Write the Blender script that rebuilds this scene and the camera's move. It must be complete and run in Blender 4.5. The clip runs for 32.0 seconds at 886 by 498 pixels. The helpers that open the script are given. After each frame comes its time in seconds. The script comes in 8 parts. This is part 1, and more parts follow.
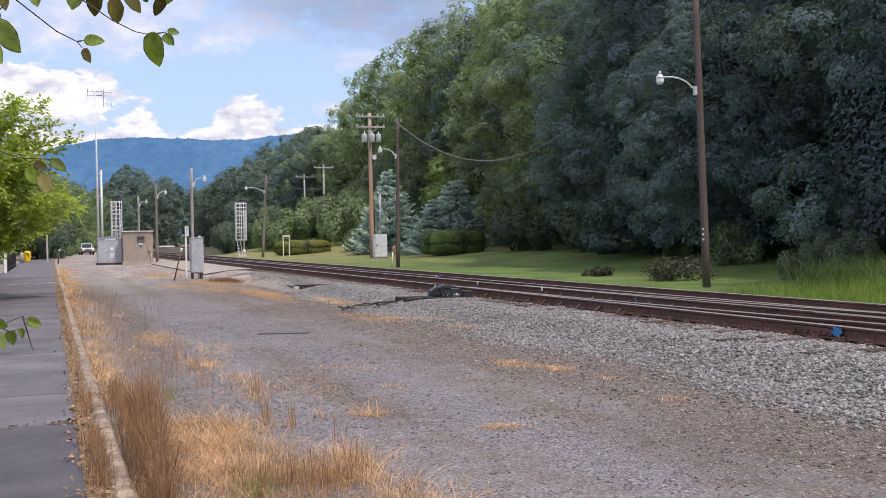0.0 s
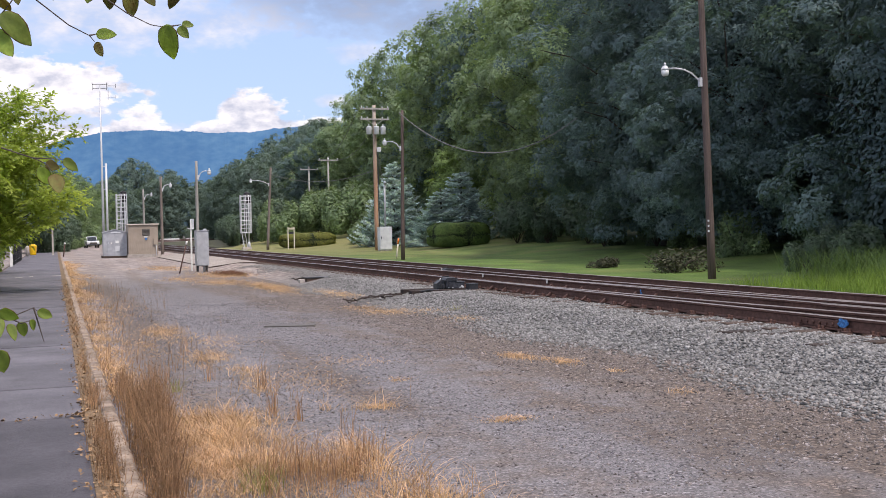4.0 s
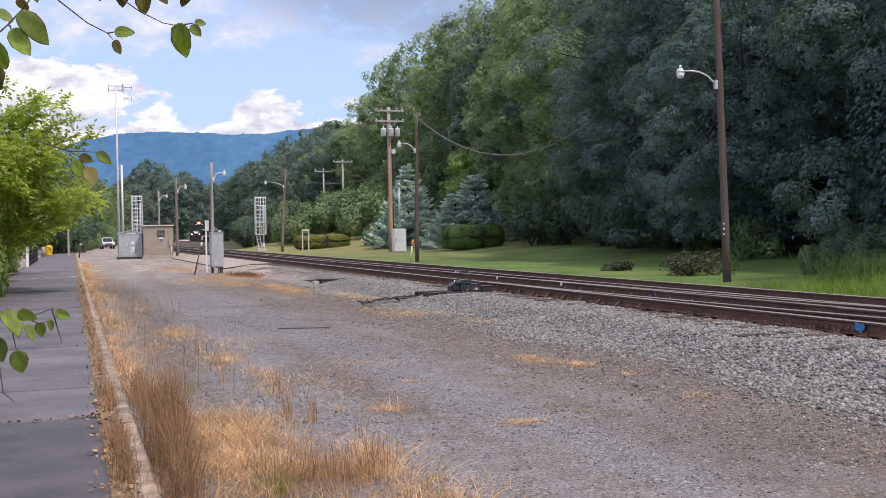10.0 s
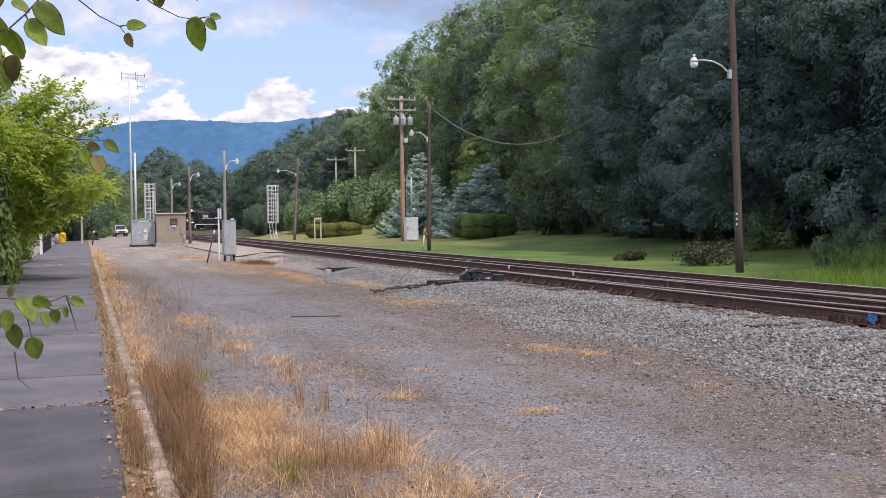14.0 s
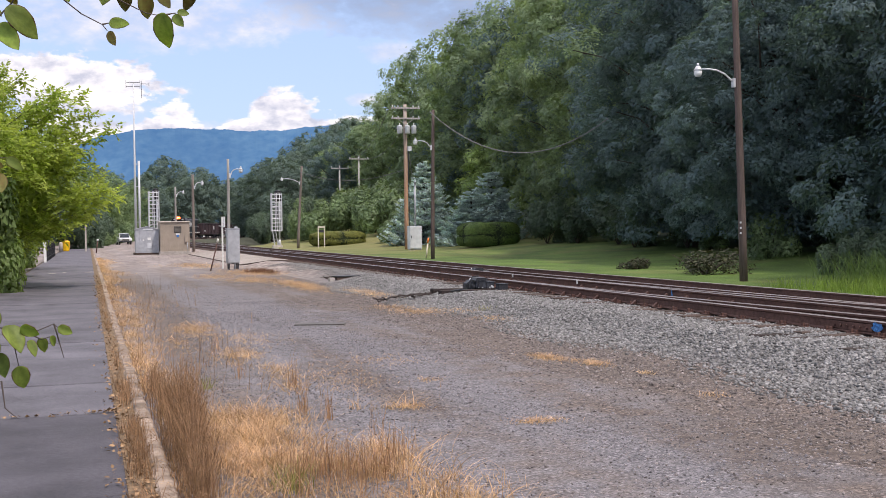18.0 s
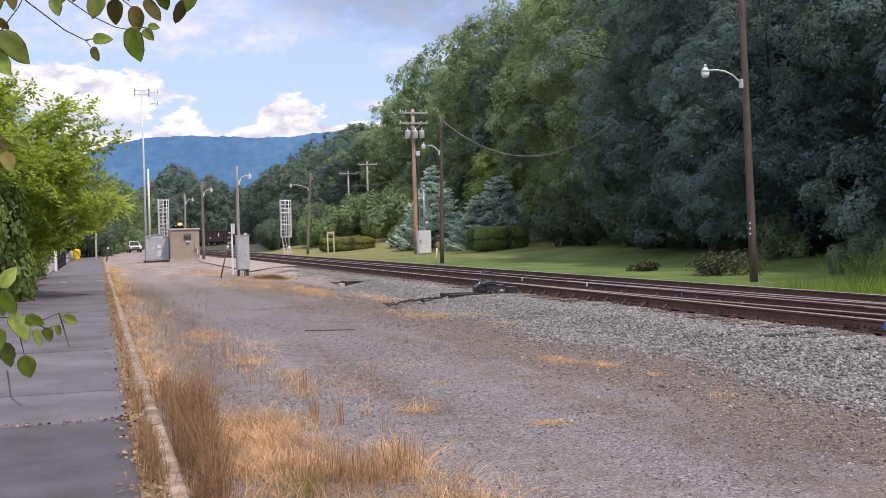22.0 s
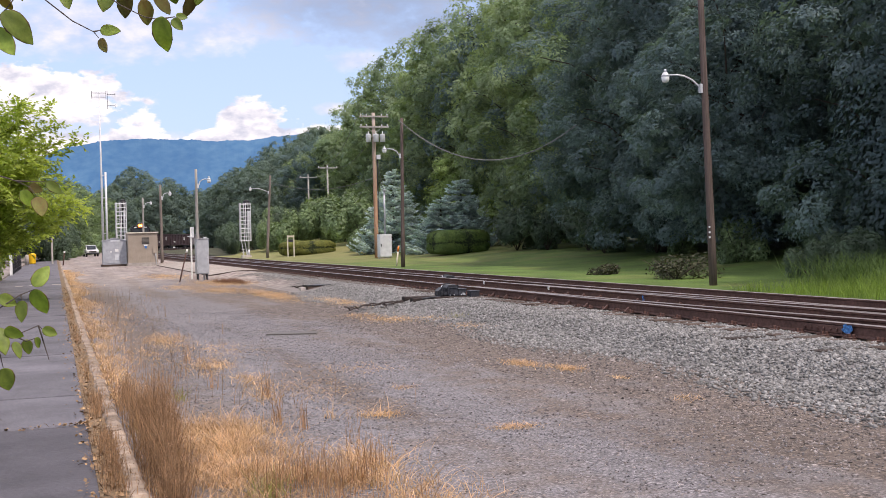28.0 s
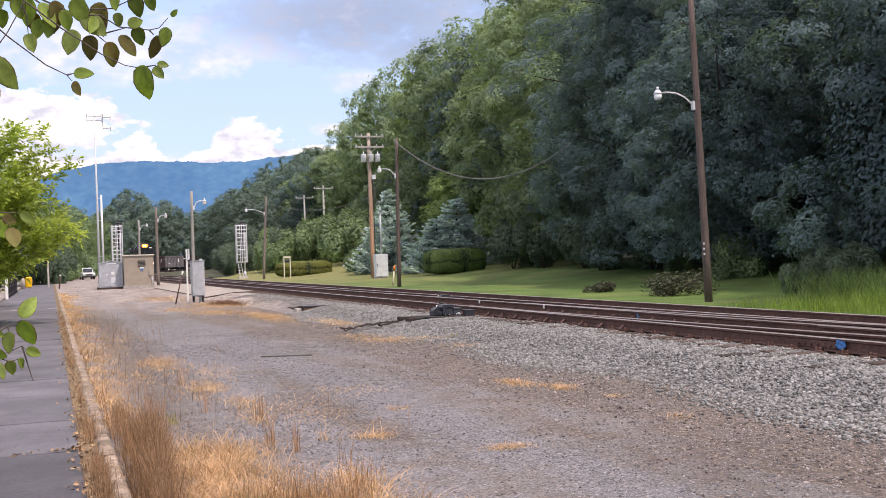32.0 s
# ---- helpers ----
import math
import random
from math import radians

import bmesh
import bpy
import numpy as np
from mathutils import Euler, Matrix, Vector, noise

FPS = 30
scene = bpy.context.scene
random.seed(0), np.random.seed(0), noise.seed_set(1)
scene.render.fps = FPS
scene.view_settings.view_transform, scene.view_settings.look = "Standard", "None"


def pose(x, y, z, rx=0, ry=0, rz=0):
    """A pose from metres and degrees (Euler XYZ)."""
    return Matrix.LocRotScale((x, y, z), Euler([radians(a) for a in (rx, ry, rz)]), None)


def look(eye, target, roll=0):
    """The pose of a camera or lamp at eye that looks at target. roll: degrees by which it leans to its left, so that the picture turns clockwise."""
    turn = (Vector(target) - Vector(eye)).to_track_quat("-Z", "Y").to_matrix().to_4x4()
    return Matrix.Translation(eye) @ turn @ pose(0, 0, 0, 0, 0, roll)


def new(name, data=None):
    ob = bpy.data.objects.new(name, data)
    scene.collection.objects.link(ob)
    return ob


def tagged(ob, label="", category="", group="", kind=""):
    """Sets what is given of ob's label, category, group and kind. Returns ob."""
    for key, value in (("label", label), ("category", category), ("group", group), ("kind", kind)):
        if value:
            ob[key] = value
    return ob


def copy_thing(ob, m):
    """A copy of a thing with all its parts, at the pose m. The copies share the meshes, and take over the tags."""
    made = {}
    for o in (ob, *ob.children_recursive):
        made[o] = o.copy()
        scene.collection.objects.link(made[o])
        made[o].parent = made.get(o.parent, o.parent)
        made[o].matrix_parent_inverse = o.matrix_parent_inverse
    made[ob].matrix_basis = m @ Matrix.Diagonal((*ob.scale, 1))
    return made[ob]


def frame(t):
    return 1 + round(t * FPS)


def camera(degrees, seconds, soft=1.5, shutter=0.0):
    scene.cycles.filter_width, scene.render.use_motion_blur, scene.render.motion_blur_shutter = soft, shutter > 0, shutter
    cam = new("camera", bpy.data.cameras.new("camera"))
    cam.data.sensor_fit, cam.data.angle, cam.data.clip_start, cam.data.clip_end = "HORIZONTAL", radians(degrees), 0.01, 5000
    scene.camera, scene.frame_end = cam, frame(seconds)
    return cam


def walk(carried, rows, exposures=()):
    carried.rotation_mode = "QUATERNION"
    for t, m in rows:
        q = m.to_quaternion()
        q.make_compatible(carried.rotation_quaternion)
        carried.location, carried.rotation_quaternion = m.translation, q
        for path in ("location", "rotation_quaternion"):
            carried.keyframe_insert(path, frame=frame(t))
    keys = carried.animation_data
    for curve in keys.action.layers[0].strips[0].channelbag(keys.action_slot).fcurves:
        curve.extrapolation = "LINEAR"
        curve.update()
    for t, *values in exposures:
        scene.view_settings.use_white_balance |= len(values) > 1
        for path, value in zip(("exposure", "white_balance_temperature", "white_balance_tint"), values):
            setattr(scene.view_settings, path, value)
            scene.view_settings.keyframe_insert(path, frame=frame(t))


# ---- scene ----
# The world's y axis runs along the railway, x to the right of it; z = 0 is the walkway.
cam = camera(43.28, 32.0, soft=0.6)
walk(cam, [
    (0.0, pose(0.018, -0.003, 1.590, 89.366, 1.079, -19.405)),
    (0.5, pose(0.036, 0.005, 1.586, 88.942, 1.592, -19.027)),
    (1.0, pose(0.034, 0.001, 1.593, 88.287, 1.649, -18.352)),
    (1.5, pose(-0.027, 0.010, 1.603, 88.556, 1.451, -18.338)),
    (2.0, pose(-0.037, 0.032, 1.592, 88.731, 0.793, -19.226)),
    (2.5, pose(0.004, 0.028, 1.596, 88.689, 0.378, -20.328)),
    (3.0, pose(0.010, -0.005, 1.605, 88.778, 1.036, -19.805)),
    (3.5, pose(0.007, -0.007, 1.597, 88.970, 1.224, -19.417)),
    (5.5, pose(-0.001, -0.005, 1.600, 88.623, 1.676, -18.197)),
    (6.0, pose(0.001, -0.009, 1.607, 88.204, 1.712, -17.822)),
    (6.5, pose(0.004, -0.004, 1.601, 88.468, 1.507, -17.779)),
    (7.0, pose(0.006, 0.008, 1.601, 88.506, 1.306, -17.885)),
    (7.5, pose(0.008, 0.004, 1.598, 88.461, 1.335, -18.017)),
    (8.0, pose(0.005, 0.007, 1.597, 88.453, 1.085, -18.314)),
    (8.5, pose(0.004, 0.003, 1.602, 88.761, 0.966, -18.329)),
    (9.0, pose(0.000, -0.000, 1.600, 88.950, 0.950, -18.415)),
    (9.5, pose(0.005, -0.006, 1.599, 88.984, 1.008, -18.373)),
    (10.0, pose(-0.001, -0.002, 1.603, 89.082, 1.077, -18.442)),
    (10.5, pose(0.004, 0.006, 1.597, 89.036, 0.939, -18.540)),
    (11.0, pose(0.003, 0.002, 1.596, 89.055, 0.839, -18.457)),
    (11.5, pose(-0.000, -0.000, 1.597, 89.001, 0.719, -18.535)),
    (12.0, pose(0.001, -0.007, 1.599, 88.953, 0.911, -18.369)),
    (12.5, pose(0.002, 0.002, 1.599, 88.799, 0.846, -18.065)),
    (13.0, pose(-0.002, -0.000, 1.599, 88.617, 0.876, -17.961)),
    (13.5, pose(-0.004, -0.006, 1.600, 88.567, 0.870, -17.925)),
    (14.0, pose(-0.006, -0.011, 1.604, 88.527, 0.843, -17.823)),
    (14.5, pose(-0.005, -0.008, 1.600, 88.558, 0.836, -17.564)),
    (16.5, pose(-0.007, -0.006, 1.602, 88.924, 0.995, -17.338)),
    (17.0, pose(-0.008, -0.004, 1.600, 88.890, 0.992, -17.494)),
    (17.5, pose(-0.011, -0.004, 1.607, 88.870, 0.911, -17.725)),
    (18.0, pose(-0.007, 0.002, 1.605, 88.962, 0.782, -17.643)),
    (18.5, pose(-0.008, -0.005, 1.607, 88.993, 0.915, -17.569)),
    (19.0, pose(-0.007, -0.012, 1.606, 89.055, 1.007, -17.384)),
    (19.5, pose(-0.001, -0.007, 1.603, 89.015, 1.334, -17.212)),
    (20.0, pose(-0.002, -0.012, 1.603, 89.008, 1.754, -17.119)),
    (20.5, pose(-0.010, -0.017, 1.601, 88.987, 1.377, -17.169)),
    (21.0, pose(-0.008, -0.015, 1.601, 89.013, 1.589, -17.188)),
    (21.5, pose(-0.007, -0.018, 1.601, 89.068, 1.412, -17.202)),
    (22.0, pose(-0.009, -0.022, 1.602, 89.195, 1.454, -17.168)),
    (22.5, pose(-0.004, -0.014, 1.600, 89.284, 1.504, -17.076)),
    (23.0, pose(-0.005, -0.011, 1.601, 89.267, 1.655, -16.981)),
    (23.5, pose(-0.005, -0.021, 1.603, 89.149, 1.523, -16.851)),
    (24.0, pose(-0.003, -0.013, 1.599, 89.095, 1.648, -16.791)),
    (24.5, pose(-0.001, -0.016, 1.601, 89.215, 1.864, -16.919)),
    (25.0, pose(0.008, -0.024, 1.601, 89.277, 1.981, -17.080)),
    (25.5, pose(0.045, -0.009, 1.596, 89.332, 1.822, -17.916)),
    (27.5, pose(-0.037, 0.037, 1.598, 89.334, 1.846, -19.030)),
    (28.0, pose(-0.032, 0.041, 1.594, 89.343, 1.440, -19.212)),
    (28.5, pose(0.001, 0.037, 1.589, 89.637, 1.381, -19.276)),
    (29.0, pose(0.006, 0.025, 1.592, 89.655, 1.318, -19.204)),
    (29.5, pose(-0.001, 0.035, 1.596, 89.713, 1.924, -19.164)),
    (30.0, pose(0.004, 0.019, 1.594, 89.754, 2.075, -19.066)),
    (30.5, pose(0.006, 0.000, 1.595, 89.887, 2.079, -19.126)),
    (31.0, pose(0.007, 0.012, 1.601, 90.037, 2.065, -19.146)),
    (31.5, pose(0.012, 0.010, 1.597, 90.142, 2.081, -19.210)),
    (32.0, pose(0.011, 0.005, 1.609, 90.309, 2.073, -19.373)),
], exposures=[(0.0, 0.56, 6700, 18), (14.0, 0.56, 6700, 18), (17.0, 0.60, 6750, 18), (22.0, 0.60, 6850, 20), (25.0, 0.66, 6900, 20), (28.0, 0.67, 6950, 20), (32.0, 0.80, 7050, 21)])

# ---- light ----
SUN_AZ, SUN_EL = 150.0, 58.0      # degrees from +y towards +x, and above the ground
world = bpy.data.worlds.new("sky")
scene.world = world
world.use_nodes = True
wn, wl = world.node_tree.nodes, world.node_tree.links
wn.clear()


def wmath(op, a, b=None, c=None, clamp=False):
    n = wn.new("ShaderNodeMath")
    n.operation = op
    n.use_clamp = clamp
    for i, v in enumerate((a, b, c)):
        if v is None:
            continue
        if isinstance(v, (int, float)):
            n.inputs[i].default_value = v
        else:
            wl.new(v, n.inputs[i])
    return n.outputs[0]


def wmix(fac, a, b):
    n = wn.new("ShaderNodeMix")
    n.data_type = "RGBA"
    for i, v in ((0, fac), (6, a), (7, b)):
        if isinstance(v, tuple):
            n.inputs[i].default_value = v
        elif isinstance(v, float):
            n.inputs[i].default_value = v
        else:
            wl.new(v, n.inputs[i])
    return n.outputs[2]


def make_sky():
    sky = wn.new("ShaderNodeTexSky")
    sky.sky_type, sky.sun_disc = "NISHITA", False
    sky.sun_elevation, sky.sun_rotation = radians(SUN_EL), radians(SUN_AZ)
    sky.air_density, sky.dust_density, sky.ozone_density = 1.0, 1.6, 1.2
    dim = wn.new("ShaderNodeVectorMath")
    dim.operation = "MULTIPLY"
    wl.new(sky.outputs[0], dim.inputs[0])
    dim.inputs[1].default_value = (0.105, 0.115, 0.135)
    co = wn.new("ShaderNodeTexCoord").outputs["Generated"]
    sep = wn.new("ShaderNodeSeparateXYZ")
    wl.new(co, sep.inputs[0])
    x, y, z = sep.outputs
    az = wmath("MULTIPLY", wmath("ARCTAN2", x, y), 57.2958)
    el = wmath("MULTIPLY", wmath("ARCSINE", z), 57.2958)
    cmb = wn.new("ShaderNodeCombineXYZ")
    wl.new(az, cmb.inputs[0])
    wl.new(wmath("MULTIPLY", el, 1.9), cmb.inputs[1])

    high_cmb = wn.new("ShaderNodeCombineXYZ")
    wl.new(wmath("ADD", az, 0.25), high_cmb.inputs[0])
    wl.new(wmath("MULTIPLY", wmath("ADD", el, 0.55), 1.9), high_cmb.inputs[1])

    def fbm(scale, detail, rough, seed, where=None):
        n = wn.new("ShaderNodeTexNoise")
        n.noise_dimensions = "4D"
        n.inputs["W"].default_value = seed
        wl.new((where or cmb).outputs[0], n.inputs["Vector"])
        n.inputs["Scale"].default_value = scale
        n.inputs["Detail"].default_value = detail
        n.inputs["Roughness"].default_value = rough
        return n.outputs[0]

    lump, fine, broad = fbm(0.42, 7, 0.52, 3.0), fbm(1.15, 6, 0.55, 7.0), fbm(0.055, 3, 0.5, 1.7)

    def puff(a0, e0, ra, re):
        u = wmath("DIVIDE", wmath("SUBTRACT", az, a0), ra)
        v = wmath("DIVIDE", wmath("SUBTRACT", el, e0), re)
        d = wmath("ADD", wmath("MULTIPLY", u, u), wmath("MULTIPLY", v, v))
        return wmath("SUBTRACT", 1.0, d)

    def cover(puffs, amount, soft):
        acc = None
        for p in puffs:
            q = puff(*p)
            acc = q if acc is None else wmath("MAXIMUM", acc, q)
        acc = wmath("MAXIMUM", acc, -1.6)
        acc = wmath("ADD", acc, wmath("MULTIPLY", wmath("SUBTRACT", lump, 0.5), amount))
        acc = wmath("ADD", acc, wmath("MULTIPLY", wmath("SUBTRACT", fine, 0.5), amount * 0.75))
        return wmath("DIVIDE", acc, soft, clamp=True)

    # bright heaps of cloud over the ridge, the grey deck above, and scattered cloud all round
    bright = cover([(9.9, 5.2, 1.9, 2.3), (12.6, 4.9, 3.0, 1.2), (7.6, 4.6, 2.0, 0.9), (-0.6, 7.1, 4.4, 1.7), (4.0, 5.0, 1.5, 1.6), (2.0, 4.6, 3.0, 1.0),
                    (-8.0, 6.0, 5.0, 3.0), (22.0, 6.0, 4.0, 2.5), (-20.0, 9.0, 7.0, 4.0)], 2.6, 0.32)
    veil = cover([(2.5, 10.6, 8.5, 2.0), (9.0, 10.6, 4.5, 1.0), (15.2, 9.0, 2.0, 0.6), (-2.0, 6.0, 6.5, 3.0), (13.8, 6.6, 1.2, 0.4), (5.5, 4.6, 4.0, 1.0)], 2.2, 1.2)
    deck = cover([(16.0, 12.2, 9.0, 2.7), (19.5, 10.6, 5.0, 1.6), (0.0, 15.0, 16.0, 2.2), (26.0, 13.0, 9.0, 3.5), (-22.0, 16.0, 12.0, 4.0)], 1.7, 1.1)
    around = wmath("MULTIPLY", wmath("SUBTRACT", broad, 0.34), 4.5, clamp=True)
    high = wmath("MULTIPLY", wmath("SUBTRACT", el, 13.0), 0.10, clamp=True)
    around = wmath("MULTIPLY", around, high)
    both = wmath("ADD", wmath("MULTIPLY", lump, 0.65), wmath("MULTIPLY", fine, 0.35))
    shade = wmath("MULTIPLY", wmath("SUBTRACT", both, 0.38), 4.2, clamp=True)
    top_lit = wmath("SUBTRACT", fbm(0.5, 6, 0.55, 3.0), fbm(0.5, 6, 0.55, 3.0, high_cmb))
    top_lit = wmath("ADD", wmath("MULTIPLY", top_lit, 4.6), 0.66, clamp=True)
    white = wmix(top_lit, (0.41, 0.445, 0.53, 1), (0.75, 0.755, 0.765, 1))
    thin = wmix(shade, (0.395, 0.45, 0.555, 1), (0.63, 0.645, 0.685, 1))
    grey = wmix(shade, (0.165, 0.22, 0.335, 1), (0.285, 0.345, 0.46, 1))
    pale = wmix(0.6, dim.outputs[0], (0.37, 0.51, 0.73, 1))
    # unseen high cloud is made brighter than the rest to fill the shade
    out = wmix(wmath("MULTIPLY", around, 0.85), pale, wmix(shade, (0.78, 0.80, 0.84, 1), (1.25, 1.24, 1.22, 1)))
    out = wmix(wmath("MULTIPLY", veil, 0.8), out, thin)
    out = wmix(wmath("MULTIPLY", bright, 0.95), out, white)
    out = wmix(wmath("MULTIPLY", deck, 0.9), out, grey)
    bg = wn.new("ShaderNodeBackground")
    wl.new(out, bg.inputs[0])
    bg.inputs[1].default_value = 1.0
    wl.new(bg.outputs[0], wn.new("ShaderNodeOutputWorld").inputs[0])


make_sky()
sun = new("sun", bpy.data.lights.new("sun", "SUN"))
sun.data.energy, sun.data.angle, sun.data.color = 2.3, radians(3.0), (1.0, 0.95, 0.875)
sun.matrix_world = look((0, 0, 0), (-math.sin(radians(SUN_AZ)) * math.cos(radians(SUN_EL)),
                                    -math.cos(radians(SUN_AZ)) * math.cos(radians(SUN_EL)), -math.sin(radians(SUN_EL))))


# ---- materials ----
def rgb(c):
    return (*c, 1.0)


def mat(name, dark, light, scale=6.0, rough=0.8, bump=0.15, fine=60.0, metal=0.0, vary=0.12, stain=0.25, stain_scale=0.7, island=False,
        through_light=0.0, stretch=(1, 1, 1), spec=0.35):
    m = bpy.data.materials.new(name)
    m.use_nodes = True
    ns, ls = m.node_tree.nodes, m.node_tree.links
    p = ns["Principled BSDF"]
    p.inputs["Roughness"].default_value, p.inputs["Metallic"].default_value = rough, metal
    p.inputs["Specular IOR Level"].default_value = spec
    co = ns.new("ShaderNodeTexCoord")
    mp = ns.new("ShaderNodeMapping")
    mp.inputs["Scale"].default_value = stretch
    ls.new(co.outputs["Object"], mp.inputs[0])

    def noise_tex(s, detail=4.0):
        n = ns.new("ShaderNodeTexNoise")
        n.inputs["Scale"].default_value, n.inputs["Detail"].default_value = s, detail
        n.inputs["Roughness"].default_value = 0.62
        ls.new(mp.outputs[0], n.inputs["Vector"])
        return n.outputs[0]

    def mixed(kind, fac, a, b):
        n = ns.new("ShaderNodeMix")
        n.data_type, n.blend_type = "RGBA", kind
        for i, v in ((0, fac), (6, a), (7, b)):
            if isinstance(v, (float, tuple)):
                n.inputs[i].default_value = v
            else:
                ls.new(v, n.inputs[i])
        return n.outputs[2]

    def ranged(v, lo, hi, to_lo, to_hi):
        n = ns.new("ShaderNodeMapRange")
        ls.new(v, n.inputs[0])
        for i, q in enumerate((lo, hi, to_lo, to_hi)):
            n.inputs[1 + i].default_value = q
        return n.outputs[0]

    col = mixed("MIX", ranged(noise_tex(scale), 0.3, 0.7, 0, 1), rgb(dark), rgb(light))
    if stain:
        col = mixed("MULTIPLY", 1.0, col, ranged(noise_tex(stain_scale, 3.0), 0.3, 0.7, 1 - stain, 1 + stain * 0.5))
    if vary:
        if island:
            rnd = ns.new("ShaderNodeNewGeometry").outputs["Random Per Island"]
        else:
            rnd = ns.new("ShaderNodeObjectInfo").outputs["Random"]
        col = mixed("MULTIPLY", 1.0, col, ranged(rnd, 0, 1, 1 - vary, 1 + vary))
    ls.new(col, p.inputs["Base Color"])
    if bump:
        b = ns.new("ShaderNodeBump")
        b.inputs["Strength"].default_value, b.inputs["Distance"].default_value = bump, 0.02
        ls.new(noise_tex(fine), b.inputs["Height"])
        ls.new(b.outputs[0], p.inputs["Normal"])
    if through_light:
        t = ns.new("ShaderNodeBsdfTranslucent")
        ls.new(mixed("MULTIPLY", 1.0, col, (1.25, 1.3, 0.55, 1)), t.inputs[0])
        mx = ns.new("ShaderNodeMixShader")
        mx.inputs[0].default_value = through_light
        ls.new(p.outputs[0], mx.inputs[1])
        ls.new(t.outputs[0], mx.inputs[2])
        ls.new(mx.outputs[0], ns["Material Output"].inputs[0])
    return m


def glow(name, color, strength, base=(0.8, 0.8, 0.8)):
    m = mat(name, base, base, vary=0, stain=0, bump=0)
    p = m.node_tree.nodes["Principled BSDF"]
    p.inputs["Emission Color"].default_value, p.inputs["Emission Strength"].default_value = rgb(color), strength
    return m


def zoned_ground():
    """Gravel yard: blue-grey stone on the driven lane, brown dirt towards the track and the walkway, in patches."""
    m = mat("yard_gravel", (0.17, 0.165, 0.165), (0.34, 0.33, 0.33), scale=22.0, rough=0.95, bump=0.55, fine=42.0, vary=0, stain=0.3, stain_scale=0.35)
    ns, ls = m.node_tree.nodes, m.node_tree.links
    p = ns["Principled BSDF"]
    stone = p.inputs["Base Color"].links[0].from_socket
    co = ns.new("ShaderNodeTexCoord").outputs["Object"]
    sep = ns.new("ShaderNodeSeparateXYZ")
    ls.new(co, sep.inputs[0])

    def tex(scale, detail=5.0, stretch=None):
        n = ns.new("ShaderNodeTexNoise")
        n.inputs["Scale"].default_value, n.inputs["Detail"].default_value = scale, detail
        if stretch:
            mp = ns.new("ShaderNodeMapping")
            mp.inputs["Scale"].default_value = stretch
            ls.new(co, mp.inputs[0])
            ls.new(mp.outputs[0], n.inputs["Vector"])
        else:
            ls.new(co, n.inputs["Vector"])
        return n.outputs[0]

    def op(kind, a, b, clamp=False):
        n = ns.new("ShaderNodeMath")
        n.operation, n.use_clamp = kind, clamp
        for i, v in enumerate((a, b)):
            if isinstance(v, (int, float)):
                n.inputs[i].default_value = v
            else:
                ls.new(v, n.inputs[i])
        return n.outputs[0]

    def mix(fac, a, b):
        n = ns.new("ShaderNodeMix")
        n.data_type = "RGBA"
        ls.new(fac, n.inputs[0])
        for i, v in ((6, a), (7, b)):
            if isinstance(v, tuple):
                n.inputs[i].default_value = v
            else:
                ls.new(v, n.inputs[i])
        return n.outputs[2]

    def band(centre, half):
        d = op("DIVIDE", op("ABSOLUTE", op("SUBTRACT", sep.outputs[0], centre), 0), half)
        return op("SUBTRACT", 1.0, d)

    def stones(scale, dark, light, power):
        """Colour stone by stone."""
        v = ns.new("ShaderNodeTexVoronoi")
        v.inputs["Scale"].default_value = scale
        ls.new(co, v.inputs["Vector"])
        one = ns.new("ShaderNodeSeparateColor")
        ls.new(v.outputs["Color"], one.inputs[0])
        pick = op("POWER", one.outputs[0], power)
        gap = op("MULTIPLY", op("SUBTRACT", v.outputs["Distance"], 0.25), 1.6, True)
        return mix(gap, mix(pick, dark, light), dark)

    streak = tex(0.8, 5, (1.0, 0.16, 1.0))
    stone = mix(op("MULTIPLY", op("SUBTRACT", tex(5.0, 4), 0.3), 2.4, True), stones(46.0, (0.07, 0.066, 0.07, 1), (0.44, 0.41, 0.425, 1), 1.7),
                stones(72.0, (0.11, 0.105, 0.112, 1), (0.37, 0.345, 0.362, 1), 1.3))
    grain = mix(op("MULTIPLY", op("SUBTRACT", tex(3.5, 4), 0.4), 3.5, True), stones(36.0, (0.06, 0.045, 0.036, 1), (0.40, 0.315, 0.262, 1), 2.4),
                stones(80.0, (0.095, 0.074, 0.062, 1), (0.26, 0.205, 0.172, 1), 1.2))
    dirt = op("MAXIMUM", op("MULTIPLY", band(6.3, 2.4), 1.25), band(1.3, 0.8))
    dirt = op("MAXIMUM", dirt, op("MULTIPLY", band(3.0, 0.45), 0.35))
    dirt = op("ADD", dirt, op("MULTIPLY", op("SUBTRACT", streak, 0.5), 2.8))
    dirt = op("ADD", dirt, op("MULTIPLY", op("SUBTRACT", tex(2.2), 0.5), 1.6))
    dirt = op("MULTIPLY", dirt, 1.5, True)
    col = mix(op("MULTIPLY", dirt, 0.9), stone, grain)
    far = op("MULTIPLY", op("SUBTRACT", sep.outputs[1], 36.0), 0.05, True)
    far = op("MULTIPLY", far, op("ADD", 0.25, op("MULTIPLY", tex(0.35, 4), 0.9)), True)
    blot = op("MULTIPLY", op("SUBTRACT", op("ADD", op("MULTIPLY", tex(3.2, 9), 0.6), op("MULTIPLY", tex(0.7, 6, (1.0, 0.35, 1.0)), 0.4)), 0.36), 3.6, True)
    col = mix(far, col, mix(blot, (0.105, 0.082, 0.072, 1), (0.47, 0.40, 0.365, 1)))
    wear = ns.new("ShaderNodeMix")
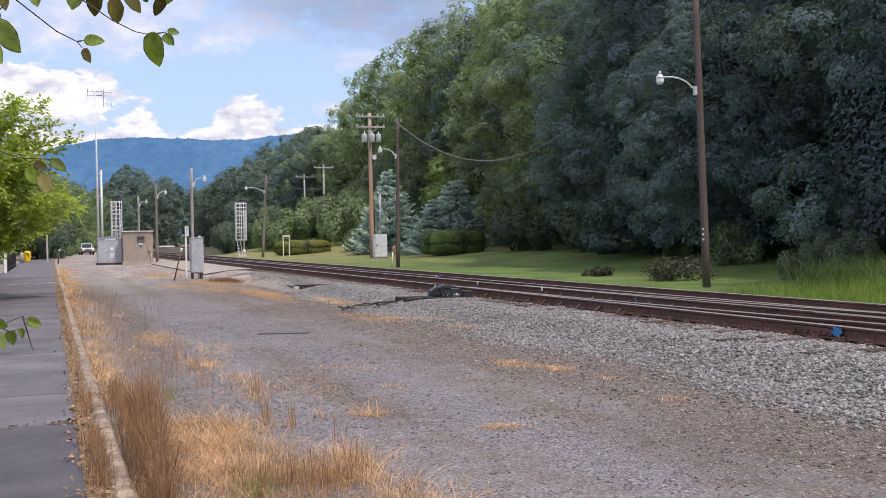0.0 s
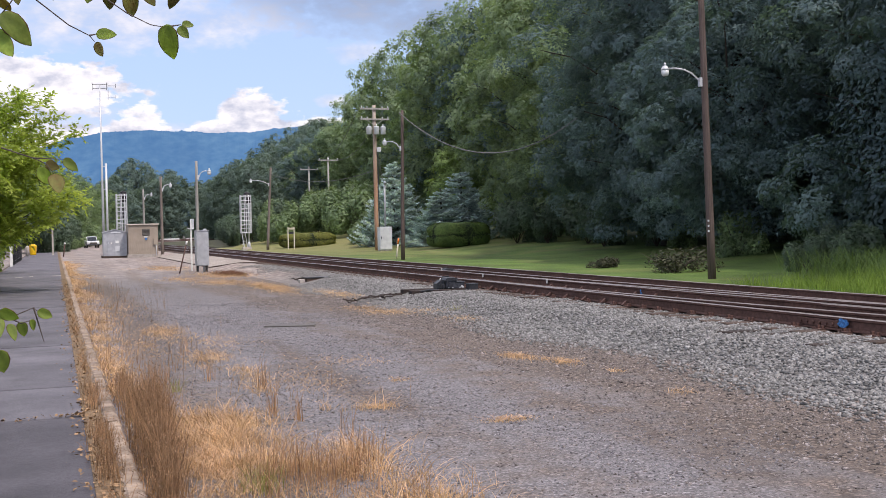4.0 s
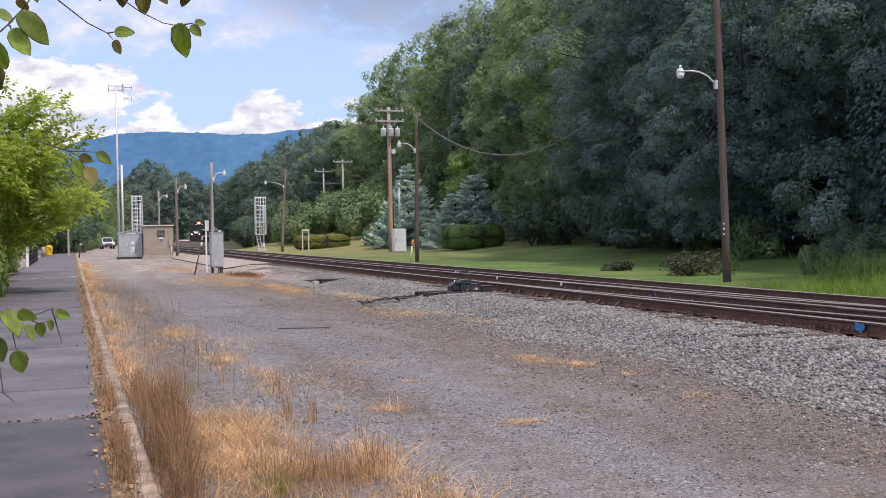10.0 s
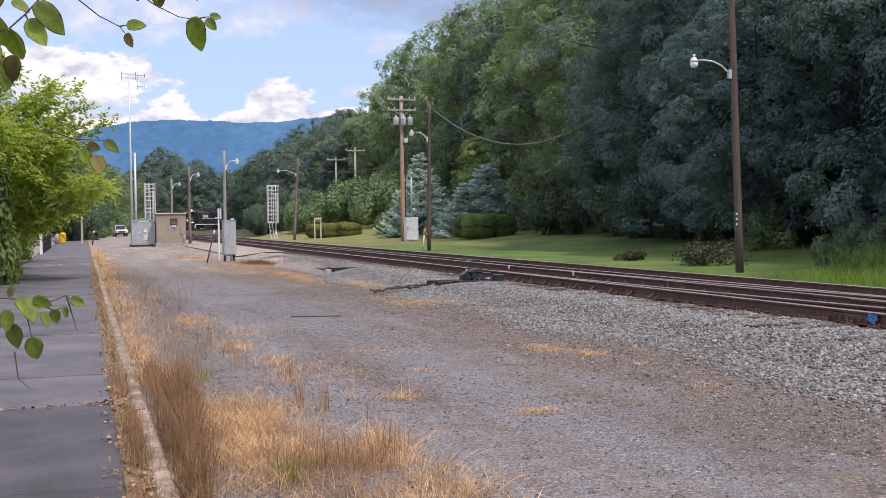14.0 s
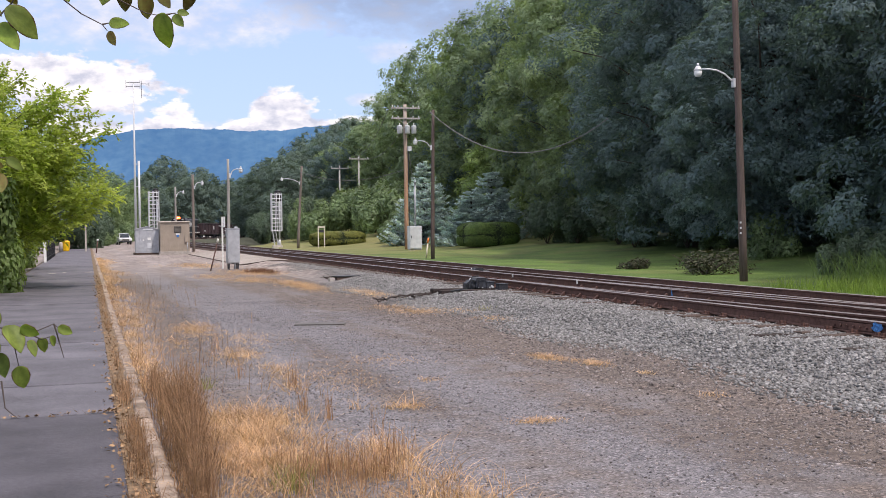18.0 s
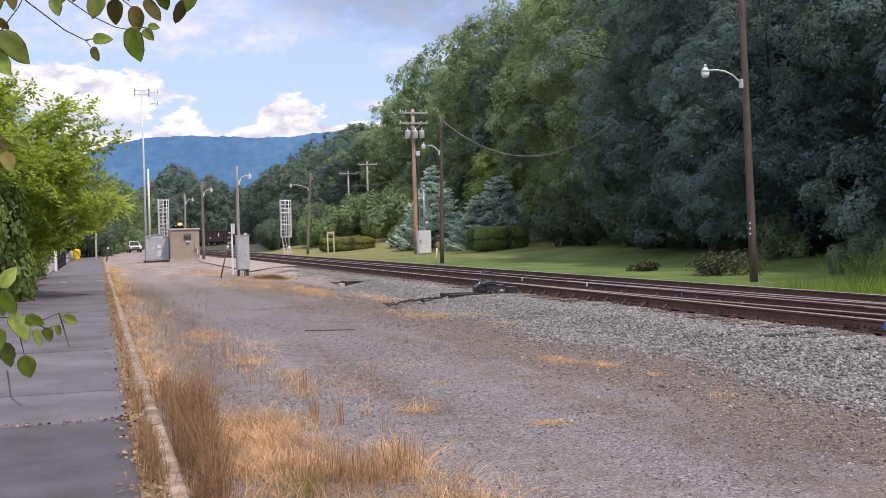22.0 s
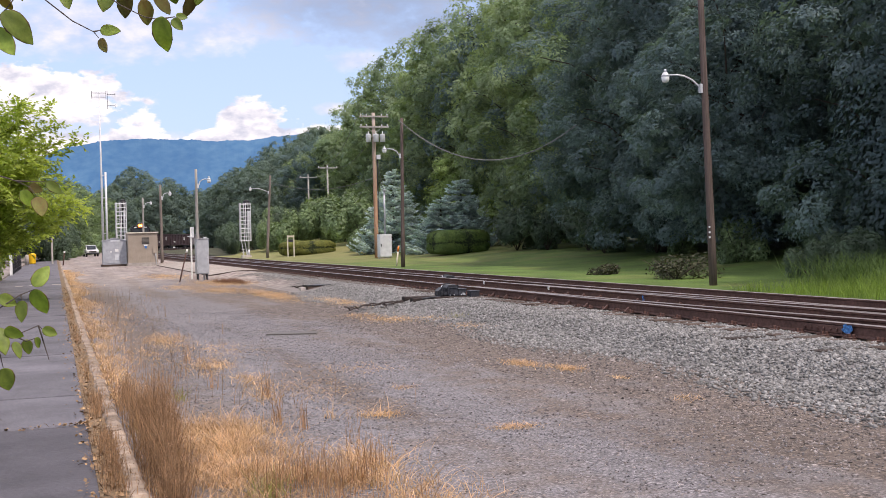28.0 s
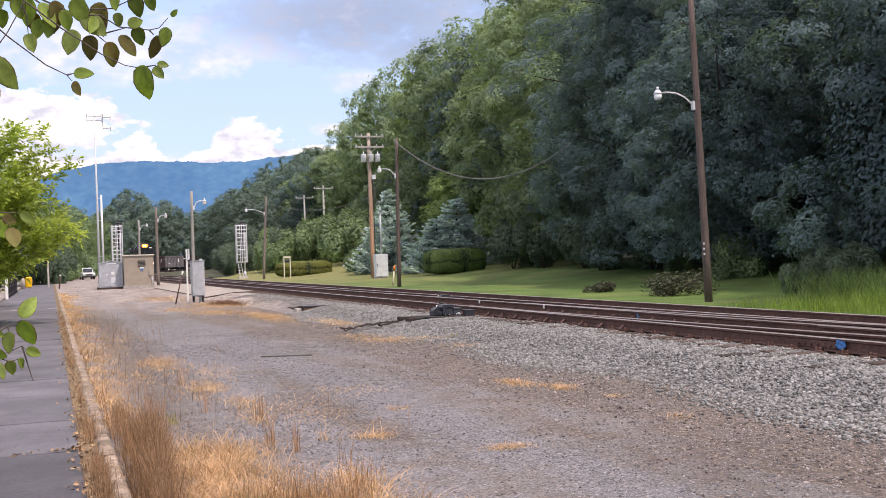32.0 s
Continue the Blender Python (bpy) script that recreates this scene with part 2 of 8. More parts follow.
    wear.data_type, wear.blend_type = "RGBA", "MULTIPLY"
    wear.inputs[0].default_value = 1.0
    ls.new(col, wear.inputs[6])
    ls.new(op("ADD", 0.72, op("MULTIPLY", tex(0.5, 5), 0.5)), wear.inputs[7])
    col = wear.outputs[2]
    ls.new(col, p.inputs["Base Color"])
    return m


def fouled_ballast():
    """Grey stone near by, silted up with brown gravel towards the crossing."""
    m = mat("ballast_bed", (0.075, 0.070, 0.070), (0.225, 0.212, 0.212), scale=26, rough=0.95, bump=1.0, fine=34, vary=0, stain=0.2, stain_scale=0.5)
    ns, ls = m.node_tree.nodes, m.node_tree.links
    base = ns["Principled BSDF"].inputs["Base Color"]
    grey = base.links[0].from_socket
    co = ns.new("ShaderNodeTexCoord").outputs["Object"]
    sep = ns.new("ShaderNodeSeparateXYZ")
    ls.new(co, sep.inputs[0])

    def ramp(v, lo, hi):
        n = ns.new("ShaderNodeMapRange")
        ls.new(v, n.inputs[0])
        n.inputs[1].default_value, n.inputs[2].default_value = lo, hi
        return n.outputs[0]
    blot = ns.new("ShaderNodeTexNoise")
    blot.inputs["Scale"].default_value, blot.inputs["Detail"].default_value = 3.2, 9
    ls.new(co, blot.inputs["Vector"])
    brown = ns.new("ShaderNodeMix")
    brown.data_type = "RGBA"
    brown.inputs[6].default_value, brown.inputs[7].default_value = (0.135, 0.105, 0.092, 1), (0.40, 0.34, 0.31, 1)
    ls.new(ramp(blot.outputs[0], 0.36, 0.64), brown.inputs[0])
    fac = ns.new("ShaderNodeMath")
    fac.operation = "MULTIPLY"
    ls.new(ramp(sep.outputs[1], 32.0, 44.0), fac.inputs[0])
    ls.new(ramp(sep.outputs[0], 9.3, 8.6), fac.inputs[1])
    out = ns.new("ShaderNodeMix")
    out.data_type = "RGBA"
    ls.new(fac.outputs[0], out.inputs[0])
    ls.new(grey, out.inputs[6])
    ls.new(brown.outputs[2], out.inputs[7])
    ls.new(out.outputs[2], base)
    return m


M = {
    "yard": zoned_ground(),
    "asphalt_new": mat("dark_asphalt", (0.052, 0.048, 0.057), (0.086, 0.080, 0.093), scale=30, rough=0.75, bump=0.4, fine=120, vary=0.06, stain=0.4, stain_scale=1.2),
    "asphalt": mat("old_asphalt", (0.086, 0.082, 0.095), (0.140, 0.132, 0.150), scale=30, rough=0.75, bump=0.35, fine=120, vary=0.12, stain=0.4, stain_scale=1.0),
    "kerb": mat("weathered_concrete", (0.17, 0.118, 0.085), (0.43, 0.345, 0.275), scale=7, rough=0.92, bump=0.8, fine=45, vary=0.15, stain=0.45, stain_scale=2.2),
    "ballast": fouled_ballast(),
    "stone": mat("ballast_stone", (0.105, 0.104, 0.102), (0.285, 0.280, 0.275), scale=9, rough=0.9, spec=0.2, bump=0.2, fine=50, vary=0.42, island=True, stain=0.1),
    "grit": mat("blue_grey_grit", (0.105, 0.100, 0.108), (0.275, 0.265, 0.280), scale=12, rough=0.9, spec=0.15, bump=0, vary=0.4, island=True, stain=0.1),
    "pebble": mat("pebble", (0.085, 0.074, 0.070), (0.31, 0.275, 0.262), scale=12, rough=0.9, spec=0.2, bump=0, vary=0.6, island=True, stain=0.1),
    "rust": mat("rusty_rail", (0.076, 0.038, 0.031), (0.154, 0.084, 0.068), scale=14, rough=0.72, bump=0.2, fine=80, metal=0.3, vary=0.05, stain=0.3, stain_scale=1.5),
    "railhead": mat("worn_rail_head", (0.30, 0.25, 0.235), (0.42, 0.37, 0.35), scale=6, rough=0.38, bump=0.05, metal=0.75, vary=0, stretch=(1, 0.1, 1)),
    "tie": mat("old_tie", (0.042, 0.029, 0.024), (0.105, 0.074, 0.060), scale=8, rough=0.9, bump=0.5, fine=40, vary=0.25, stain=0.3, stretch=(0.4, 3, 3)),
    "steel_dark": mat("dark_steel", (0.035, 0.037, 0.042), (0.075, 0.078, 0.085), scale=9, rough=0.5, bump=0.1, metal=0.35, vary=0.1),
    "galv": mat("galvanised_steel", (0.46, 0.475, 0.50), (0.60, 0.615, 0.64), scale=11, rough=0.5, bump=0.05, metal=0.15, vary=0.06, stain=0.15),
    "alum": mat("grey_aluminium", (0.36, 0.375, 0.405), (0.48, 0.495, 0.525), scale=4, rough=0.5, bump=0.04, metal=0.15, vary=0.05, stain=0.2),
    "lightgrey": mat("light_grey_paint", (0.52, 0.54, 0.57), (0.64, 0.66, 0.68), scale=3, rough=0.5, bump=0.03, vary=0.03, stain=0.12),
    "white": mat("white_paint", (0.66, 0.66, 0.64), (0.80, 0.80, 0.78), scale=6, rough=0.55, bump=0.05, vary=0.05, stain=0.15),
    "cream": mat("cream_paint", (0.56, 0.51, 0.40), (0.68, 0.63, 0.52), scale=5, rough=0.6, bump=0.05, vary=0.05, stain=0.2),
    "tan": mat("tan_metal_siding", (0.305, 0.255, 0.205), (0.385, 0.325, 0.265), scale=2.5, rough=0.55, bump=0.05, vary=0.03, stain=0.12),
    "roof": mat("pale_roof_trim", (0.42, 0.38, 0.32), (0.55, 0.50, 0.43), scale=3, rough=0.6, bump=0.05),
    "louver": mat("louver_steel", (0.055, 0.05, 0.045), (0.10, 0.09, 0.08), scale=6, rough=0.6),
    "paint_spray": mat("sprayed_blue_paint", (0.02, 0.10, 0.30), (0.07, 0.27, 0.60), scale=40, rough=0.6, stain=0.5, stain_scale=30),
    "rotten": mat("rotten_timber", (0.022, 0.017, 0.016), (0.075, 0.056, 0.050), scale=12, rough=0.95, bump=0.9, fine=30, vary=0.2, stretch=(0.6, 3, 3)),
    "machine": mat("slate_painted_steel", (0.026, 0.028, 0.034), (0.062, 0.066, 0.078), scale=9, rough=0.5, bump=0.15, metal=0.2, vary=0.25),
    "blue": mat("blue_enamel", (0.03, 0.14, 0.44), (0.06, 0.24, 0.58), scale=5, rough=0.4),
    "yellow": mat("yellow_plastic", (0.75, 0.42, 0.01), (0.85, 0.52, 0.02), scale=3, rough=0.4, bump=0),
    "orange": mat("orange_plastic", (0.75, 0.16, 0.02), (0.9, 0.25, 0.03), scale=3, rough=0.4, bump=0),
    "black": mat("black_paint", (0.012, 0.012, 0.014), (0.03, 0.03, 0.034), scale=4, rough=0.45, bump=0.05, stain=0.3),
    "brownpole": mat("creosoted_pole", (0.070, 0.050, 0.044), (0.150, 0.112, 0.098), scale=7, rough=0.85, bump=0.5, fine=25, stretch=(6, 6, 0.25), stain=0.3),
    "midpole": mat("brown_wood_pole", (0.135, 0.11, 0.095), (0.25, 0.21, 0.185), scale=7, rough=0.85, bump=0.5, fine=25, stretch=(6, 6, 0.25), stain=0.3),
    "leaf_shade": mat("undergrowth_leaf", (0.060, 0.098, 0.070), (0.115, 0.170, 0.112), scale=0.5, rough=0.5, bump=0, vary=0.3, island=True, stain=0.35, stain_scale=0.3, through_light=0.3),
    "palepole": mat("pale_wood_pole", (0.36, 0.35, 0.32), (0.55, 0.53, 0.49), scale=7, rough=0.85, bump=0.4, fine=25, stretch=(6, 6, 0.2), stain=0.2),
    "greypole": mat("grey_wood_pole", (0.25, 0.235, 0.215), (0.43, 0.41, 0.38), scale=7, rough=0.85, bump=0.4, fine=25, stretch=(6, 6, 0.2), stain=0.25),
    "glass": mat("lamp_refractor", (0.6, 0.62, 0.62), (0.75, 0.77, 0.77), scale=5, rough=0.15, bump=0.1, fine=90, vary=0),
    "carglass": mat("car_glass", (0.015, 0.018, 0.02), (0.03, 0.035, 0.04), rough=0.08, bump=0, vary=0, stain=0, spec=0.6),
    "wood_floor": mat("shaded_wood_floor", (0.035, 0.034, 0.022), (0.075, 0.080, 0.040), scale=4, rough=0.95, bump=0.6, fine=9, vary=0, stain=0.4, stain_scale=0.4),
    "carpaint": mat("white_car_paint", (0.58, 0.59, 0.60), (0.66, 0.67, 0.68), scale=2, rough=0.3, bump=0, vary=0, stain=0.05, spec=0.5),
    "rubber": mat("rubber", (0.015, 0.015, 0.015), (0.03, 0.03, 0.03), rough=0.9, bump=0.1),
    "gondola": mat("faded_brown_gondola", (0.028, 0.016, 0.019), (0.065, 0.038, 0.042), scale=3, rough=0.75, bump=0.15, stain=0.4, stain_scale=0.6),
    "gondola_grey": mat("weathered_grey_gondola", (0.11, 0.10, 0.105), (0.21, 0.195, 0.20), scale=3, rough=0.75, bump=0.15, stain=0.4, stain_scale=0.6),
    # orange emission that stands for glare round the headlight
    "headlight": glow("headlight_glare", (1.0, 0.22, 0.035), 2.2, (0.10, 0.05, 0.02)),
    "bulb": glow("headlight_bulb", (1.0, 0.72, 0.35), 9.0),
    "ditch": glow("ditch_light_lens", (1.0, 0.62, 0.33), 3.5),
    "grass_tall": mat("tall_green_grass", (0.125, 0.205, 0.035), (0.235, 0.335, 0.075), scale=3, rough=0.7, bump=0, vary=0.3, island=True, stain=0.25, through_light=0.35),
    "grass_dark": mat("reed_grass", (0.095, 0.155, 0.055), (0.19, 0.27, 0.10), scale=3, rough=0.7, bump=0, vary=0.35, island=True, stain=0.15, through_light=0.35),
    "straw": mat("dry_straw", (0.40, 0.235, 0.135), (0.74, 0.50, 0.32), scale=3, rough=0.75, bump=0, vary=0.45, island=True, stain=0.35, stain_scale=1.1, through_light=0.25),
    "weed": mat("dead_weed_stalk", (0.165, 0.090, 0.052), (0.38, 0.228, 0.132), scale=6, rough=0.85, spec=0.15, bump=0, vary=0.55, island=True, stain=0.3, through_light=0.15),
    "stalk": mat("red_brown_stalk", (0.24, 0.125, 0.072), (0.50, 0.295, 0.175), scale=6, rough=0.85, spec=0.15, bump=0, vary=0.45, island=True, stain=0.25, through_light=0.2),
    "seed": mat("dry_seed_head", (0.17, 0.10, 0.058), (0.34, 0.215, 0.13), scale=6, rough=0.9, spec=0.1, bump=0, vary=0.4, island=True, stain=0.2),
    "green_weed": mat("yellow_green_weed", (0.20, 0.20, 0.06), (0.36, 0.34, 0.12), scale=6, rough=0.8, bump=0, vary=0.3, island=True, stain=0.2, through_light=0.3),
    "rustweed": mat("red_brown_weed", (0.12, 0.055, 0.028), (0.22, 0.11, 0.06), scale=6, rough=0.85, bump=0, vary=0.3, island=True),
    # a blue veil of skylight is put into the maple's leaf colour
    "leaf_dark": mat("blue_veiled_maple_leaf", (0.088, 0.140, 0.168), (0.172, 0.248, 0.262), scale=0.35, rough=0.6, spec=0.25, bump=0, vary=0.16, island=True, stain=0.35, stain_scale=0.22, through_light=0.4),
    "leaf_mid": mat("oak_leaf", (0.150, 0.222, 0.150), (0.295, 0.378, 0.218), scale=0.35, rough=0.6, spec=0.25, bump=0, vary=0.18, island=True, stain=0.4, stain_scale=0.22, through_light=0.42),
    "leaf_light": mat("yellow_green_leaf", (0.165, 0.24, 0.10), (0.29, 0.385, 0.155), scale=0.5, rough=0.55, spec=0.25, bump=0, vary=0.3, island=True, stain=0.3, stain_scale=0.5, through_light=0.4),
    "leaf_bush": mat("shrub_leaf", (0.130, 0.200, 0.105), (0.23, 0.315, 0.150), scale=0.5, rough=0.5, bump=0, vary=0.35, island=True, stain=0.3, stain_scale=0.3, through_light=0.3),
    "leaf_left": mat("ash_leaf", (0.23, 0.315, 0.065), (0.46, 0.53, 0.14), scale=0.8, rough=0.6, spec=0.2, bump=0, vary=0.22, island=True, stain=0.3, stain_scale=0.6, through_light=0.58),
    # darker copy of the ash leaf, with the crown's shade in its colour
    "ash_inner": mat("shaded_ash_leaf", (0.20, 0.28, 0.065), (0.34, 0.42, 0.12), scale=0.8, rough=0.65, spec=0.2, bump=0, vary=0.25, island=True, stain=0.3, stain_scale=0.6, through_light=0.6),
    "leaf_path": mat("walkway_bush_leaf", (0.125, 0.195, 0.075), (0.25, 0.33, 0.13), scale=0.9, rough=0.6, spec=0.25, bump=0, vary=0.35, island=True, stain=0.35, stain_scale=0.5, through_light=0.5),
    # distance haze is put into this paler, bluer leaf colour
    "leaf_far_hazed": mat("hazed_far_leaf", (0.110, 0.158, 0.150), (0.190, 0.255, 0.220), scale=0.2, rough=0.9, spec=0.08, bump=0, vary=0.16, island=True, stain=0.35, stain_scale=0.12, through_light=0.3),
    "hedge_leaf": mat("hedge_leaf", (0.085, 0.145, 0.045), (0.185, 0.265, 0.075), scale=2, rough=0.6, spec=0.25, bump=0, vary=0.3, island=True, stain=0.25, through_light=0.3),
    # the shade between hedge leaves, put into a near-black green
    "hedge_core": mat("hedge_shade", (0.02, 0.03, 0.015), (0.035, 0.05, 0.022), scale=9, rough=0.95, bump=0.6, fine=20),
    "hedge_olive": mat("olive_hedge_leaf", (0.13, 0.15, 0.04), (0.26, 0.265, 0.07), scale=2, rough=0.6, spec=0.25, bump=0, vary=0.3, island=True, stain=0.25, through_light=0.3),
    "scrub": mat("brown_green_scrub_leaf", (0.035, 0.042, 0.026), (0.075, 0.075, 0.042), scale=2, rough=0.7, bump=0, vary=0.35, island=True, stain=0.25, through_light=0.2),
    "needle": mat("blue_spruce_needle", (0.34, 0.44, 0.50), (0.60, 0.71, 0.78), scale=1.8, rough=0.6, spec=0.2, bump=0, vary=0.3, island=True, stain=0.3, through_light=0.3),
    "bark": mat("tree_bark", (0.045, 0.035, 0.028), (0.10, 0.08, 0.062), scale=5, rough=0.9, bump=0.6, fine=18, stretch=(3, 3, 0.6)),
    "redbud": mat("broad_green_leaf", (0.185, 0.27, 0.05), (0.40, 0.48, 0.115), scale=30, rough=0.5, spec=0.35, bump=0.12, fine=40, vary=0.35, stain=0.35, stain_scale=24, through_light=0.55),
    "redbud_brown": mat("browned_leaf", (0.245, 0.150, 0.055), (0.25, 0.285, 0.080), scale=34, rough=0.6, spec=0.25, bump=0.06, fine=22, vary=0.3, stain=0.35, stain_scale=26, through_light=0.5),
    "leaf_rim": mat("dried_leaf_edge", (0.10, 0.055, 0.03), (0.24, 0.17, 0.06), scale=60, rough=0.7, bump=0, vary=0.3, through_light=0.4),
    "twig": mat("twig", (0.075, 0.058, 0.05), (0.085, 0.068, 0.058), scale=6, rough=0.85, bump=0, stain=0),
    "litter": mat("fallen_leaf", (0.14, 0.08, 0.045), (0.40, 0.26, 0.14), scale=20, rough=0.8, bump=0, vary=0.45, island=True),
    "dirt": mat("dark_dirt", (0.05, 0.038, 0.028), (0.12, 0.09, 0.065), scale=16, rough=0.95, bump=0.5, fine=50),
    "pad": mat("pale_brown_gravel", (0.20, 0.172, 0.150), (0.40, 0.352, 0.315), scale=16, rough=0.95, bump=0.8, fine=30, vary=0, stain=0.25, stain_scale=0.6),
    "gutter": mat("brown_gutter_dirt", (0.10, 0.068, 0.042), (0.26, 0.175, 0.10), scale=14, rough=0.95, bump=0.6, fine=45, stain=0.3, stain_scale=3),
    "concrete": mat("pale_concrete", (0.36, 0.32, 0.29), (0.50, 0.46, 0.42), scale=6, rough=0.9, bump=0.2, fine=60, stain=0.3),
    "wire": mat("wire", (0.13, 0.13, 0.13), (0.20, 0.20, 0.195), rough=0.7, spec=0.15, bump=0, vary=0, stain=0),
}


def lawn_material():
    """Mown grass, green near the woods and the near end, dried to straw along the far stretch."""
    m = mat("mown_grass", (0.050, 0.100, 0.017), (0.112, 0.178, 0.034), scale=14, rough=0.9, bump=0.5, fine=55, vary=0, stain=0.45, stain_scale=0.3)
    ns, ls = m.node_tree.nodes, m.node_tree.links
    p = ns["Principled BSDF"]
    green = p.inputs["Base Color"].links[0].from_socket
    co = ns.new("ShaderNodeTexCoord").outputs["Object"]
    sep = ns.new("ShaderNodeSeparateXYZ")
    ls.new(co, sep.inputs[0])
    n = ns.new("ShaderNodeTexNoise")
    n.inputs["Scale"].default_value, n.inputs["Detail"].default_value = 0.35, 9
    ls.new(co, n.inputs["Vector"])
    far = ns.new("ShaderNodeMapRange")
    ls.new(sep.outputs[1], far.inputs[0])
    far.inputs[1].default_value, far.inputs[2].default_value = 52.0, 96.0
    add = ns.new("ShaderNodeMath")
    add.operation = "MULTIPLY_ADD"
    ls.new(far.outputs[0], add.inputs[0])
    add.inputs[1].default_value = 0.45
    ls.new(n.outputs[0], add.inputs[2])
    dry = ns.new("ShaderNodeMapRange")
    ls.new(add.outputs[0], dry.inputs[0])
    dry.inputs[1].default_value, dry.inputs[2].default_value, dry.inputs[4].default_value = 0.52, 0.95, 0.75
    mx = ns.new("ShaderNodeMix")
    mx.data_type = "RGBA"
    ls.new(dry.outputs[0], mx.inputs[0])
    ls.new(green, mx.inputs[6])
    mx.inputs[7].default_value = (0.21, 0.185, 0.075, 1)
    ls.new(mx.outputs[2], p.inputs["Base Color"])
    return m


def worn_pole_material():
    """Orange-brown creosoted wood low down, bleached to grey near the top."""
    m = mat("bleached_orange_pole", (0.36, 0.19, 0.115), (0.60, 0.37, 0.24), scale=7, rough=0.85, bump=0.4, fine=25, stretch=(6, 6, 0.2), stain=0.3)
    ns, ls = m.node_tree.nodes, m.node_tree.links
    base = ns["Principled BSDF"].inputs["Base Color"]
    low = base.links[0].from_socket
    co = ns.new("ShaderNodeTexCoord").outputs["Object"]
    sep = ns.new("ShaderNodeSeparateXYZ")
    ls.new(co, sep.inputs[0])
    n = ns.new("ShaderNodeTexNoise")
    n.inputs["Scale"].default_value, n.inputs["Detail"].default_value = 1.5, 5
    ls.new(co, n.inputs["Vector"])
    add = ns.new("ShaderNodeMath")
    add.operation = "MULTIPLY_ADD"
    ls.new(n.outputs[0], add.inputs[0])
    add.inputs[1].default_value = 4.0
    ls.new(sep.outputs[2], add.inputs[2])
    rg = ns.new("ShaderNodeMapRange")
    ls.new(add.outputs[0], rg.inputs[0])
    rg.inputs[1].default_value, rg.inputs[2].default_value, rg.inputs[4].default_value = 6.5, 11.5, 0.85
    mx = ns.new("ShaderNodeMix")
    mx.data_type = "RGBA"
    ls.new(rg.outputs[0], mx.inputs[0])
    ls.new(low, mx.inputs[6])
    mx.inputs[7].default_value = (0.38, 0.33, 0.29, 1)
    ls.new(mx.outputs[2], base)
    return m


M["lawn"] = lawn_material()
M["tanpole"] = worn_pole_material()


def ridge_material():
    m = mat("forest_ridge_haze_glow", (0.014, 0.034, 0.045), (0.046, 0.078, 0.080), scale=0.045, rough=1.0, bump=0, vary=0, stain=0.45, stain_scale=0.004)
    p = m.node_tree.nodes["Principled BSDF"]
    # the blue haze of distance is put in as emission
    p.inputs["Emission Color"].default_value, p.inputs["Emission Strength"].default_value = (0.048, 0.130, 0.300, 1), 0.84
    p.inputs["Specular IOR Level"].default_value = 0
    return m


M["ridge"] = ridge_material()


# ---- building helpers ----
def thing(name, m, label, category, group="", kind=""):
    ob = new(name)
    ob.matrix_world = m
    return tagged(ob, label, category, group, kind)


def part(name, bm, material, parent, label=""):
    if isinstance(bm, bmesh.types.BMesh):
        me = bpy.data.meshes.new(name)
        bmesh.ops.recalc_face_normals(bm, faces=bm.faces[:])
        bm.to_mesh(me)
        bm.free()
    else:
        me = bm
    if not me.materials:
        me.materials.append(material)
    ob = new(name, me)
    ob.parent = parent
    if label:
        ob["label"] = label
    return ob


def solid(name, bm, material, label, category="", kind="", m=None, group=""):
    ob = part(name, bm, material, None)
    if m is not None:
        ob.matrix_world = m
    return tagged(ob, label, category, group, kind)


def box(x0, y0, z0, x1, y1, z1, bevel=0.0, bm=None):
    bm = bm or bmesh.new()
    g = bmesh.ops.create_cube(bm, size=1.0, matrix=Matrix.LocRotScale(((x0 + x1) / 2, (y0 + y1) / 2, (z0 + z1) / 2), None, (abs(x1 - x0), abs(y1 - y0), abs(z1 - z0))))
    if bevel:
        es = list({e for v in g["verts"] for e in v.link_edges})
        bmesh.ops.bevel(bm, geom=es, offset=bevel, segments=2, affect="EDGES", profile=0.6)
    return bm


def tube(points, radii, sides=8, bm=None, caps=True):
    """A round rod along points; radii: one for all or one a point."""
    bm = bm or bmesh.new()
    pts = [Vector(p) for p in points]
    if isinstance(radii, (int, float)):
        radii = [radii] * len(pts)
    rings, ref = [], None
    for i, p in enumerate(pts):
        d = (pts[min(i + 1, len(pts) - 1)] - pts[max(i - 1, 0)]).normalized()
        if ref is None:
            ref = d.orthogonal().normalized()
        ref = (ref - d * ref.dot(d)).normalized()
        o = d.cross(ref)
        rings.append([bm.verts.new(p + (ref * math.cos(a) + o * math.sin(a)) * radii[i])
                      for a in (2 * math.pi * k / sides for k in range(sides))])
    for a, b in zip(rings, rings[1:]):
        for k in range(sides):
            bm.faces.new((a[k], a[(k + 1) % sides], b[(k + 1) % sides], b[k])).smooth = sides > 6
    if caps:
        bm.faces.new(rings[0][::-1])
        bm.faces.new(rings[-1])
    return bm


def prism(outline, y0, y1, bm=None, axis="y"):
    """A shape drawn in x, z and pushed from y0 to y1 (or drawn in y, z and pushed along x)."""
    bm = bm or bmesh.new()
    put = (lambda a, b, c: (a, c, b)) if axis == "y" else (lambda a, b, c: (c, a, b))
    r0 = [bm.verts.new(put(a, b, y0)) for a, b in outline]
    r1 = [bm.verts.new(put(a, b, y1)) for a, b in outline]
    n = len(outline)
    for k in range(n):
        bm.faces.new((r0[k], r0[(k + 1) % n], r1[(k + 1) % n], r1[k]))
    bm.faces.new(r0[::-1])
    bm.faces.new(r1)
    return bm


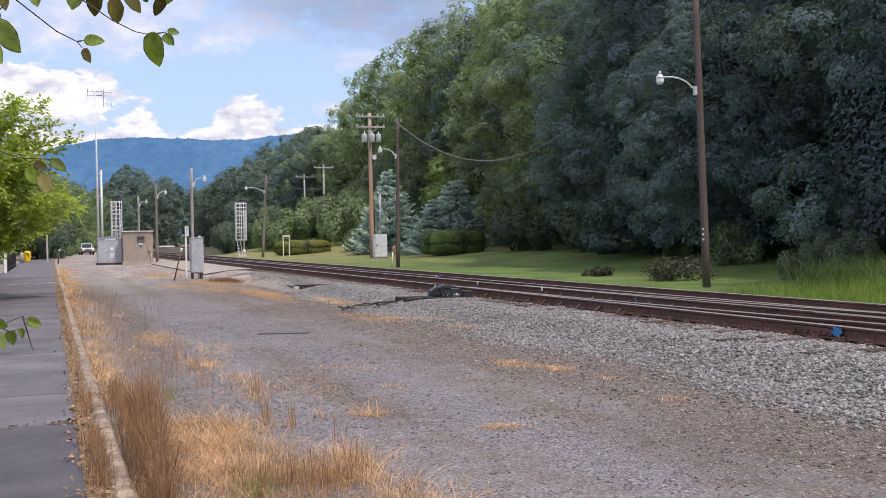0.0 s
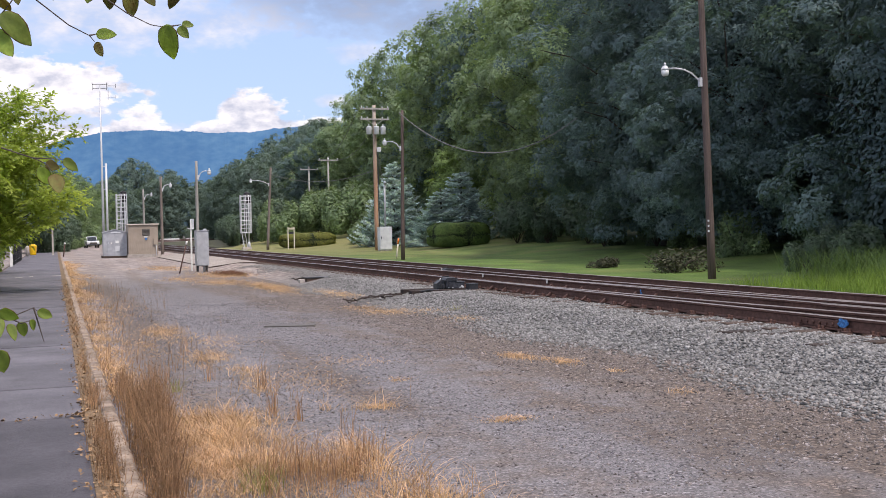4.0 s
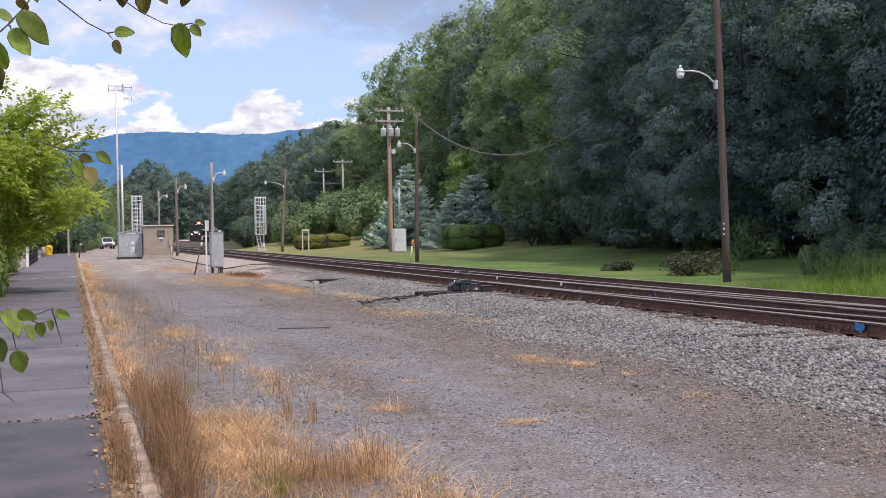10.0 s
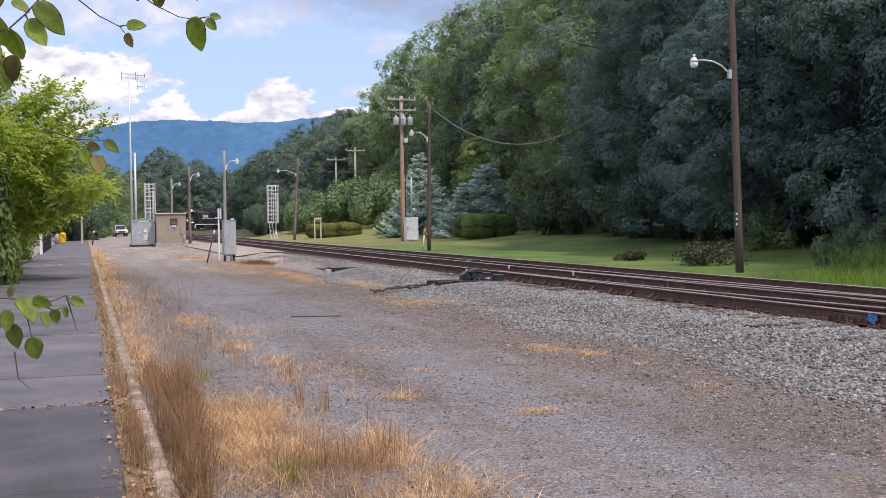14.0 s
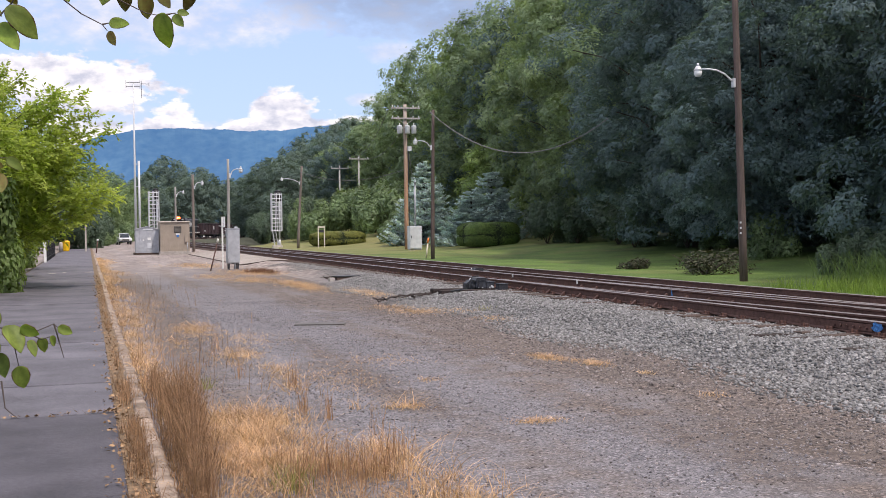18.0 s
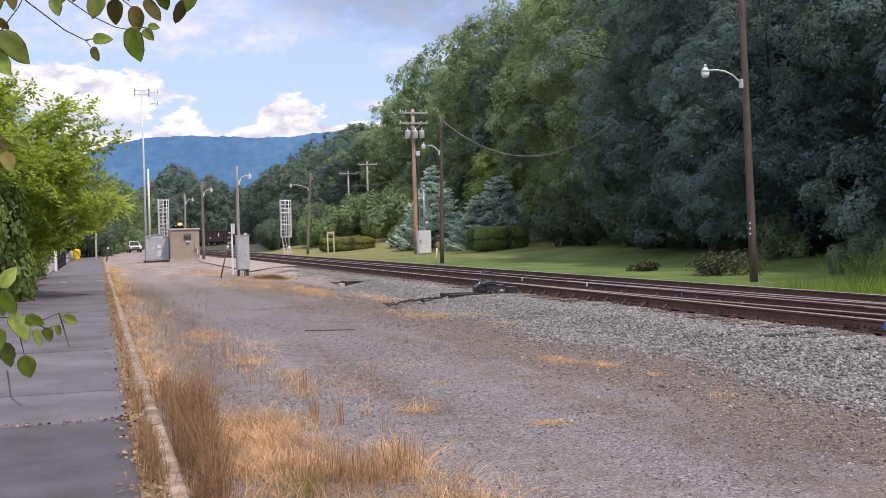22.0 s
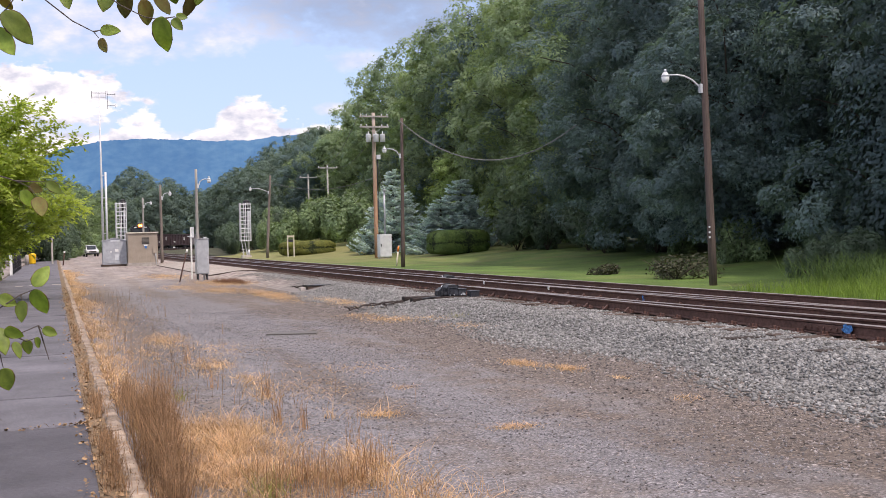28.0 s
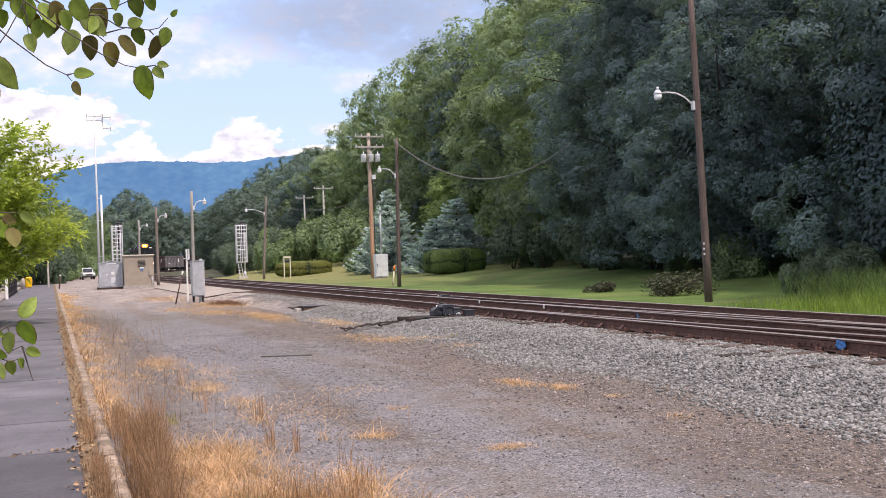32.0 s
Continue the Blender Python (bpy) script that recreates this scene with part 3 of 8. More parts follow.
def disc(c, r, depth, axis="x", sides=16, bm=None, r2=None):
    d = {"x": Vector((1, 0, 0)), "y": Vector((0, 1, 0)), "z": Vector((0, 0, 1))}[axis] * depth / 2
    c = Vector(c)
    return tube([c - d, c + d], [r, r if r2 is None else r2], sides, bm)


def raw_mesh(name, verts, faces, smooth=False):
    me = bpy.data.meshes.new(name)
    verts, faces = np.asarray(verts, np.float32).reshape(-1, 3), np.asarray(faces, np.int32)
    k = faces.shape[1]
    me.vertices.add(len(verts))
    me.vertices.foreach_set("co", verts.ravel())
    me.loops.add(faces.size)
    me.loops.foreach_set("vertex_index", faces.ravel())
    me.polygons.add(len(faces))
    me.polygons.foreach_set("loop_start", np.arange(0, faces.size, k, dtype=np.int32))
    me.polygons.foreach_set("loop_total", np.full(len(faces), k, np.int32))
    me.update(calc_edges=True)
    if smooth:
        me.polygons.foreach_set("use_smooth", np.ones(len(faces), bool))
    me.validate()
    return me


def unit(v):
    return v / (np.linalg.norm(v, axis=-1, keepdims=True) + 1e-9)


def leaf_mesh(name, at, out, size, rng, droop=0.3):
    """Folded four-cornered leaves at the points, roughly facing along out."""
    n = len(at)
    up = unit(out * 0.8 + rng.normal(0, 0.5, (n, 3)) + np.array([0, 0, 0.45]))
    along = rng.normal(size=(n, 3)) + out * 0.5 - np.array([0, 0, droop])
    along = unit(along - up * (along * up).sum(1, keepdims=True))
    side = np.cross(along, up)
    s = np.asarray(size).reshape(-1, 1) * np.ones((n, 1))
    v = np.empty((n, 4, 3), np.float32)
    v[:, 0] = at
    v[:, 1] = at + along * s * 0.5 + side * s * 0.36 + up * s * 0.1
    v[:, 2] = at + along * s
    v[:, 3] = at + along * s * 0.5 - side * s * 0.36 + up * s * 0.1
    i = np.arange(n, dtype=np.int32)[:, None] * 4
    f = np.concatenate([np.hstack([i, i + 1, i + 2]), np.hstack([i, i + 2, i + 3])])
    return raw_mesh(name, v, f)


def small_leaves(name, at, out, size, rng, droop=0.3):
    """One uneven three-cornered blade for each leaf, roughly facing along out."""
    n = len(at)
    up = unit(out * 1.15 + rng.normal(0, 0.34, (n, 3)) + np.array([0, 0, 0.35]))
    along = rng.normal(size=(n, 3)) + out * 0.5 - np.array([0, 0, droop])
    along = unit(along - up * (along * up).sum(1, keepdims=True))
    side = np.cross(along, up)
    s = np.asarray(size).reshape(-1, 1) * np.ones((n, 1))
    v = np.empty((n, 3, 3), np.float32)
    v[:, 0] = at - along * s * 0.45 - side * s * rng.uniform(0.1, 0.45, (n, 1))
    v[:, 1] = at - along * s * rng.uniform(0.1, 0.5, (n, 1)) + side * s * rng.uniform(0.25, 0.5, (n, 1))
    v[:, 2] = at + along * s * 0.55 + side * s * rng.uniform(-0.2, 0.2, (n, 1))
    i = np.arange(n, dtype=np.int32)[:, None] * 3
    return raw_mesh(name, v, np.hstack([i, i + 1, i + 2]))


def blade_mesh(name, root, height, width, lean, rng, levels=3):
    """Tapering, bent blades of grass or stalks."""
    n = len(root)
    ang = rng.uniform(0, 2 * math.pi, n)
    d = np.stack([np.cos(ang), np.sin(ang), np.zeros(n)], 1)
    ang2 = rng.uniform(0, 2 * math.pi, n)
    w = np.stack([np.cos(ang2), np.sin(ang2), np.zeros(n)], 1)
    v = np.empty((n, levels * 2 + 1, 3), np.float32)
    h, wd, ln = (np.asarray(q).reshape(-1, 1) * np.ones((n, 1)) for q in (height, width, lean))
    for k in range(levels):
        q = k / levels
        c = root + d * ln * h * q ** 1.8 + np.array([0, 0, 1.0]) * h * (q - 0.25 * ln * q * q)
        v[:, 2 * k] = c - w * wd * (1 - 0.6 * q) / 2
        v[:, 2 * k + 1] = c + w * wd * (1 - 0.6 * q) / 2
    v[:, -1] = root + d * ln * h + np.array([0, 0, 1.0]) * h * (1 - 0.25 * ln)
    m = levels * 2 + 1
    i = np.arange(n, dtype=np.int32)[:, None] * m
    fs = []
    for k in range(levels - 1):
        a = 2 * k
        fs += [np.hstack([i + a, i + a + 1, i + a + 3]), np.hstack([i + a, i + a + 3, i + a + 2])]
    a = 2 * (levels - 1)
    fs.append(np.hstack([i + a, i + a + 1, i + a + 2]))
    return raw_mesh(name, v, np.concatenate(fs))


ICO = None


def stone_mesh(name, at, size, rng, flat=0.7):
    """Small broken stones, seven corners each."""
    global ICO
    if ICO is None:
        b = bmesh.new()
        ring = [b.verts.new((math.cos(a), math.sin(a), 0.0)) for a in (0.0, 1.4, 2.7, 3.9, 5.1)]
        top, foot = b.verts.new((0.15, 0.1, 0.95)), b.verts.new((0, 0, -0.9))
        for q in range(5):
            b.faces.new((ring[q], ring[(q + 1) % 5], top))
            b.faces.new((ring[(q + 1) % 5], ring[q], foot))
        b.verts.index_update()
        ICO = (np.array([v.co[:] for v in b.verts], np.float32), np.array([[v.index for v in f.verts] for f in b.faces], np.int32))
        b.free()
    pv, pf = ICO
    n, k = len(at), len(pv)
    q = pv[None] * rng.uniform(0.62, 1.3, (n, k, 1))
    sc = np.stack([rng.uniform(0.7, 1.35, n), rng.uniform(0.7, 1.35, n), rng.uniform(0.5, 1.0, n) * flat / 0.75], 1)
    q = q * sc[:, None]
    a, b = rng.uniform(0, 6.283, n), rng.normal(0, 0.5, n)
    ca, sa, cb, sb = np.cos(a)[:, None], np.sin(a)[:, None], np.cos(b)[:, None], np.sin(b)[:, None]
    y, z = q[:, :, 1] * cb - q[:, :, 2] * sb, q[:, :, 1] * sb + q[:, :, 2] * cb
    x, y = q[:, :, 0] * ca - y * sa, q[:, :, 0] * sa + y * ca
    v = np.stack([x, y, z], 2) * np.asarray(size).reshape(-1, 1, 1) + at[:, None]
    f = pf[None] + (np.arange(n, dtype=np.int32) * k)[:, None, None]
    return raw_mesh(name, v, f.reshape(-1, 3))


def smooth_step(a, b, v):
    q = np.clip((v - a) / (b - a), 0, 1)
    return q * q * (3 - 2 * q)


def bend(y):
    """How far both tracks swing to the right, far up the line."""
    q = np.clip(np.asarray(y, float) - 180.0, 0, 120)
    return 1.45e-5 * q ** 3 + np.maximum(np.asarray(y, float) - 300.0, 0) * 3 * 1.45e-5 * 120 ** 2


def height(x, y):
    """The lie of the land."""
    x, y = np.asarray(x, float), np.asarray(y, float)
    w = x - bend(y)
    z = -0.03 * smooth_step(0.4, 0.8, w)
    z = z + 0.55 * smooth_step(22.0, 33.0, w) + 0.05 * np.maximum(w - 31.0, 0)
    z = z + 0.9 * smooth_step(17.3, 23.0, w) * (1 - smooth_step(14, 27, y))
    z = z + 1.35 * np.exp(-((w - 31) / 9.0) ** 2 - ((y - 132) / 30.0) ** 2)
    return np.minimum(z, 9.0)


# ---- the setting ----
def sheet(name, xs, ys, zf, material, label, kind="structure"):
    gx, gy = np.meshgrid(xs, ys)
    v = np.stack([gx, gy, zf(gx, gy)], 2).reshape(-1, 3)
    nx, ny = len(xs), len(ys)
    i = (np.arange(ny - 1)[:, None] * nx + np.arange(nx - 1)[None]).ravel()
    f = np.stack([i, i + 1, i + nx + 1, i + nx], 1)
    return solid(name, raw_mesh(name, v, f, True), material, label, kind=kind)


def spaced(*spans):
    return np.unique(np.concatenate([np.linspace(a, b, n) for a, b, n in spans]))


def build_ground():
    xs = spaced((-4200, -300, 8), (-300, -20, 15), (-20, 0, 11), (0, 60, 81), (60, 300, 25), (300, 4200, 8))
    ys = spaced((-4200, -300, 8), (-300, -20, 15), (-20, 40, 81), (40, 330, 117), (330, 900, 20), (900, 4200, 8))
    sheet("ground", xs, ys, lambda x, y: height(x, y) - 0.06 * smooth_step(15.6, 16.4, x - bend(y)) - 0.05 * (1 - smooth_step(0.30, 0.45, x)), M["yard"],
          "gravel yard with brown dirt and blue-grey stone, flat ground")
    # lawn beyond the far track
    w = spaced((15.9, 30, 57), (30, 90, 31))
    ys = spaced((-30, 60, 121), (60, 330, 136))
    gw, gy = np.meshgrid(w, ys)
    rag = 0.25 * np.sin(gy * 1.7) * np.sin(gy * 0.63 + 1) * (gw < 16.0)
    gx = gw + bend(gy) + rag
    v = np.stack([gx, gy, height(gx, gy) + 0.01], 2).reshape(-1, 3)
    nx, ny = len(w), len(ys)
    i = (np.arange(ny - 1)[:, None] * nx + np.arange(nx - 1)[None]).ravel()
    f = np.stack([i, i + 1, i + nx + 1, i + nx], 1)
    mid_w, mid_y = gw.ravel()[i] + 0.1, gy.ravel()[i] + 1.0
    end = 119 + 2.3 * (mid_w - 16.5) + 1.5 * np.sin(mid_w * 1.3)
    solid("lawn", raw_mesh("lawn", v, f[mid_y < end], True), M["lawn"], "mown green lawn rising towards the woods, straw-coloured in places", kind="structure")
    # earth and leaf litter, with the trees' shade put into the dark colour
    solid("wood_floor", raw_mesh("wood_floor", v, f[(mid_y >= end) & (mid_w > 16.6)], True), M["wood_floor"], "brown earth floor under the far trees, darkened by shade in its colour", kind="structure")


def build_ridge():
    rng = np.random.default_rng(5)
    az = np.radians(np.linspace(-75, 60, 5401))
    d = np.degrees(az)
    top = np.interp(d, [-75, -30, -12, -4, -0.7, 0.5, 2.1, 3.7, 5.6, 8.1, 9.5, 11.5, 13.2, 18, 30, 60], [120, 150, 110, 160, 189, 213, 227, 234, 233, 228, 230, 240, 249, 252, 240, 200])
    crowns = np.convolve(rng.normal(0, 1, len(d) + 4), np.ones(5) / 5, "valid")
    top = top + 0.9 * np.sin(d * 3.1) + 0.5 * np.sin(d * 8.3 + 1)
    rows = []
    for q in np.linspace(0, 1, 13):
        r = 2150 + 420 * q
        z = -20 + (top + 20) * (q ** 1.25) + 14 * np.sin(d * 1.3 + q * 6) * q * (1 - q) * 2 + 1.7 * np.abs(crowns) * (q > 0.99)
        rows.append(np.stack([r * np.sin(az), r * np.cos(az), z], 1))
    rows.append(np.stack([2900 * np.sin(az), 2900 * np.cos(az), top * 0 - 30], 1))
    v = np.concatenate(rows)
    n = len(az)
    i = (np.arange(len(rows) - 1)[:, None] * n + np.arange(n - 1)[None]).ravel()
    solid("backdrop", raw_mesh("backdrop", v, np.stack([i, i + 1, i + n + 1, i + n], 1), True), M["ridge"], "long forested mountain ridge, its blue haze put in as a glow", kind="structure")


build_ground()
build_ridge()

NEAR_TRACK, FAR_TRACK, GAUGE = 10.30, 14.22, 1.435
NEAR_TOP, FAR_TOP = 0.35, 0.15
RAIL_YS = list(spaced((-25, 170, 40), (170, 330, 41)))
RAIL_SHAPE = [(-0.07, 0), (0.07, 0), (0.07, 0.012), (0.012, 0.03), (0.01, 0.125), (0.035, 0.138), (0.036, 0.165), (0.028, 0.174), (-0.028, 0.174), (-0.036, 0.165),
              (-0.035, 0.138), (-0.01, 0.125), (-0.012, 0.03), (-0.07, 0.012)]


def rail_mesh(path, top):
    """A flat-bottomed rail along x, y points, with a worn bright head."""
    bm = bmesh.new()
    rings = []
    for i, (x, y) in enumerate(path):
        a, b = path[max(i - 1, 0)], path[min(i + 1, len(path) - 1)]
        d = Vector((b[0] - a[0], b[1] - a[1], 0)).normalized()
        nrm = Vector((d.y, -d.x, 0))
        rings.append([bm.verts.new(Vector((x, y, top - 0.174 + h)) + nrm * w) for w, h in RAIL_SHAPE])
    k = len(RAIL_SHAPE)
    for r0, r1 in zip(rings, rings[1:]):
        for j in range(k):
            f = bm.faces.new((r0[j], r0[(j + 1) % k], r1[(j + 1) % k], r1[j]))
            f.material_index = 1 if j in (7, 8) else 0
    bm.faces.new(rings[0])
    bm.faces.new(rings[-1][::-1])
    return bm


def build_track(name, centre, top, label):
    tr = thing(name, pose(0, 0, 0), label, "railway track", "tracks", "structure")
    for side in (-1, 1):
        r = part("rail", rail_mesh([(centre + side * GAUGE / 2 + float(bend(y)), y) for y in RAIL_YS], top), M["rust"], tr, "rusty steel rail with a worn bright head")
        r.data.materials.append(M["railhead"])
    tie = box(-1.3, -0.11, -0.17, 1.3, 0.11, 0, 0.012)
    me = bpy.data.meshes.new("tie")
    tie.to_mesh(me)
    tie.free()
    me.materials.append(M["tie"])
    rng = random.Random(int(centre * 10))
    y = 6.0
    count = 0
    while y < 128:
        t = part("tie", me, M["tie"], tr)
        t.matrix_basis = pose(centre + rng.uniform(-0.04, 0.04), y + rng.uniform(-0.04, 0.04), top - 0.178 + rng.uniform(-0.012, 0.0), 0, 0, rng.uniform(-1.2, 1.2))
        y += 0.52
        count += 1
    # tie plates with spike heads
    pl = bmesh.new()
    for side in (-1, 1):
        box(side * GAUGE / 2 - 0.15, -0.09, 0, side * GAUGE / 2 + 0.15, 0.09, 0.014, bm=pl)
        for dx in (-0.09, 0.09):
            box(side * GAUGE / 2 + dx - 0.02, -0.06, 0.014, side * GAUGE / 2 + dx + 0.02, -0.02, 0.05, bm=pl)
            box(side * GAUGE / 2 + dx - 0.02, 0.03, 0.014, side * GAUGE / 2 + dx + 0.02, 0.07, 0.055, bm=pl)
    pme = bpy.data.meshes.new("tie_plate")
    pl.to_mesh(pme)
    pl.free()
    pme.materials.append(M["rust"])
    y = 6.0
    while y < 60:
        t = part("tie_plate", pme, M["rust"], tr)
        t.matrix_basis = pose(centre, y, top - 0.182)
        y += 0.52
    return tr


def build_ballast():
    def bed(x, y):
        w = x - bend(y)
        a = smooth_step(7.0, 8.35, w) * 0.17 - 0.03
        mid = smooth_step(11.7, 12.9, w) * 0.20
        out = smooth_step(15.6, 16.5, w) * 0.15
        wob = 0.018 * np.sin(x * 3.1 + y * 1.3) * np.sin(y * 2.3 - x)
        return a - mid - out + wob * (w > 7.2) * (w < 15.8) * (1 - smooth_step(26, 38, y))
    w = spaced((6.9, 17.0, 52))
    ys = spaced((-25, 60, 171), (60, 330, 109))
    gw, gy = np.meshgrid(w, ys)
    gx = gw + bend(gy)
    v = np.stack([gx, gy, bed(gx, gy)], 2).reshape(-1, 3)
    nx, ny = len(w), len(ys)
    i = (np.arange(ny - 1)[:, None] * nx + np.arange(nx - 1)[None]).ravel()
    solid("ballast_bed", raw_mesh("ballast_bed", v, np.stack([i, i + 1, i + nx + 1, i + nx], 1), True), M["ballast"], "grey crushed-stone ballast bed under two tracks", kind="structure")
    rng = np.random.default_rng(11)

    def strew(n, x0, x1, y0, y1, s0, s1, edge=0.0):
        x, y = rng.uniform(x0, x1, n), y0 + (y1 - y0) * rng.uniform(0, 1, n) ** 1.15
        if edge:
            keep = rng.uniform(0, 1, n) < smooth_step(x0, x0 + edge, x + 0.35 * np.sin(y * 0.9) + rng.normal(0, 0.15, n))
            x, y = x[keep], y[keep]
        s = rng.uniform(s0, s1, len(x))
        return np.stack([x, y, np.asarray(bed(x, y)) + s * 0.25], 1), s
    a1, s1 = strew(66000, 6.1, 9.5, 6, 34, 0.014, 0.034, 1.3)
    a2, s2 = strew(9000, 7.4, 9.5, 34, 50, 0.018, 0.032, 1.4)
    a3, s3 = strew(6000, 9.65, 13.2, 8, 50, 0.02, 0.045)
    solid("ballast_stones", stone_mesh("ballast_stones", np.concatenate([a1, a2, a3]), np.concatenate([s1, s2, s3]), rng), M["stone"],
          "loose grey broken ballast stones beside the track", "stones", kind="stuff")
    # pebbles strewn over the yard
    n = 16000
    y = 5.5 + 30 * rng.uniform(0, 1, n) ** 1.9
    x = rng.uniform(0.6, 7.2, n) + 0.02 * y
    s = 0.003 + 0.008 * rng.uniform(0, 1, n) ** 4.0 * (1 + y / 20)
    s[:40] = rng.uniform(0.014, 0.028, 40)
    n = 11000
    y2 = 6 + 22 * rng.uniform(0, 1, n) ** 1.4
    x2 = rng.normal(6.3, 0.85, n)
    x, y = np.concatenate([x, x2]), np.concatenate([y, y2])
    s = np.concatenate([s, 0.006 + 0.016 * rng.uniform(0, 1, n) ** 2.5])
    n = 9000
    x3, y3 = rng.uniform(1.5, 6.6, n), 6 + 24 * rng.uniform(0, 1, n) ** 1.5
    x, y = np.concatenate([x, x3]), np.concatenate([y, y3])
    s = np.concatenate([s, 0.004 + 0.011 * rng.uniform(0, 1, n) ** 3])
    n = 3500
    y4 = 26 + 60 * rng.uniform(0, 1, n) ** 1.3
    x, y = np.concatenate([x, rng.uniform(0.9, 8.2, n)]), np.concatenate([y, y4])
    s = np.concatenate([s, (0.005 + 0.007 * rng.uniform(0, 1, n) ** 3) * (1 + y4 / 70)])
    # coarse grit that stands proud of the lane
    n = 46000
    yg = 6.2 + 20 * rng.uniform(0, 1, n) ** 1.35
    xg = 0.7 + 6.6 * rng.uniform(0, 1, n) + 0.03 * yg
    lie = np.sin(xg * 2.3 + 1.5 * np.sin(yg * 0.7)) + np.sin(yg * 1.1 + xg) + rng.normal(0, 0.8, n) > -0.6
    xg, yg = xg[lie], yg[lie]
    sg = (0.0045 + 0.006 * rng.uniform(0, 1, len(xg)) ** 2) * (1 + yg / 28)
    grey = xg + 0.5 * np.sin(yg * 0.8) + rng.normal(0, 0.4, len(xg)) < 4.7
    solid("grit", stone_mesh("grit", np.stack([xg[grey], yg[grey], -0.03 + sg[grey] * 0.2], 1), sg[grey], rng), M["grit"], "blue-grey stone grit on the driven lane", "stones", kind="stuff")
    x, y, s = np.concatenate([x, xg[~grey]]), np.concatenate([y, yg[~grey]]), np.concatenate([s, sg[~grey]])
    solid("pebbles", stone_mesh("pebbles", np.stack([x, y, -0.03 + s * 0.2], 1), s, rng), M["pebble"], "small grey and brown pebbles on the gravel yard", "stones", kind="stuff")


def rough_kerb(rng, y0, y1, dx, dz):
    """One cast length with a crumbled top edge."""
    k = max(3, int((y1 - y0) / 0.16))
    shape = ((0.36, -0.2), (0.36, 0.005), (0.385, 0.03), (0.465, 0.032), (0.49, 0.008), (0.49, -0.2))
    bm = bmesh.new()
    rings = []
    for i in range(k + 1):
        chip = rng.uniform(0, 1) ** 4 * 0.03
        rings.append([bm.verts.new((x + dx + (rng.uniform(-0.009, 0.009) if z > -0.1 else 0), y0 + (y1 - y0) * i / k, z + dz - (chip if z > 0.0 else 0) + (rng.uniform(-0.006, 0.006) if z > -0.1 else 0))) for x, z in shape])
    for r0, r1 in zip(rings, rings[1:]):
        for j in range(5):
            bm.faces.new((r0[j], r0[j + 1], r1[j + 1], r1[j]))
    bm.faces.new(rings[0][::-1])
    bm.faces.new(rings[-1])
    return bm


def build_walkway():
    wk = thing("walkway", pose(0, 0, 0), "worn dark asphalt walkway with cross joints", "walkway", kind="structure")
    rng = random.Random(4)
    cut = [-6.0, -3.4, -0.8, 1.8, 4.4, 7.1, 10.42, 12.55, 14.9]
    while cut[-1] < 150:
        cut.append(cut[-1] + rng.uniform(2.2, 3.4))
    for a, b in zip(cut, cut[1:]):
        bm = box(-2.45, a + 0.007, -0.10, 0.24 + rng.uniform(-0.03, 0.03), b - 0.007, rng.uniform(-0.006, 0.004), 0.012)
        part("slab", bm, M["asphalt_new" if b < 10.5 else "asphalt"], wk)
    for x0, x1, y in ((-1.55, -1.27, 47.89), (-1.03, -0.9, 48.88), (-0.15, 0.21, 48.73)):
        part("paint_dash", box(x0, y - 0.12, -0.01, min(x1, 0.2), y + 0.12, 0.009), M["concrete"], wk, "worn pale paint dash")
    solid("joint_bed", box(-2.6, -6, -0.2, 0.20, 150, -0.022), M["dirt"], "dark dirt in the joints of the walkway", kind="structure")
    solid("gutter_dirt", box(0.20, -6, -0.2, 0.40, 150, 0.006, 0.004), M["gutter"], "strip of brown dirt between walkway and kerb", kind="structure")
    kb = thing("kerb", pose(0, 0, 0), "weathered buff concrete kerb beside the walkway", "kerb", kind="structure")
    y = -6.0
    while y < 120:
        n = rng.uniform(2.6, 3.4)
        dx, dz = rng.uniform(-0.012, 0.012), rng.uniform(-0.008, 0.008)
        part("kerb_stone", rough_kerb(rng, y + 0.008, y + n - 0.008, dx, dz), M["kerb"], kb)
        y += n


build_ballast()
build_walkway()
build_track("near_track", NEAR_TRACK, NEAR_TOP, "railway track of rusty rails on old wooden ties in ballast")
build_track("far_track", FAR_TRACK, FAR_TOP, "second railway track lying lower, beside the lawn")


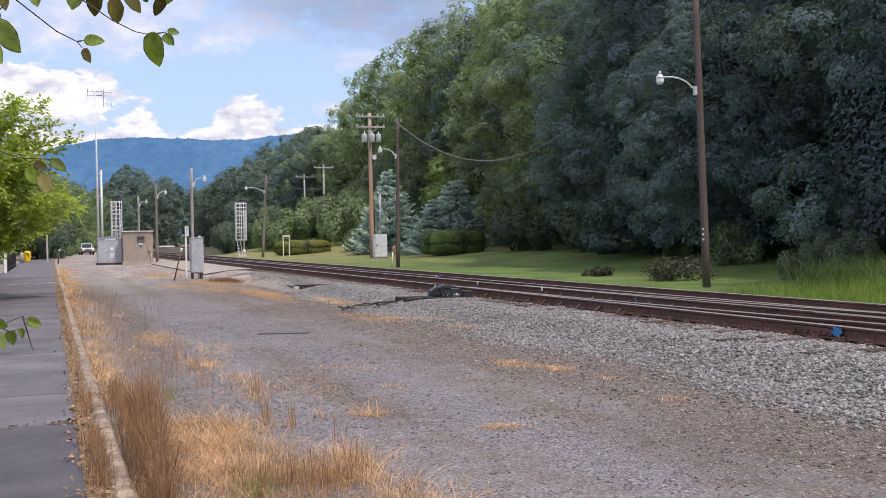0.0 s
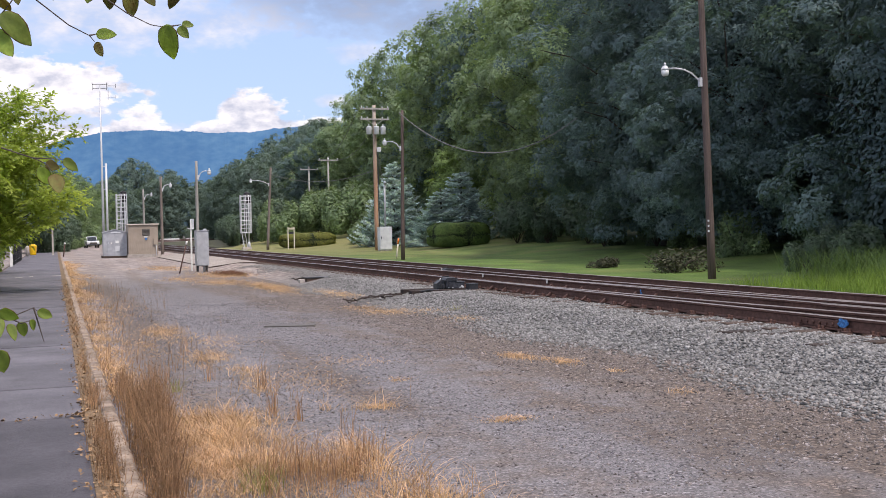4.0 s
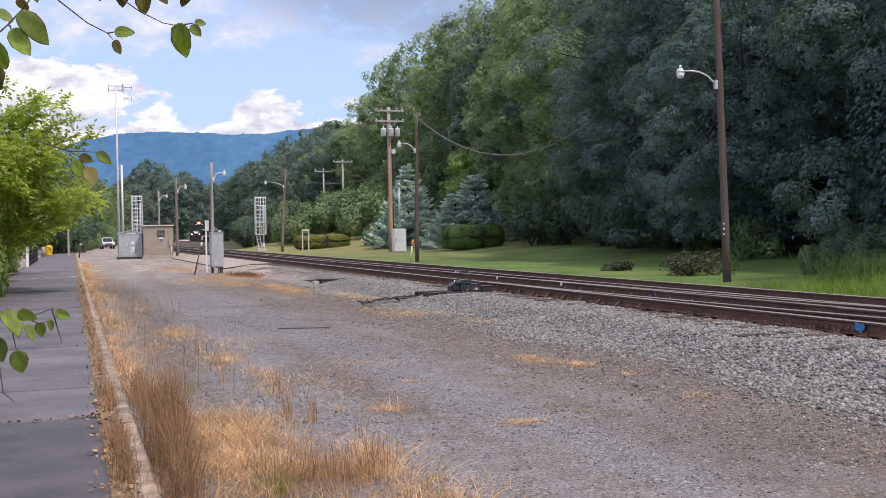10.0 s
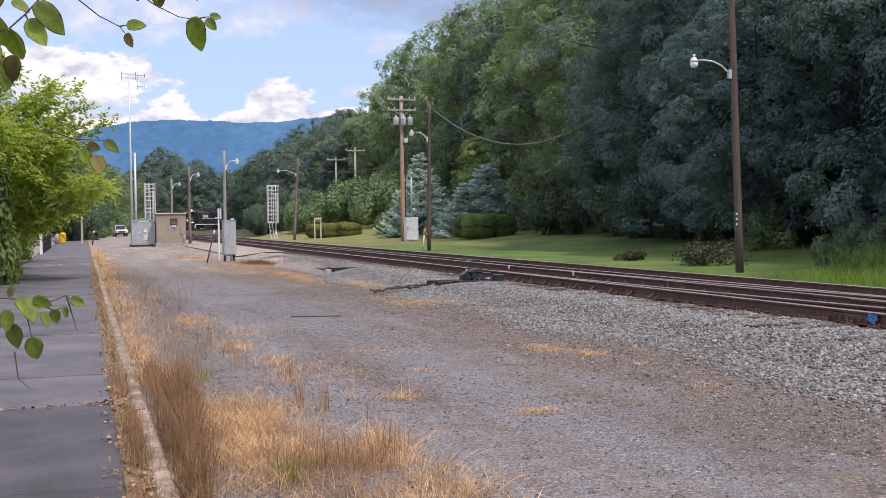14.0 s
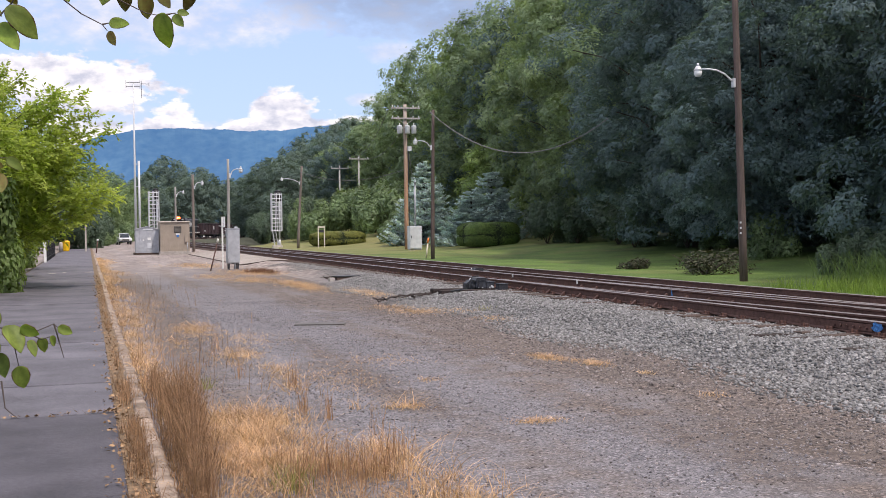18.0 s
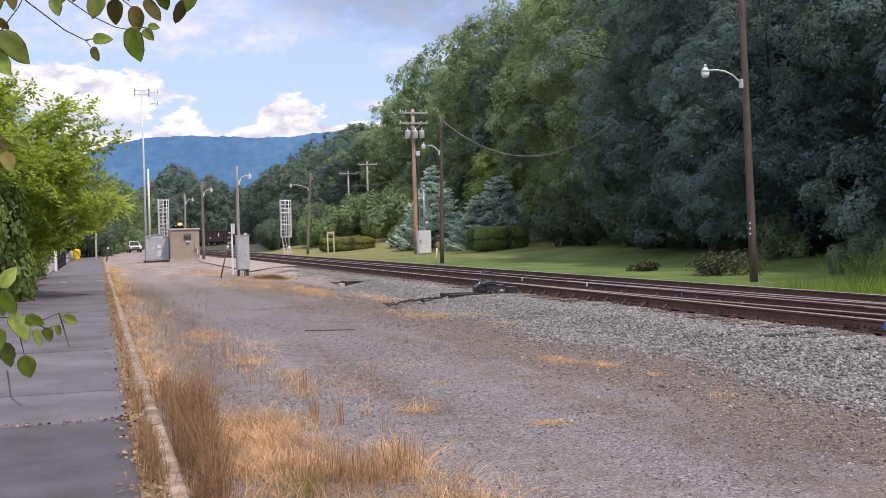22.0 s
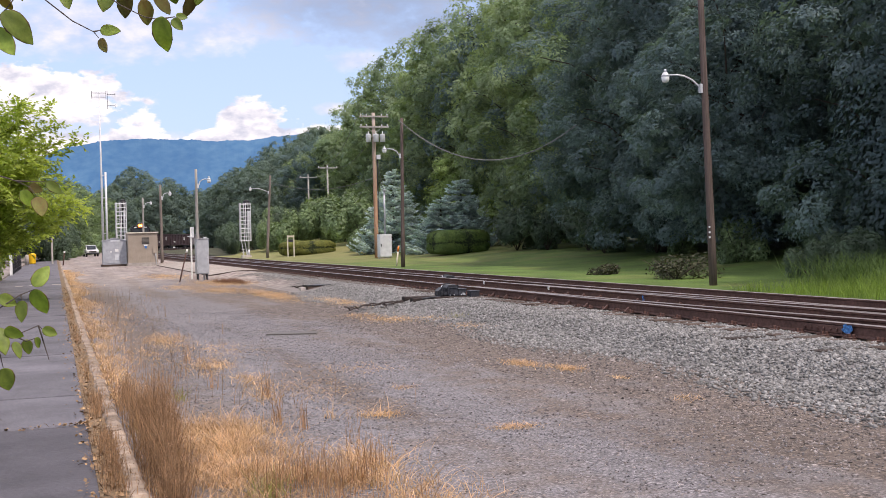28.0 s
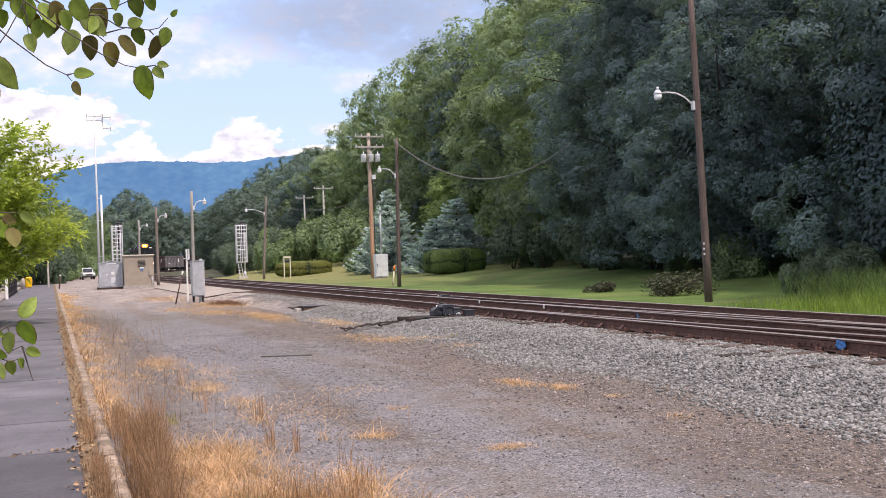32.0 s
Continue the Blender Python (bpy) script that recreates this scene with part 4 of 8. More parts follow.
def build_turnout():
    """The crossover leaving the near track towards the far one."""
    tn = thing("turnout", pose(0, 0, 0), "railway turnout with switch rails, guard rail and long ties", "turnout", kind="structure")

    def lead(y):
        return 0.0 if y > 25.5 else 0.0031 * (25.5 - y) ** 2
    ys = [25.5 - 0.9 * k for k in range(30)]
    for side, label in ((-1, "switch rail"), (1, "switch rail")):
        path = [(NEAR_TRACK + side * GAUGE / 2 + 0.055 + lead(y), y) for y in ys if lead(y) < (3.9 if side < 0 else 2.3)]
        r = part("switch_rail", rail_mesh(path[::-1], NEAR_TOP + 0.004), M["rust"], tn, label)
        r.data.materials.append(M["railhead"])
    r = part("guard_rail", rail_mesh([(NEAR_TRACK + GAUGE / 2 - 0.12, y) for y in (8, 10, 12, 14)], NEAR_TOP + 0.004), M["rust"], tn)
    r.data.materials.append(M["railhead"])
    # braces outside the near rail
    bm = prism([(0, 0), (0.10, 0), (0.015, 0.075), (0, 0.075)], -0.03, 0.03)
    me = bpy.data.meshes.new("rail_brace")
    bm.to_mesh(me)
    bm.free()
    me.materials.append(M["rust"])
    for k in range(9):
        b = part("rail_brace", me, M["rust"], tn)
        b.matrix_basis = pose(NEAR_TRACK - GAUGE / 2 - 0.045, 17.6 + k * 0.8, NEAR_TOP - 0.165, 0, 0, 180)
        b = part("rail_brace", me, M["rust"], tn)
        b.matrix_basis = pose(NEAR_TRACK + GAUGE / 2 - 0.07, 17.4 + k * 0.8, NEAR_TOP - 0.165, 0, 0, 180)
    for y in (24.7, 25.35):
        part("long_tie", box(7.75, y - 0.12, NEAR_TOP - 0.35, 11.6, y + 0.12, NEAR_TOP - 0.172, 0.012), M["rotten"], tn)
    for y, x0, x1 in ((12.2, 8.55, 9.3), (12.75, 8.3, 9.3), (13.3, 8.45, 9.2), (17.0, 8.5, 9.3), (10.9, 8.3, 9.2)):
        part("tie_end", box(x0, y - 0.1, 0.06, x1, y + 0.1, 0.155, 0.012), M["rotten"], tn)
    # insulated joint bars and blue paint marks on the near rail
    part("joint_bar", box(NEAR_TRACK - GAUGE / 2 - 0.045, 11.95, NEAR_TOP - 0.145, NEAR_TRACK - GAUGE / 2 - 0.012, 12.8, NEAR_TOP - 0.05, 0.006), M["rust"], tn)
    for k in range(6):
        part("bolt", disc((NEAR_TRACK - GAUGE / 2 - 0.05, 12.05 + k * 0.13, NEAR_TOP - 0.10), 0.022, 0.03, "x", 6), M["rust"], tn)
    rng = random.Random(17)
    for x, y, z, r, k in ((NEAR_TRACK - GAUGE / 2 - 0.05, 11.84, NEAR_TOP - 0.09, 0.06, 7), (NEAR_TRACK + GAUGE / 2 - 0.05, 19.62, NEAR_TOP - 0.09, 0.035, 4)):
        for _ in range(k):
            pts = [(rng.uniform(0.5, 1.2) * r * math.cos(q * 0.7), rng.uniform(0.6, 1.2) * r * 0.8 * math.sin(q * 0.7)) for q in range(9)]
            pm = part("paint_mark", prism(pts, -0.001, 0.001, axis="x"), M["paint_spray"], tn, "blue spray-paint mark on the rail")
            pm.location = (x - rng.uniform(0, 0.004), y + rng.uniform(-0.05, 0.05), z + rng.uniform(-0.06, 0.05))
    for y in (24.1, 28.3):
        part("rail_tag", box(NEAR_TRACK + GAUGE / 2 - 0.046, y, NEAR_TOP - 0.09, NEAR_TRACK + GAUGE / 2 - 0.036, y + 0.09, NEAR_TOP - 0.0), M["white"], tn, "pale paint mark on the rail")


build_turnout()
solid("crossing_pad", prism([(7.04, -0.1), (7.04, 0.0), (8.35, 0.17), (9.44, 0.18), (9.44, -0.1)], 54.55, 84.0), M["pad"], "pale gravel crossing pad beside the track", kind="structure")
part_pad = thing("pad_timber", pose(0, 0, 0), "dark timber edging of the gravel pad", "timber")
part("beam", prism([(6.98, -0.1), (6.98, 0.008), (8.35, 0.178), (9.46, 0.188), (9.46, -0.1)], 54.36, 54.5), M["tie"], part_pad)
for k in range(6):
    part("beam", box(6.94 + 0.012 * (k % 2), 54.6 + k * 4.8, -0.09, 7.03, 59.3 + k * 4.8, 0.012, 0.01), M["tie"], part_pad)


# ---- poles and lamps ----
def lamp_pole(x, y, h, lean_x, lean_y, arm_z, arm, r, material, label):
    """A wooden pole with a bracket arm and an old bucket lamp; arm: its reach in x and y."""
    z0 = float(height(x, y))
    p = thing("lamp_pole", pose(x, y, z0), label, "lamp pole", "lamp poles along the railway")
    at = lambda z: Vector((lean_x * z / h, lean_y * z / h, z))
    part("pole", tube([at(q * h / 6) - Vector((0, 0, 0.35 if q == 0 else 0)) for q in range(7)], [r * (1 - 0.05 * q) for q in range(7)], 12), M[material], p)
    a = at(arm_z)
    d = Vector((arm[0], arm[1], 0))
    L = d.length
    d.normalize()
    pts = [a + d * r * 0.7 - Vector((0, 0, 0.02)), a + d * (r + 0.08) + Vector((0, 0, 0.06)), a + d * L * 0.35 + Vector((0, 0, 0.22)), a + d * L * 0.58 + Vector((0, 0, 0.33)), a + d * L * 0.8 + Vector((0, 0, 0.365)), a + d * L + Vector((0, 0, 0.36))]
    part("arm", tube(pts, 0.026, 8), M["galv"], p)
    foot = a + d * r * 0.85
    part("bracket", box(foot.x - 0.06, foot.y - 0.06, foot.z - 0.16, foot.x + 0.06, foot.y + 0.06, foot.z + 0.1, 0.01), M["galv"], p)
    e = pts[-1] + d * 0.12
    part("lamp_housing", tube([e + Vector((0, 0, z)) for z in (0.09, 0.07, 0.0, -0.04)], [0.03, 0.07, 0.11, 0.13], 12), M["galv"], p, "grey metal lamp hood")
    part("photocell", tube([e + Vector((0, 0, 0.08)), e + Vector((0, 0, 0.17))], [0.04, 0.035], 8), M["lightgrey"], p)
    part("refractor", tube([e + Vector((0, 0, z)) for z in (-0.04, -0.14, -0.2, -0.22)], [0.12, 0.11, 0.09, 0.04], 12), M["glass"], p, "ribbed glass lamp bowl")
    return p


pole_by_grass = lamp_pole(17.905, 27.90, 9.4, -0.187, 0.10, 5.72, (-1.03, 0.2), 0.120, "brownpole", "tall dark creosoted lamp pole leaning over the lawn beside the track")
for z in (1.37, 1.52, 1.67):
    part("tag", box(-0.17, -0.10, z, -0.125, -0.07, z + 0.055, 0.004), M["lightgrey"], pole_by_grass, "small white metal tag")
lamp_pole(17.70, 57.60, 8.05, 0.14, 0.0, 6.03, (-0.8, 0.2), 0.11, "brownpole", "dark wooden lamp pole on the lawn")
lamp_pole(18.0, 99.8, 7.4, 0.45, 0.0, 5.9, (-1.6, 0.0), 0.13, "midpole", "grey-brown lamp pole leaning beside the far track")
lamp_pole(7.87, 66.3, 5.9, 0.03, 0.0, 4.95, (0.62, 0.0), 0.105, "greypole", "pale grey wooden lamp pole beside the steel cabinet")
lamp_pole(7.86, 89.0, 6.15, 0.0, 0.0, 5.15, (0.6, 0.0), 0.125, "midpole", "weathered lamp pole next to the tan hut")
lamp_pole(8.3, 113.5, 6.15, 0.02, 0.0, 5.3, (0.65, 0.0), 0.12, "greypole", "grey lamp pole behind the tan hut")


def utility_pole():
    x, y = 23.5, 83.2
    u = thing("utility_pole", pose(x, y, float(height(x, y))), "tall utility pole, bleached orange-brown, with crossarms and three transformers", "utility pole")
    H = 11.2
    part("pole", tube([(0, 0, q * H / 5 - (0.3 if q == 0 else 0)) for q in range(6)], [0.165, 0.16, 0.155, 0.15, 0.14, 0.13], 12), M["tanpole"], u)
    for z in (10.9, 10.1):
        part("crossarm", box(-1.15, -0.22, z - 0.06, 1.15, -0.12, z + 0.06, 0.01), M["greypole"], u)
        for dx in (-1.05, -0.6, 0.6, 1.05):
            part("insulator", tube([(dx, -0.17, z + 0.06), (dx, -0.17, z + 0.12), (dx, -0.17, z + 0.2)], [0.02, 0.055, 0.03], 8), M["lightgrey"], u)
    for s in (-1, 1):
        part("brace", tube([(s * 0.65, -0.19, 10.06), (0, -0.2, 9.6)], 0.022, 6), M["greypole"], u)
    part("hanger", box(-0.75, -0.3, 9.3, 0.75, -0.18, 9.4, 0.01), M["greypole"], u)
    for dx in (-0.56, 0.04, 0.56):
        part("transformer", tube([(dx, -0.46, z) for z in (8.92, 8.95, 9.44, 9.48, 9.53)], [0.17, 0.2, 0.2, 0.21, 0.15], 14), M["lightgrey"], u, "pale grey transformer can")
        part("bushing", tube([(dx, -0.46, 9.53), (dx, -0.46, 9.72)], [0.045, 0.03], 8), M["white"], u)
    part("conduit", tube([(0.2, -0.1, 0.2), (0.2, -0.1, 7.6)], 0.03, 6), M["steel_dark"], u)
    part("cable", tube([(0.22, -0.12, 7.6), (0.45, -0.1, 5.8), (0.7, -0.6, 4.8), (0.85, -2.5, 5.0)], 0.018, 5), M["wire"], u)
    part("junction_box", box(0.12, -0.26, 7.6, 0.42, -0.02, 7.95, 0.02), M["lightgrey"], u)


utility_pole()


def service_cabinet():
    x, y = 23.35, 80.5
    c = thing("service_cabinet", pose(x, y, float(height(x, y))), "pale grey electrical cabinet on the lawn beside the utility pole", "cabinet")
    part("plinth", box(-0.45, -0.3, -0.1, 0.45, 0.3, 0.1, 0.02), M["concrete"], c)
    part("body", box(-0.47, -0.35, 0.1, 0.47, 0.35, 1.82, 0.02), M["lightgrey"], c)
    part("door", box(-0.43, -0.375, 0.16, 0.43, -0.352, 1.76, 0.008), M["lightgrey"], c)
    part("handle", box(-0.38, -0.41, 0.9, -0.33, -0.375, 1.1, 0.008), M["steel_dark"], c)
    part("mast", tube([(0.1, 0.1, 1.8), (0.1, 0.1, 5.0)], 0.07, 8), M["alum"], c, "grey conduit mast")
    part("mast_head", tube([(0.1, 0.1, 5.0), (0.1, 0.0, 5.15), (0.1, -0.15, 5.05)], 0.09, 8), M["alum"], c)


service_cabinet()


def marker_post(x, y, h, lean, color, label, r=0.03):
    p = thing("marker_post", pose(x, y, float(height(x, y))), label, "post")
    q = 0.72 if color == "orange" else 0.88
    part("shaft", tube([(0, 0, -0.1), (lean * q, 0, h * q)], r, 8), M["cream"] if color == "orange" else M["rust"], p)
    part("cap", tube([(lean * q, 0, h * q), (lean, 0, h)], r * (1.15 if color == "orange" else 1.5), 8), M[color], p)


marker_post(18.05, 60.0, 1.15, 0.16, "orange", "white plastic marker post with an orange top", 0.045)
marker_post(4.83, 47.4, 1.35, 0.36, "white", "leaning rusty steel stake with a white tag", 0.026)
marker_post(0.62, 97.0, 1.15, 0.15, "white", "thin weathered stake beside the kerb", 0.05)


def sign_frame():
    x, y = 20.2, 100.0
    s = thing("sign_frame", pose(x, y, float(height(x, y))), "small sign on two cream posts on the lawn", "sign")
    for dx in (-0.28, 0.28):
        part("post", box(dx - 0.045, -0.045, -0.1, dx + 0.045, 0.045, 1.95, 0.01), M["cream"], s)
    part("board", box(-0.33, -0.07, 1.76, 0.33, -0.052, 1.93, 0.01), M["cream"], s)
    part("backing", box(-0.24, -0.045, 1.35, 0.24, 0.045, 1.57, 0.01), M["steel_dark"], s)


sign_frame()


# ---- signal equipment by the track ----
def junction_cabinet():
    c = thing("junction_cabinet", pose(5.97, 48.9, -0.03, 0, 0, 2) @ Matrix.Diagonal((0.8, 0.9, 0.94, 1)), "grey steel signal cabinet on short legs in the yard", "cabinet")
    for dx in (-0.24, 0.24):
        for dy in (-0.2, 0.2):
            part("leg", box(dx - 0.03, dy - 0.03, -0.05, dx + 0.03, dy + 0.03, 0.3, 0.005), M["steel_dark"], c)
    part("body", box(-0.33, -0.28, 0.28, 0.33, 0.28, 1.86, 0.015), M["alum"], c)
    part("door", box(-0.30, -0.305, 0.32, 0.30, -0.282, 1.80, 0.008), M["alum"], c)
    part("lid", box(-0.35, -0.31, 1.86, 0.35, 0.30, 1.90, 0.01), M["alum"], c)
    part("handle", box(0.20, -0.335, 1.0, 0.24, -0.305, 1.18, 0.006), M["galv"], c)
    for z in (0.5, 1.1, 1.65):
        part("hinge", tube([(-0.315, -0.315, z), (-0.315, -0.315, z + 0.1)], 0.018, 6), M["galv"], c)
    part("bracket", box(0.1, -0.1, 1.9, 0.26, 0.02, 1.97, 0.01), M["galv"], c)
    part("conduit", tube([(0.1, 0, -0.05), (0.1, 0, 0.3)], 0.05, 8), M["galv"], c)
    w = thing("white_post", pose(5.68, 50.2, -0.03), "slender white post with a small bracket behind the cabinet", "post")
    part("shaft", box(-0.035, -0.04, -0.1, 0.035, 0.04, 2.3, 0.01), M["white"], w)
    part("plate", box(0.05, -0.03, 1.85, 0.13, 0.0, 2.3, 0.01), M["lightgrey"], w)
    part("rung", tube([(-0.16, -0.06, 1.9), (0.1, -0.06, 1.85)], 0.02, 6), M["galv"], w)


junction_cabinet()


def equipment_hut():
    h = thing("equipment_hut", pose(6.15, 85.0, 0.0), "tan ribbed metal equipment hut on a concrete base", "hut")
    W, D, H = 1.06, 2.6, 2.36
    part("base", box(-W - 0.08, -0.08, -0.15, W + 0.08, D + 0.08, 0.2, 0.02), M["concrete"], h)
    part("wall", box(-W, 0, 0.2, W, D, H, 0.01), M["tan"], h)
    n = 15
    rib = box(-0.018, -0.022, 0.22, 0.018, 0.0, H - 0.06)
    me = bpy.data.meshes.new("rib")
    rib.to_mesh(me)
    rib.free()
    me.materials.append(M["tan"])
    for k in range(n):
        r = part("rib", me, M["tan"], h)
        r.matrix_basis = pose(-W + 0.06 + k * (2 * W - 0.12) / (n - 1), -0.002, 0)
    part("roof", box(-W - 0.06, -0.1, H, W + 0.06, D + 0.06, H + 0.09, 0.015), M["roof"], h)
    vent = part("vent", box(-0.07, -0.05, 1.58, 0.47, -0.026, 2.06, 0.008), M["louver"], h, "dark louvred vent")
    for k in range(5):
        part("slat", prism([(-0.05, 0), (-0.085, -0.05), (-0.075, -0.055), (-0.045, -0.008)], -0.04, 0.44, axis="x"), M["louver"], vent).matrix_basis = pose(0, 0, 1.68 + k * 0.088)
    part("sign_plate", disc((0.2, -0.04, 1.34), 0.09, 0.02, "y", 14), M["blue"], h, "small round blue notice")
    part("meter_box", box(0.72, -0.12, 0.9, 0.95, -0.026, 1.35, 0.01), M["tan"], h)
    part("conduit", tube([(0.92, -0.06, 0.1), (0.9, -0.06, 0.9)], 0.03, 8), M["galv"], h)
    part("notice", box(0.06, -0.05, 1.43, 0.34, -0.03, 1.53, 0.004), M["white"], h, "small white notice")


equipment_hut()


def signal_bungalow():
    b = thing("signal_bungalow", pose(4.2, 86.3, 0.0), "grey aluminium signal bungalow with a shallow gable roof", "cabinet")
    part("footing", box(-0.95, -0.5, -0.1, 1.0, 1.6, 0.12, 0.02), M["tie"], b)
    part("body", prism([(-0.84, 0.12), (0.84, 0.12), (0.84, 1.84), (0, 2.04), (-0.84, 1.84)], -0.3, 1.5), M["alum"], b)
    part("roof", prism([(-0.9, 1.83), (0, 2.05), (0.9, 1.83), (0.9, 1.88), (0, 2.1), (-0.9, 1.88)], -0.36, 1.56), M["alum"], b)
    part("door", box(-0.55, -0.325, 0.2, 0.35, -0.302, 1.85, 0.008), M["alum"], b)
    part("notice", box(0.02, -0.345, 1.05, 0.26, -0.327, 1.25, 0.004), M["white"], b, "white notice")
    part("notice", box(-0.32, -0.345, 1.0, -0.22, -0.327, 1.12, 0.004), M["white"], b, "small white notice")
    part("panel", box(0.0, -0.35, 0.45, 0.32, -0.327, 0.85, 0.006), M["lightgrey"], b)
    part("handle", box(-0.5, -0.36, 1.0, -0.46, -0.327, 1.15, 0.004), M["galv"], b)
    part("vent", box(-0.3, -0.35, 1.8, 0.4, -0.302, 1.9, 0.01), M["lightgrey"], b)


signal_bungalow()


def radio_mast():
    m = thing("radio_mast", pose(3.88, 98.0, 0.0), "tall thin galvanised radio mast with dipole antennas", "mast")
    part("mast", tube([(0, 0, -0.2), (0, 0, 7), (0, 0, 14.3)], [0.11, 0.085, 0.05], 8), M["galv"], m)
    part("side_tube", tube([(0.33, 0, -0.2), (0.33, 0, 7.7)], 0.09, 8), M["galv"], m)
    for z in (2.5, 5.5, 7.4):
        part("clamp", box(-0.06, -0.03, z, 0.4, 0.03, z + 0.06), M["galv"], m)
    for z in (14.32, 13.98):
        part("boom", tube([(-0.6, 0, z), (0.55, 0, z)], 0.02, 6), M["steel_dark"], m)
    for dx in (-0.6, 0.55):
        part("dipole", tube([(dx, 0, 13.84), (dx, 0, 14.5)], 0.02, 6), M["steel_dark"], m)
    part("side_mast", tube([(0.66, 0, 13.0), (0.66, 0, 14.48)], 0.018, 6), M["steel_dark"], m)
    for z in (14.22, 13.28):
        part("side_boom", tube([(0.66, 0, z), (1.28, 0, z)], 0.016, 6), M["steel_dark"], m)
        part("dipole", tube([(1.28, 0, z - 0.16), (1.28, 0, z + 0.16)], 0.016, 6), M["steel_dark"], m)


radio_mast()


def ladder_signal(x, y, h, label):
    s = thing("signal_mast", pose(x, y, float(height(x, y))), label, "signal", "signal masts")
    part("base", box(-0.4, -0.3, -0.3, 0.5, 0.3, 0.25, 0.03), M["concrete"], s)
    part("mast", tube([(0.28, 0, 0.2), (0.28, 0, h)], 0.08, 10), M["galv"], s)
    part("foot", tube([(0.28, 0, 0.2), (0.28, 0, 0.75)], [0.18, 0.1], 10), M["galv"], s)
    for dx in (-0.42, -0.12):
        part("ladder_rail", tube([(dx + 0.22, -0.12, 0.2), (dx, -0.12, h - 3.5), (dx, -0.12, h)], 0.04, 6), M["galv"], s)
    n = int((h - 0.4) / 0.3)
    for k in range(n):
        z = 0.5 + k * 0.3
        part("rung", tube([(-0.42, -0.12, z), (-0.12, -0.12, z)], 0.022, 5), M["galv"], s)
    z0 = h - 3.55
    for k in range(4):
        z = z0 + k * 1.15
        part("cage_ring", tube([(-0.5, -0.45, z), (0.45, -0.45, z), (0.45, 0.1, z), (-0.5, 0.1, z), (-0.5, -0.45, z)], 0.05, 5), M["galv"], s)
        if k < 3:
            part("platform_rail", tube([(-0.5, -0.45, z + 0.4), (0.45, -0.45, z + 0.4)], 0.034, 5), M["galv"], s)
            part("platform_rail", tube([(-0.5, -0.45, z + 0.75), (0.45, -0.45, z + 0.75)], 0.034, 5), M["galv"], s)
    for dx in (-0.5, -0.02, 0.45):
        part("cage_upright", tube([(dx, -0.45, z0), (dx, -0.45, h)], 0.045, 6), M["galv"], s)
    for dx in (-0.5, 0.45):
        part("cage_upright", tube([(dx, 0.1, z0), (dx, 0.1, h)], 0.045, 6), M["galv"], s)
    head = part("signal_head", tube([(0.2, 0.25, h - 0.75), (0.2, 0.25, h + 0.15)], 0.34, 14), M["black"], s, "black round-topped signal backplate")
    part("hood", tube([(0.2, 0.25, h + 0.15), (0.2, 0.25, h + 0.32)], [0.34, 0.12], 14), M["black"], head)
    part("lens_box", box(-0.1, 0.2, h - 2.3, 0.4, 0.42, h - 1.3, 0.03), M["black"], s)


ladder_signal(17.1, 106.0, 5.15, "galvanised ladder signal mast with black heads on the lawn")
ladder_signal(6.1, 111.0, 5.6, "galvanised ladder signal mast with black heads behind the hut")


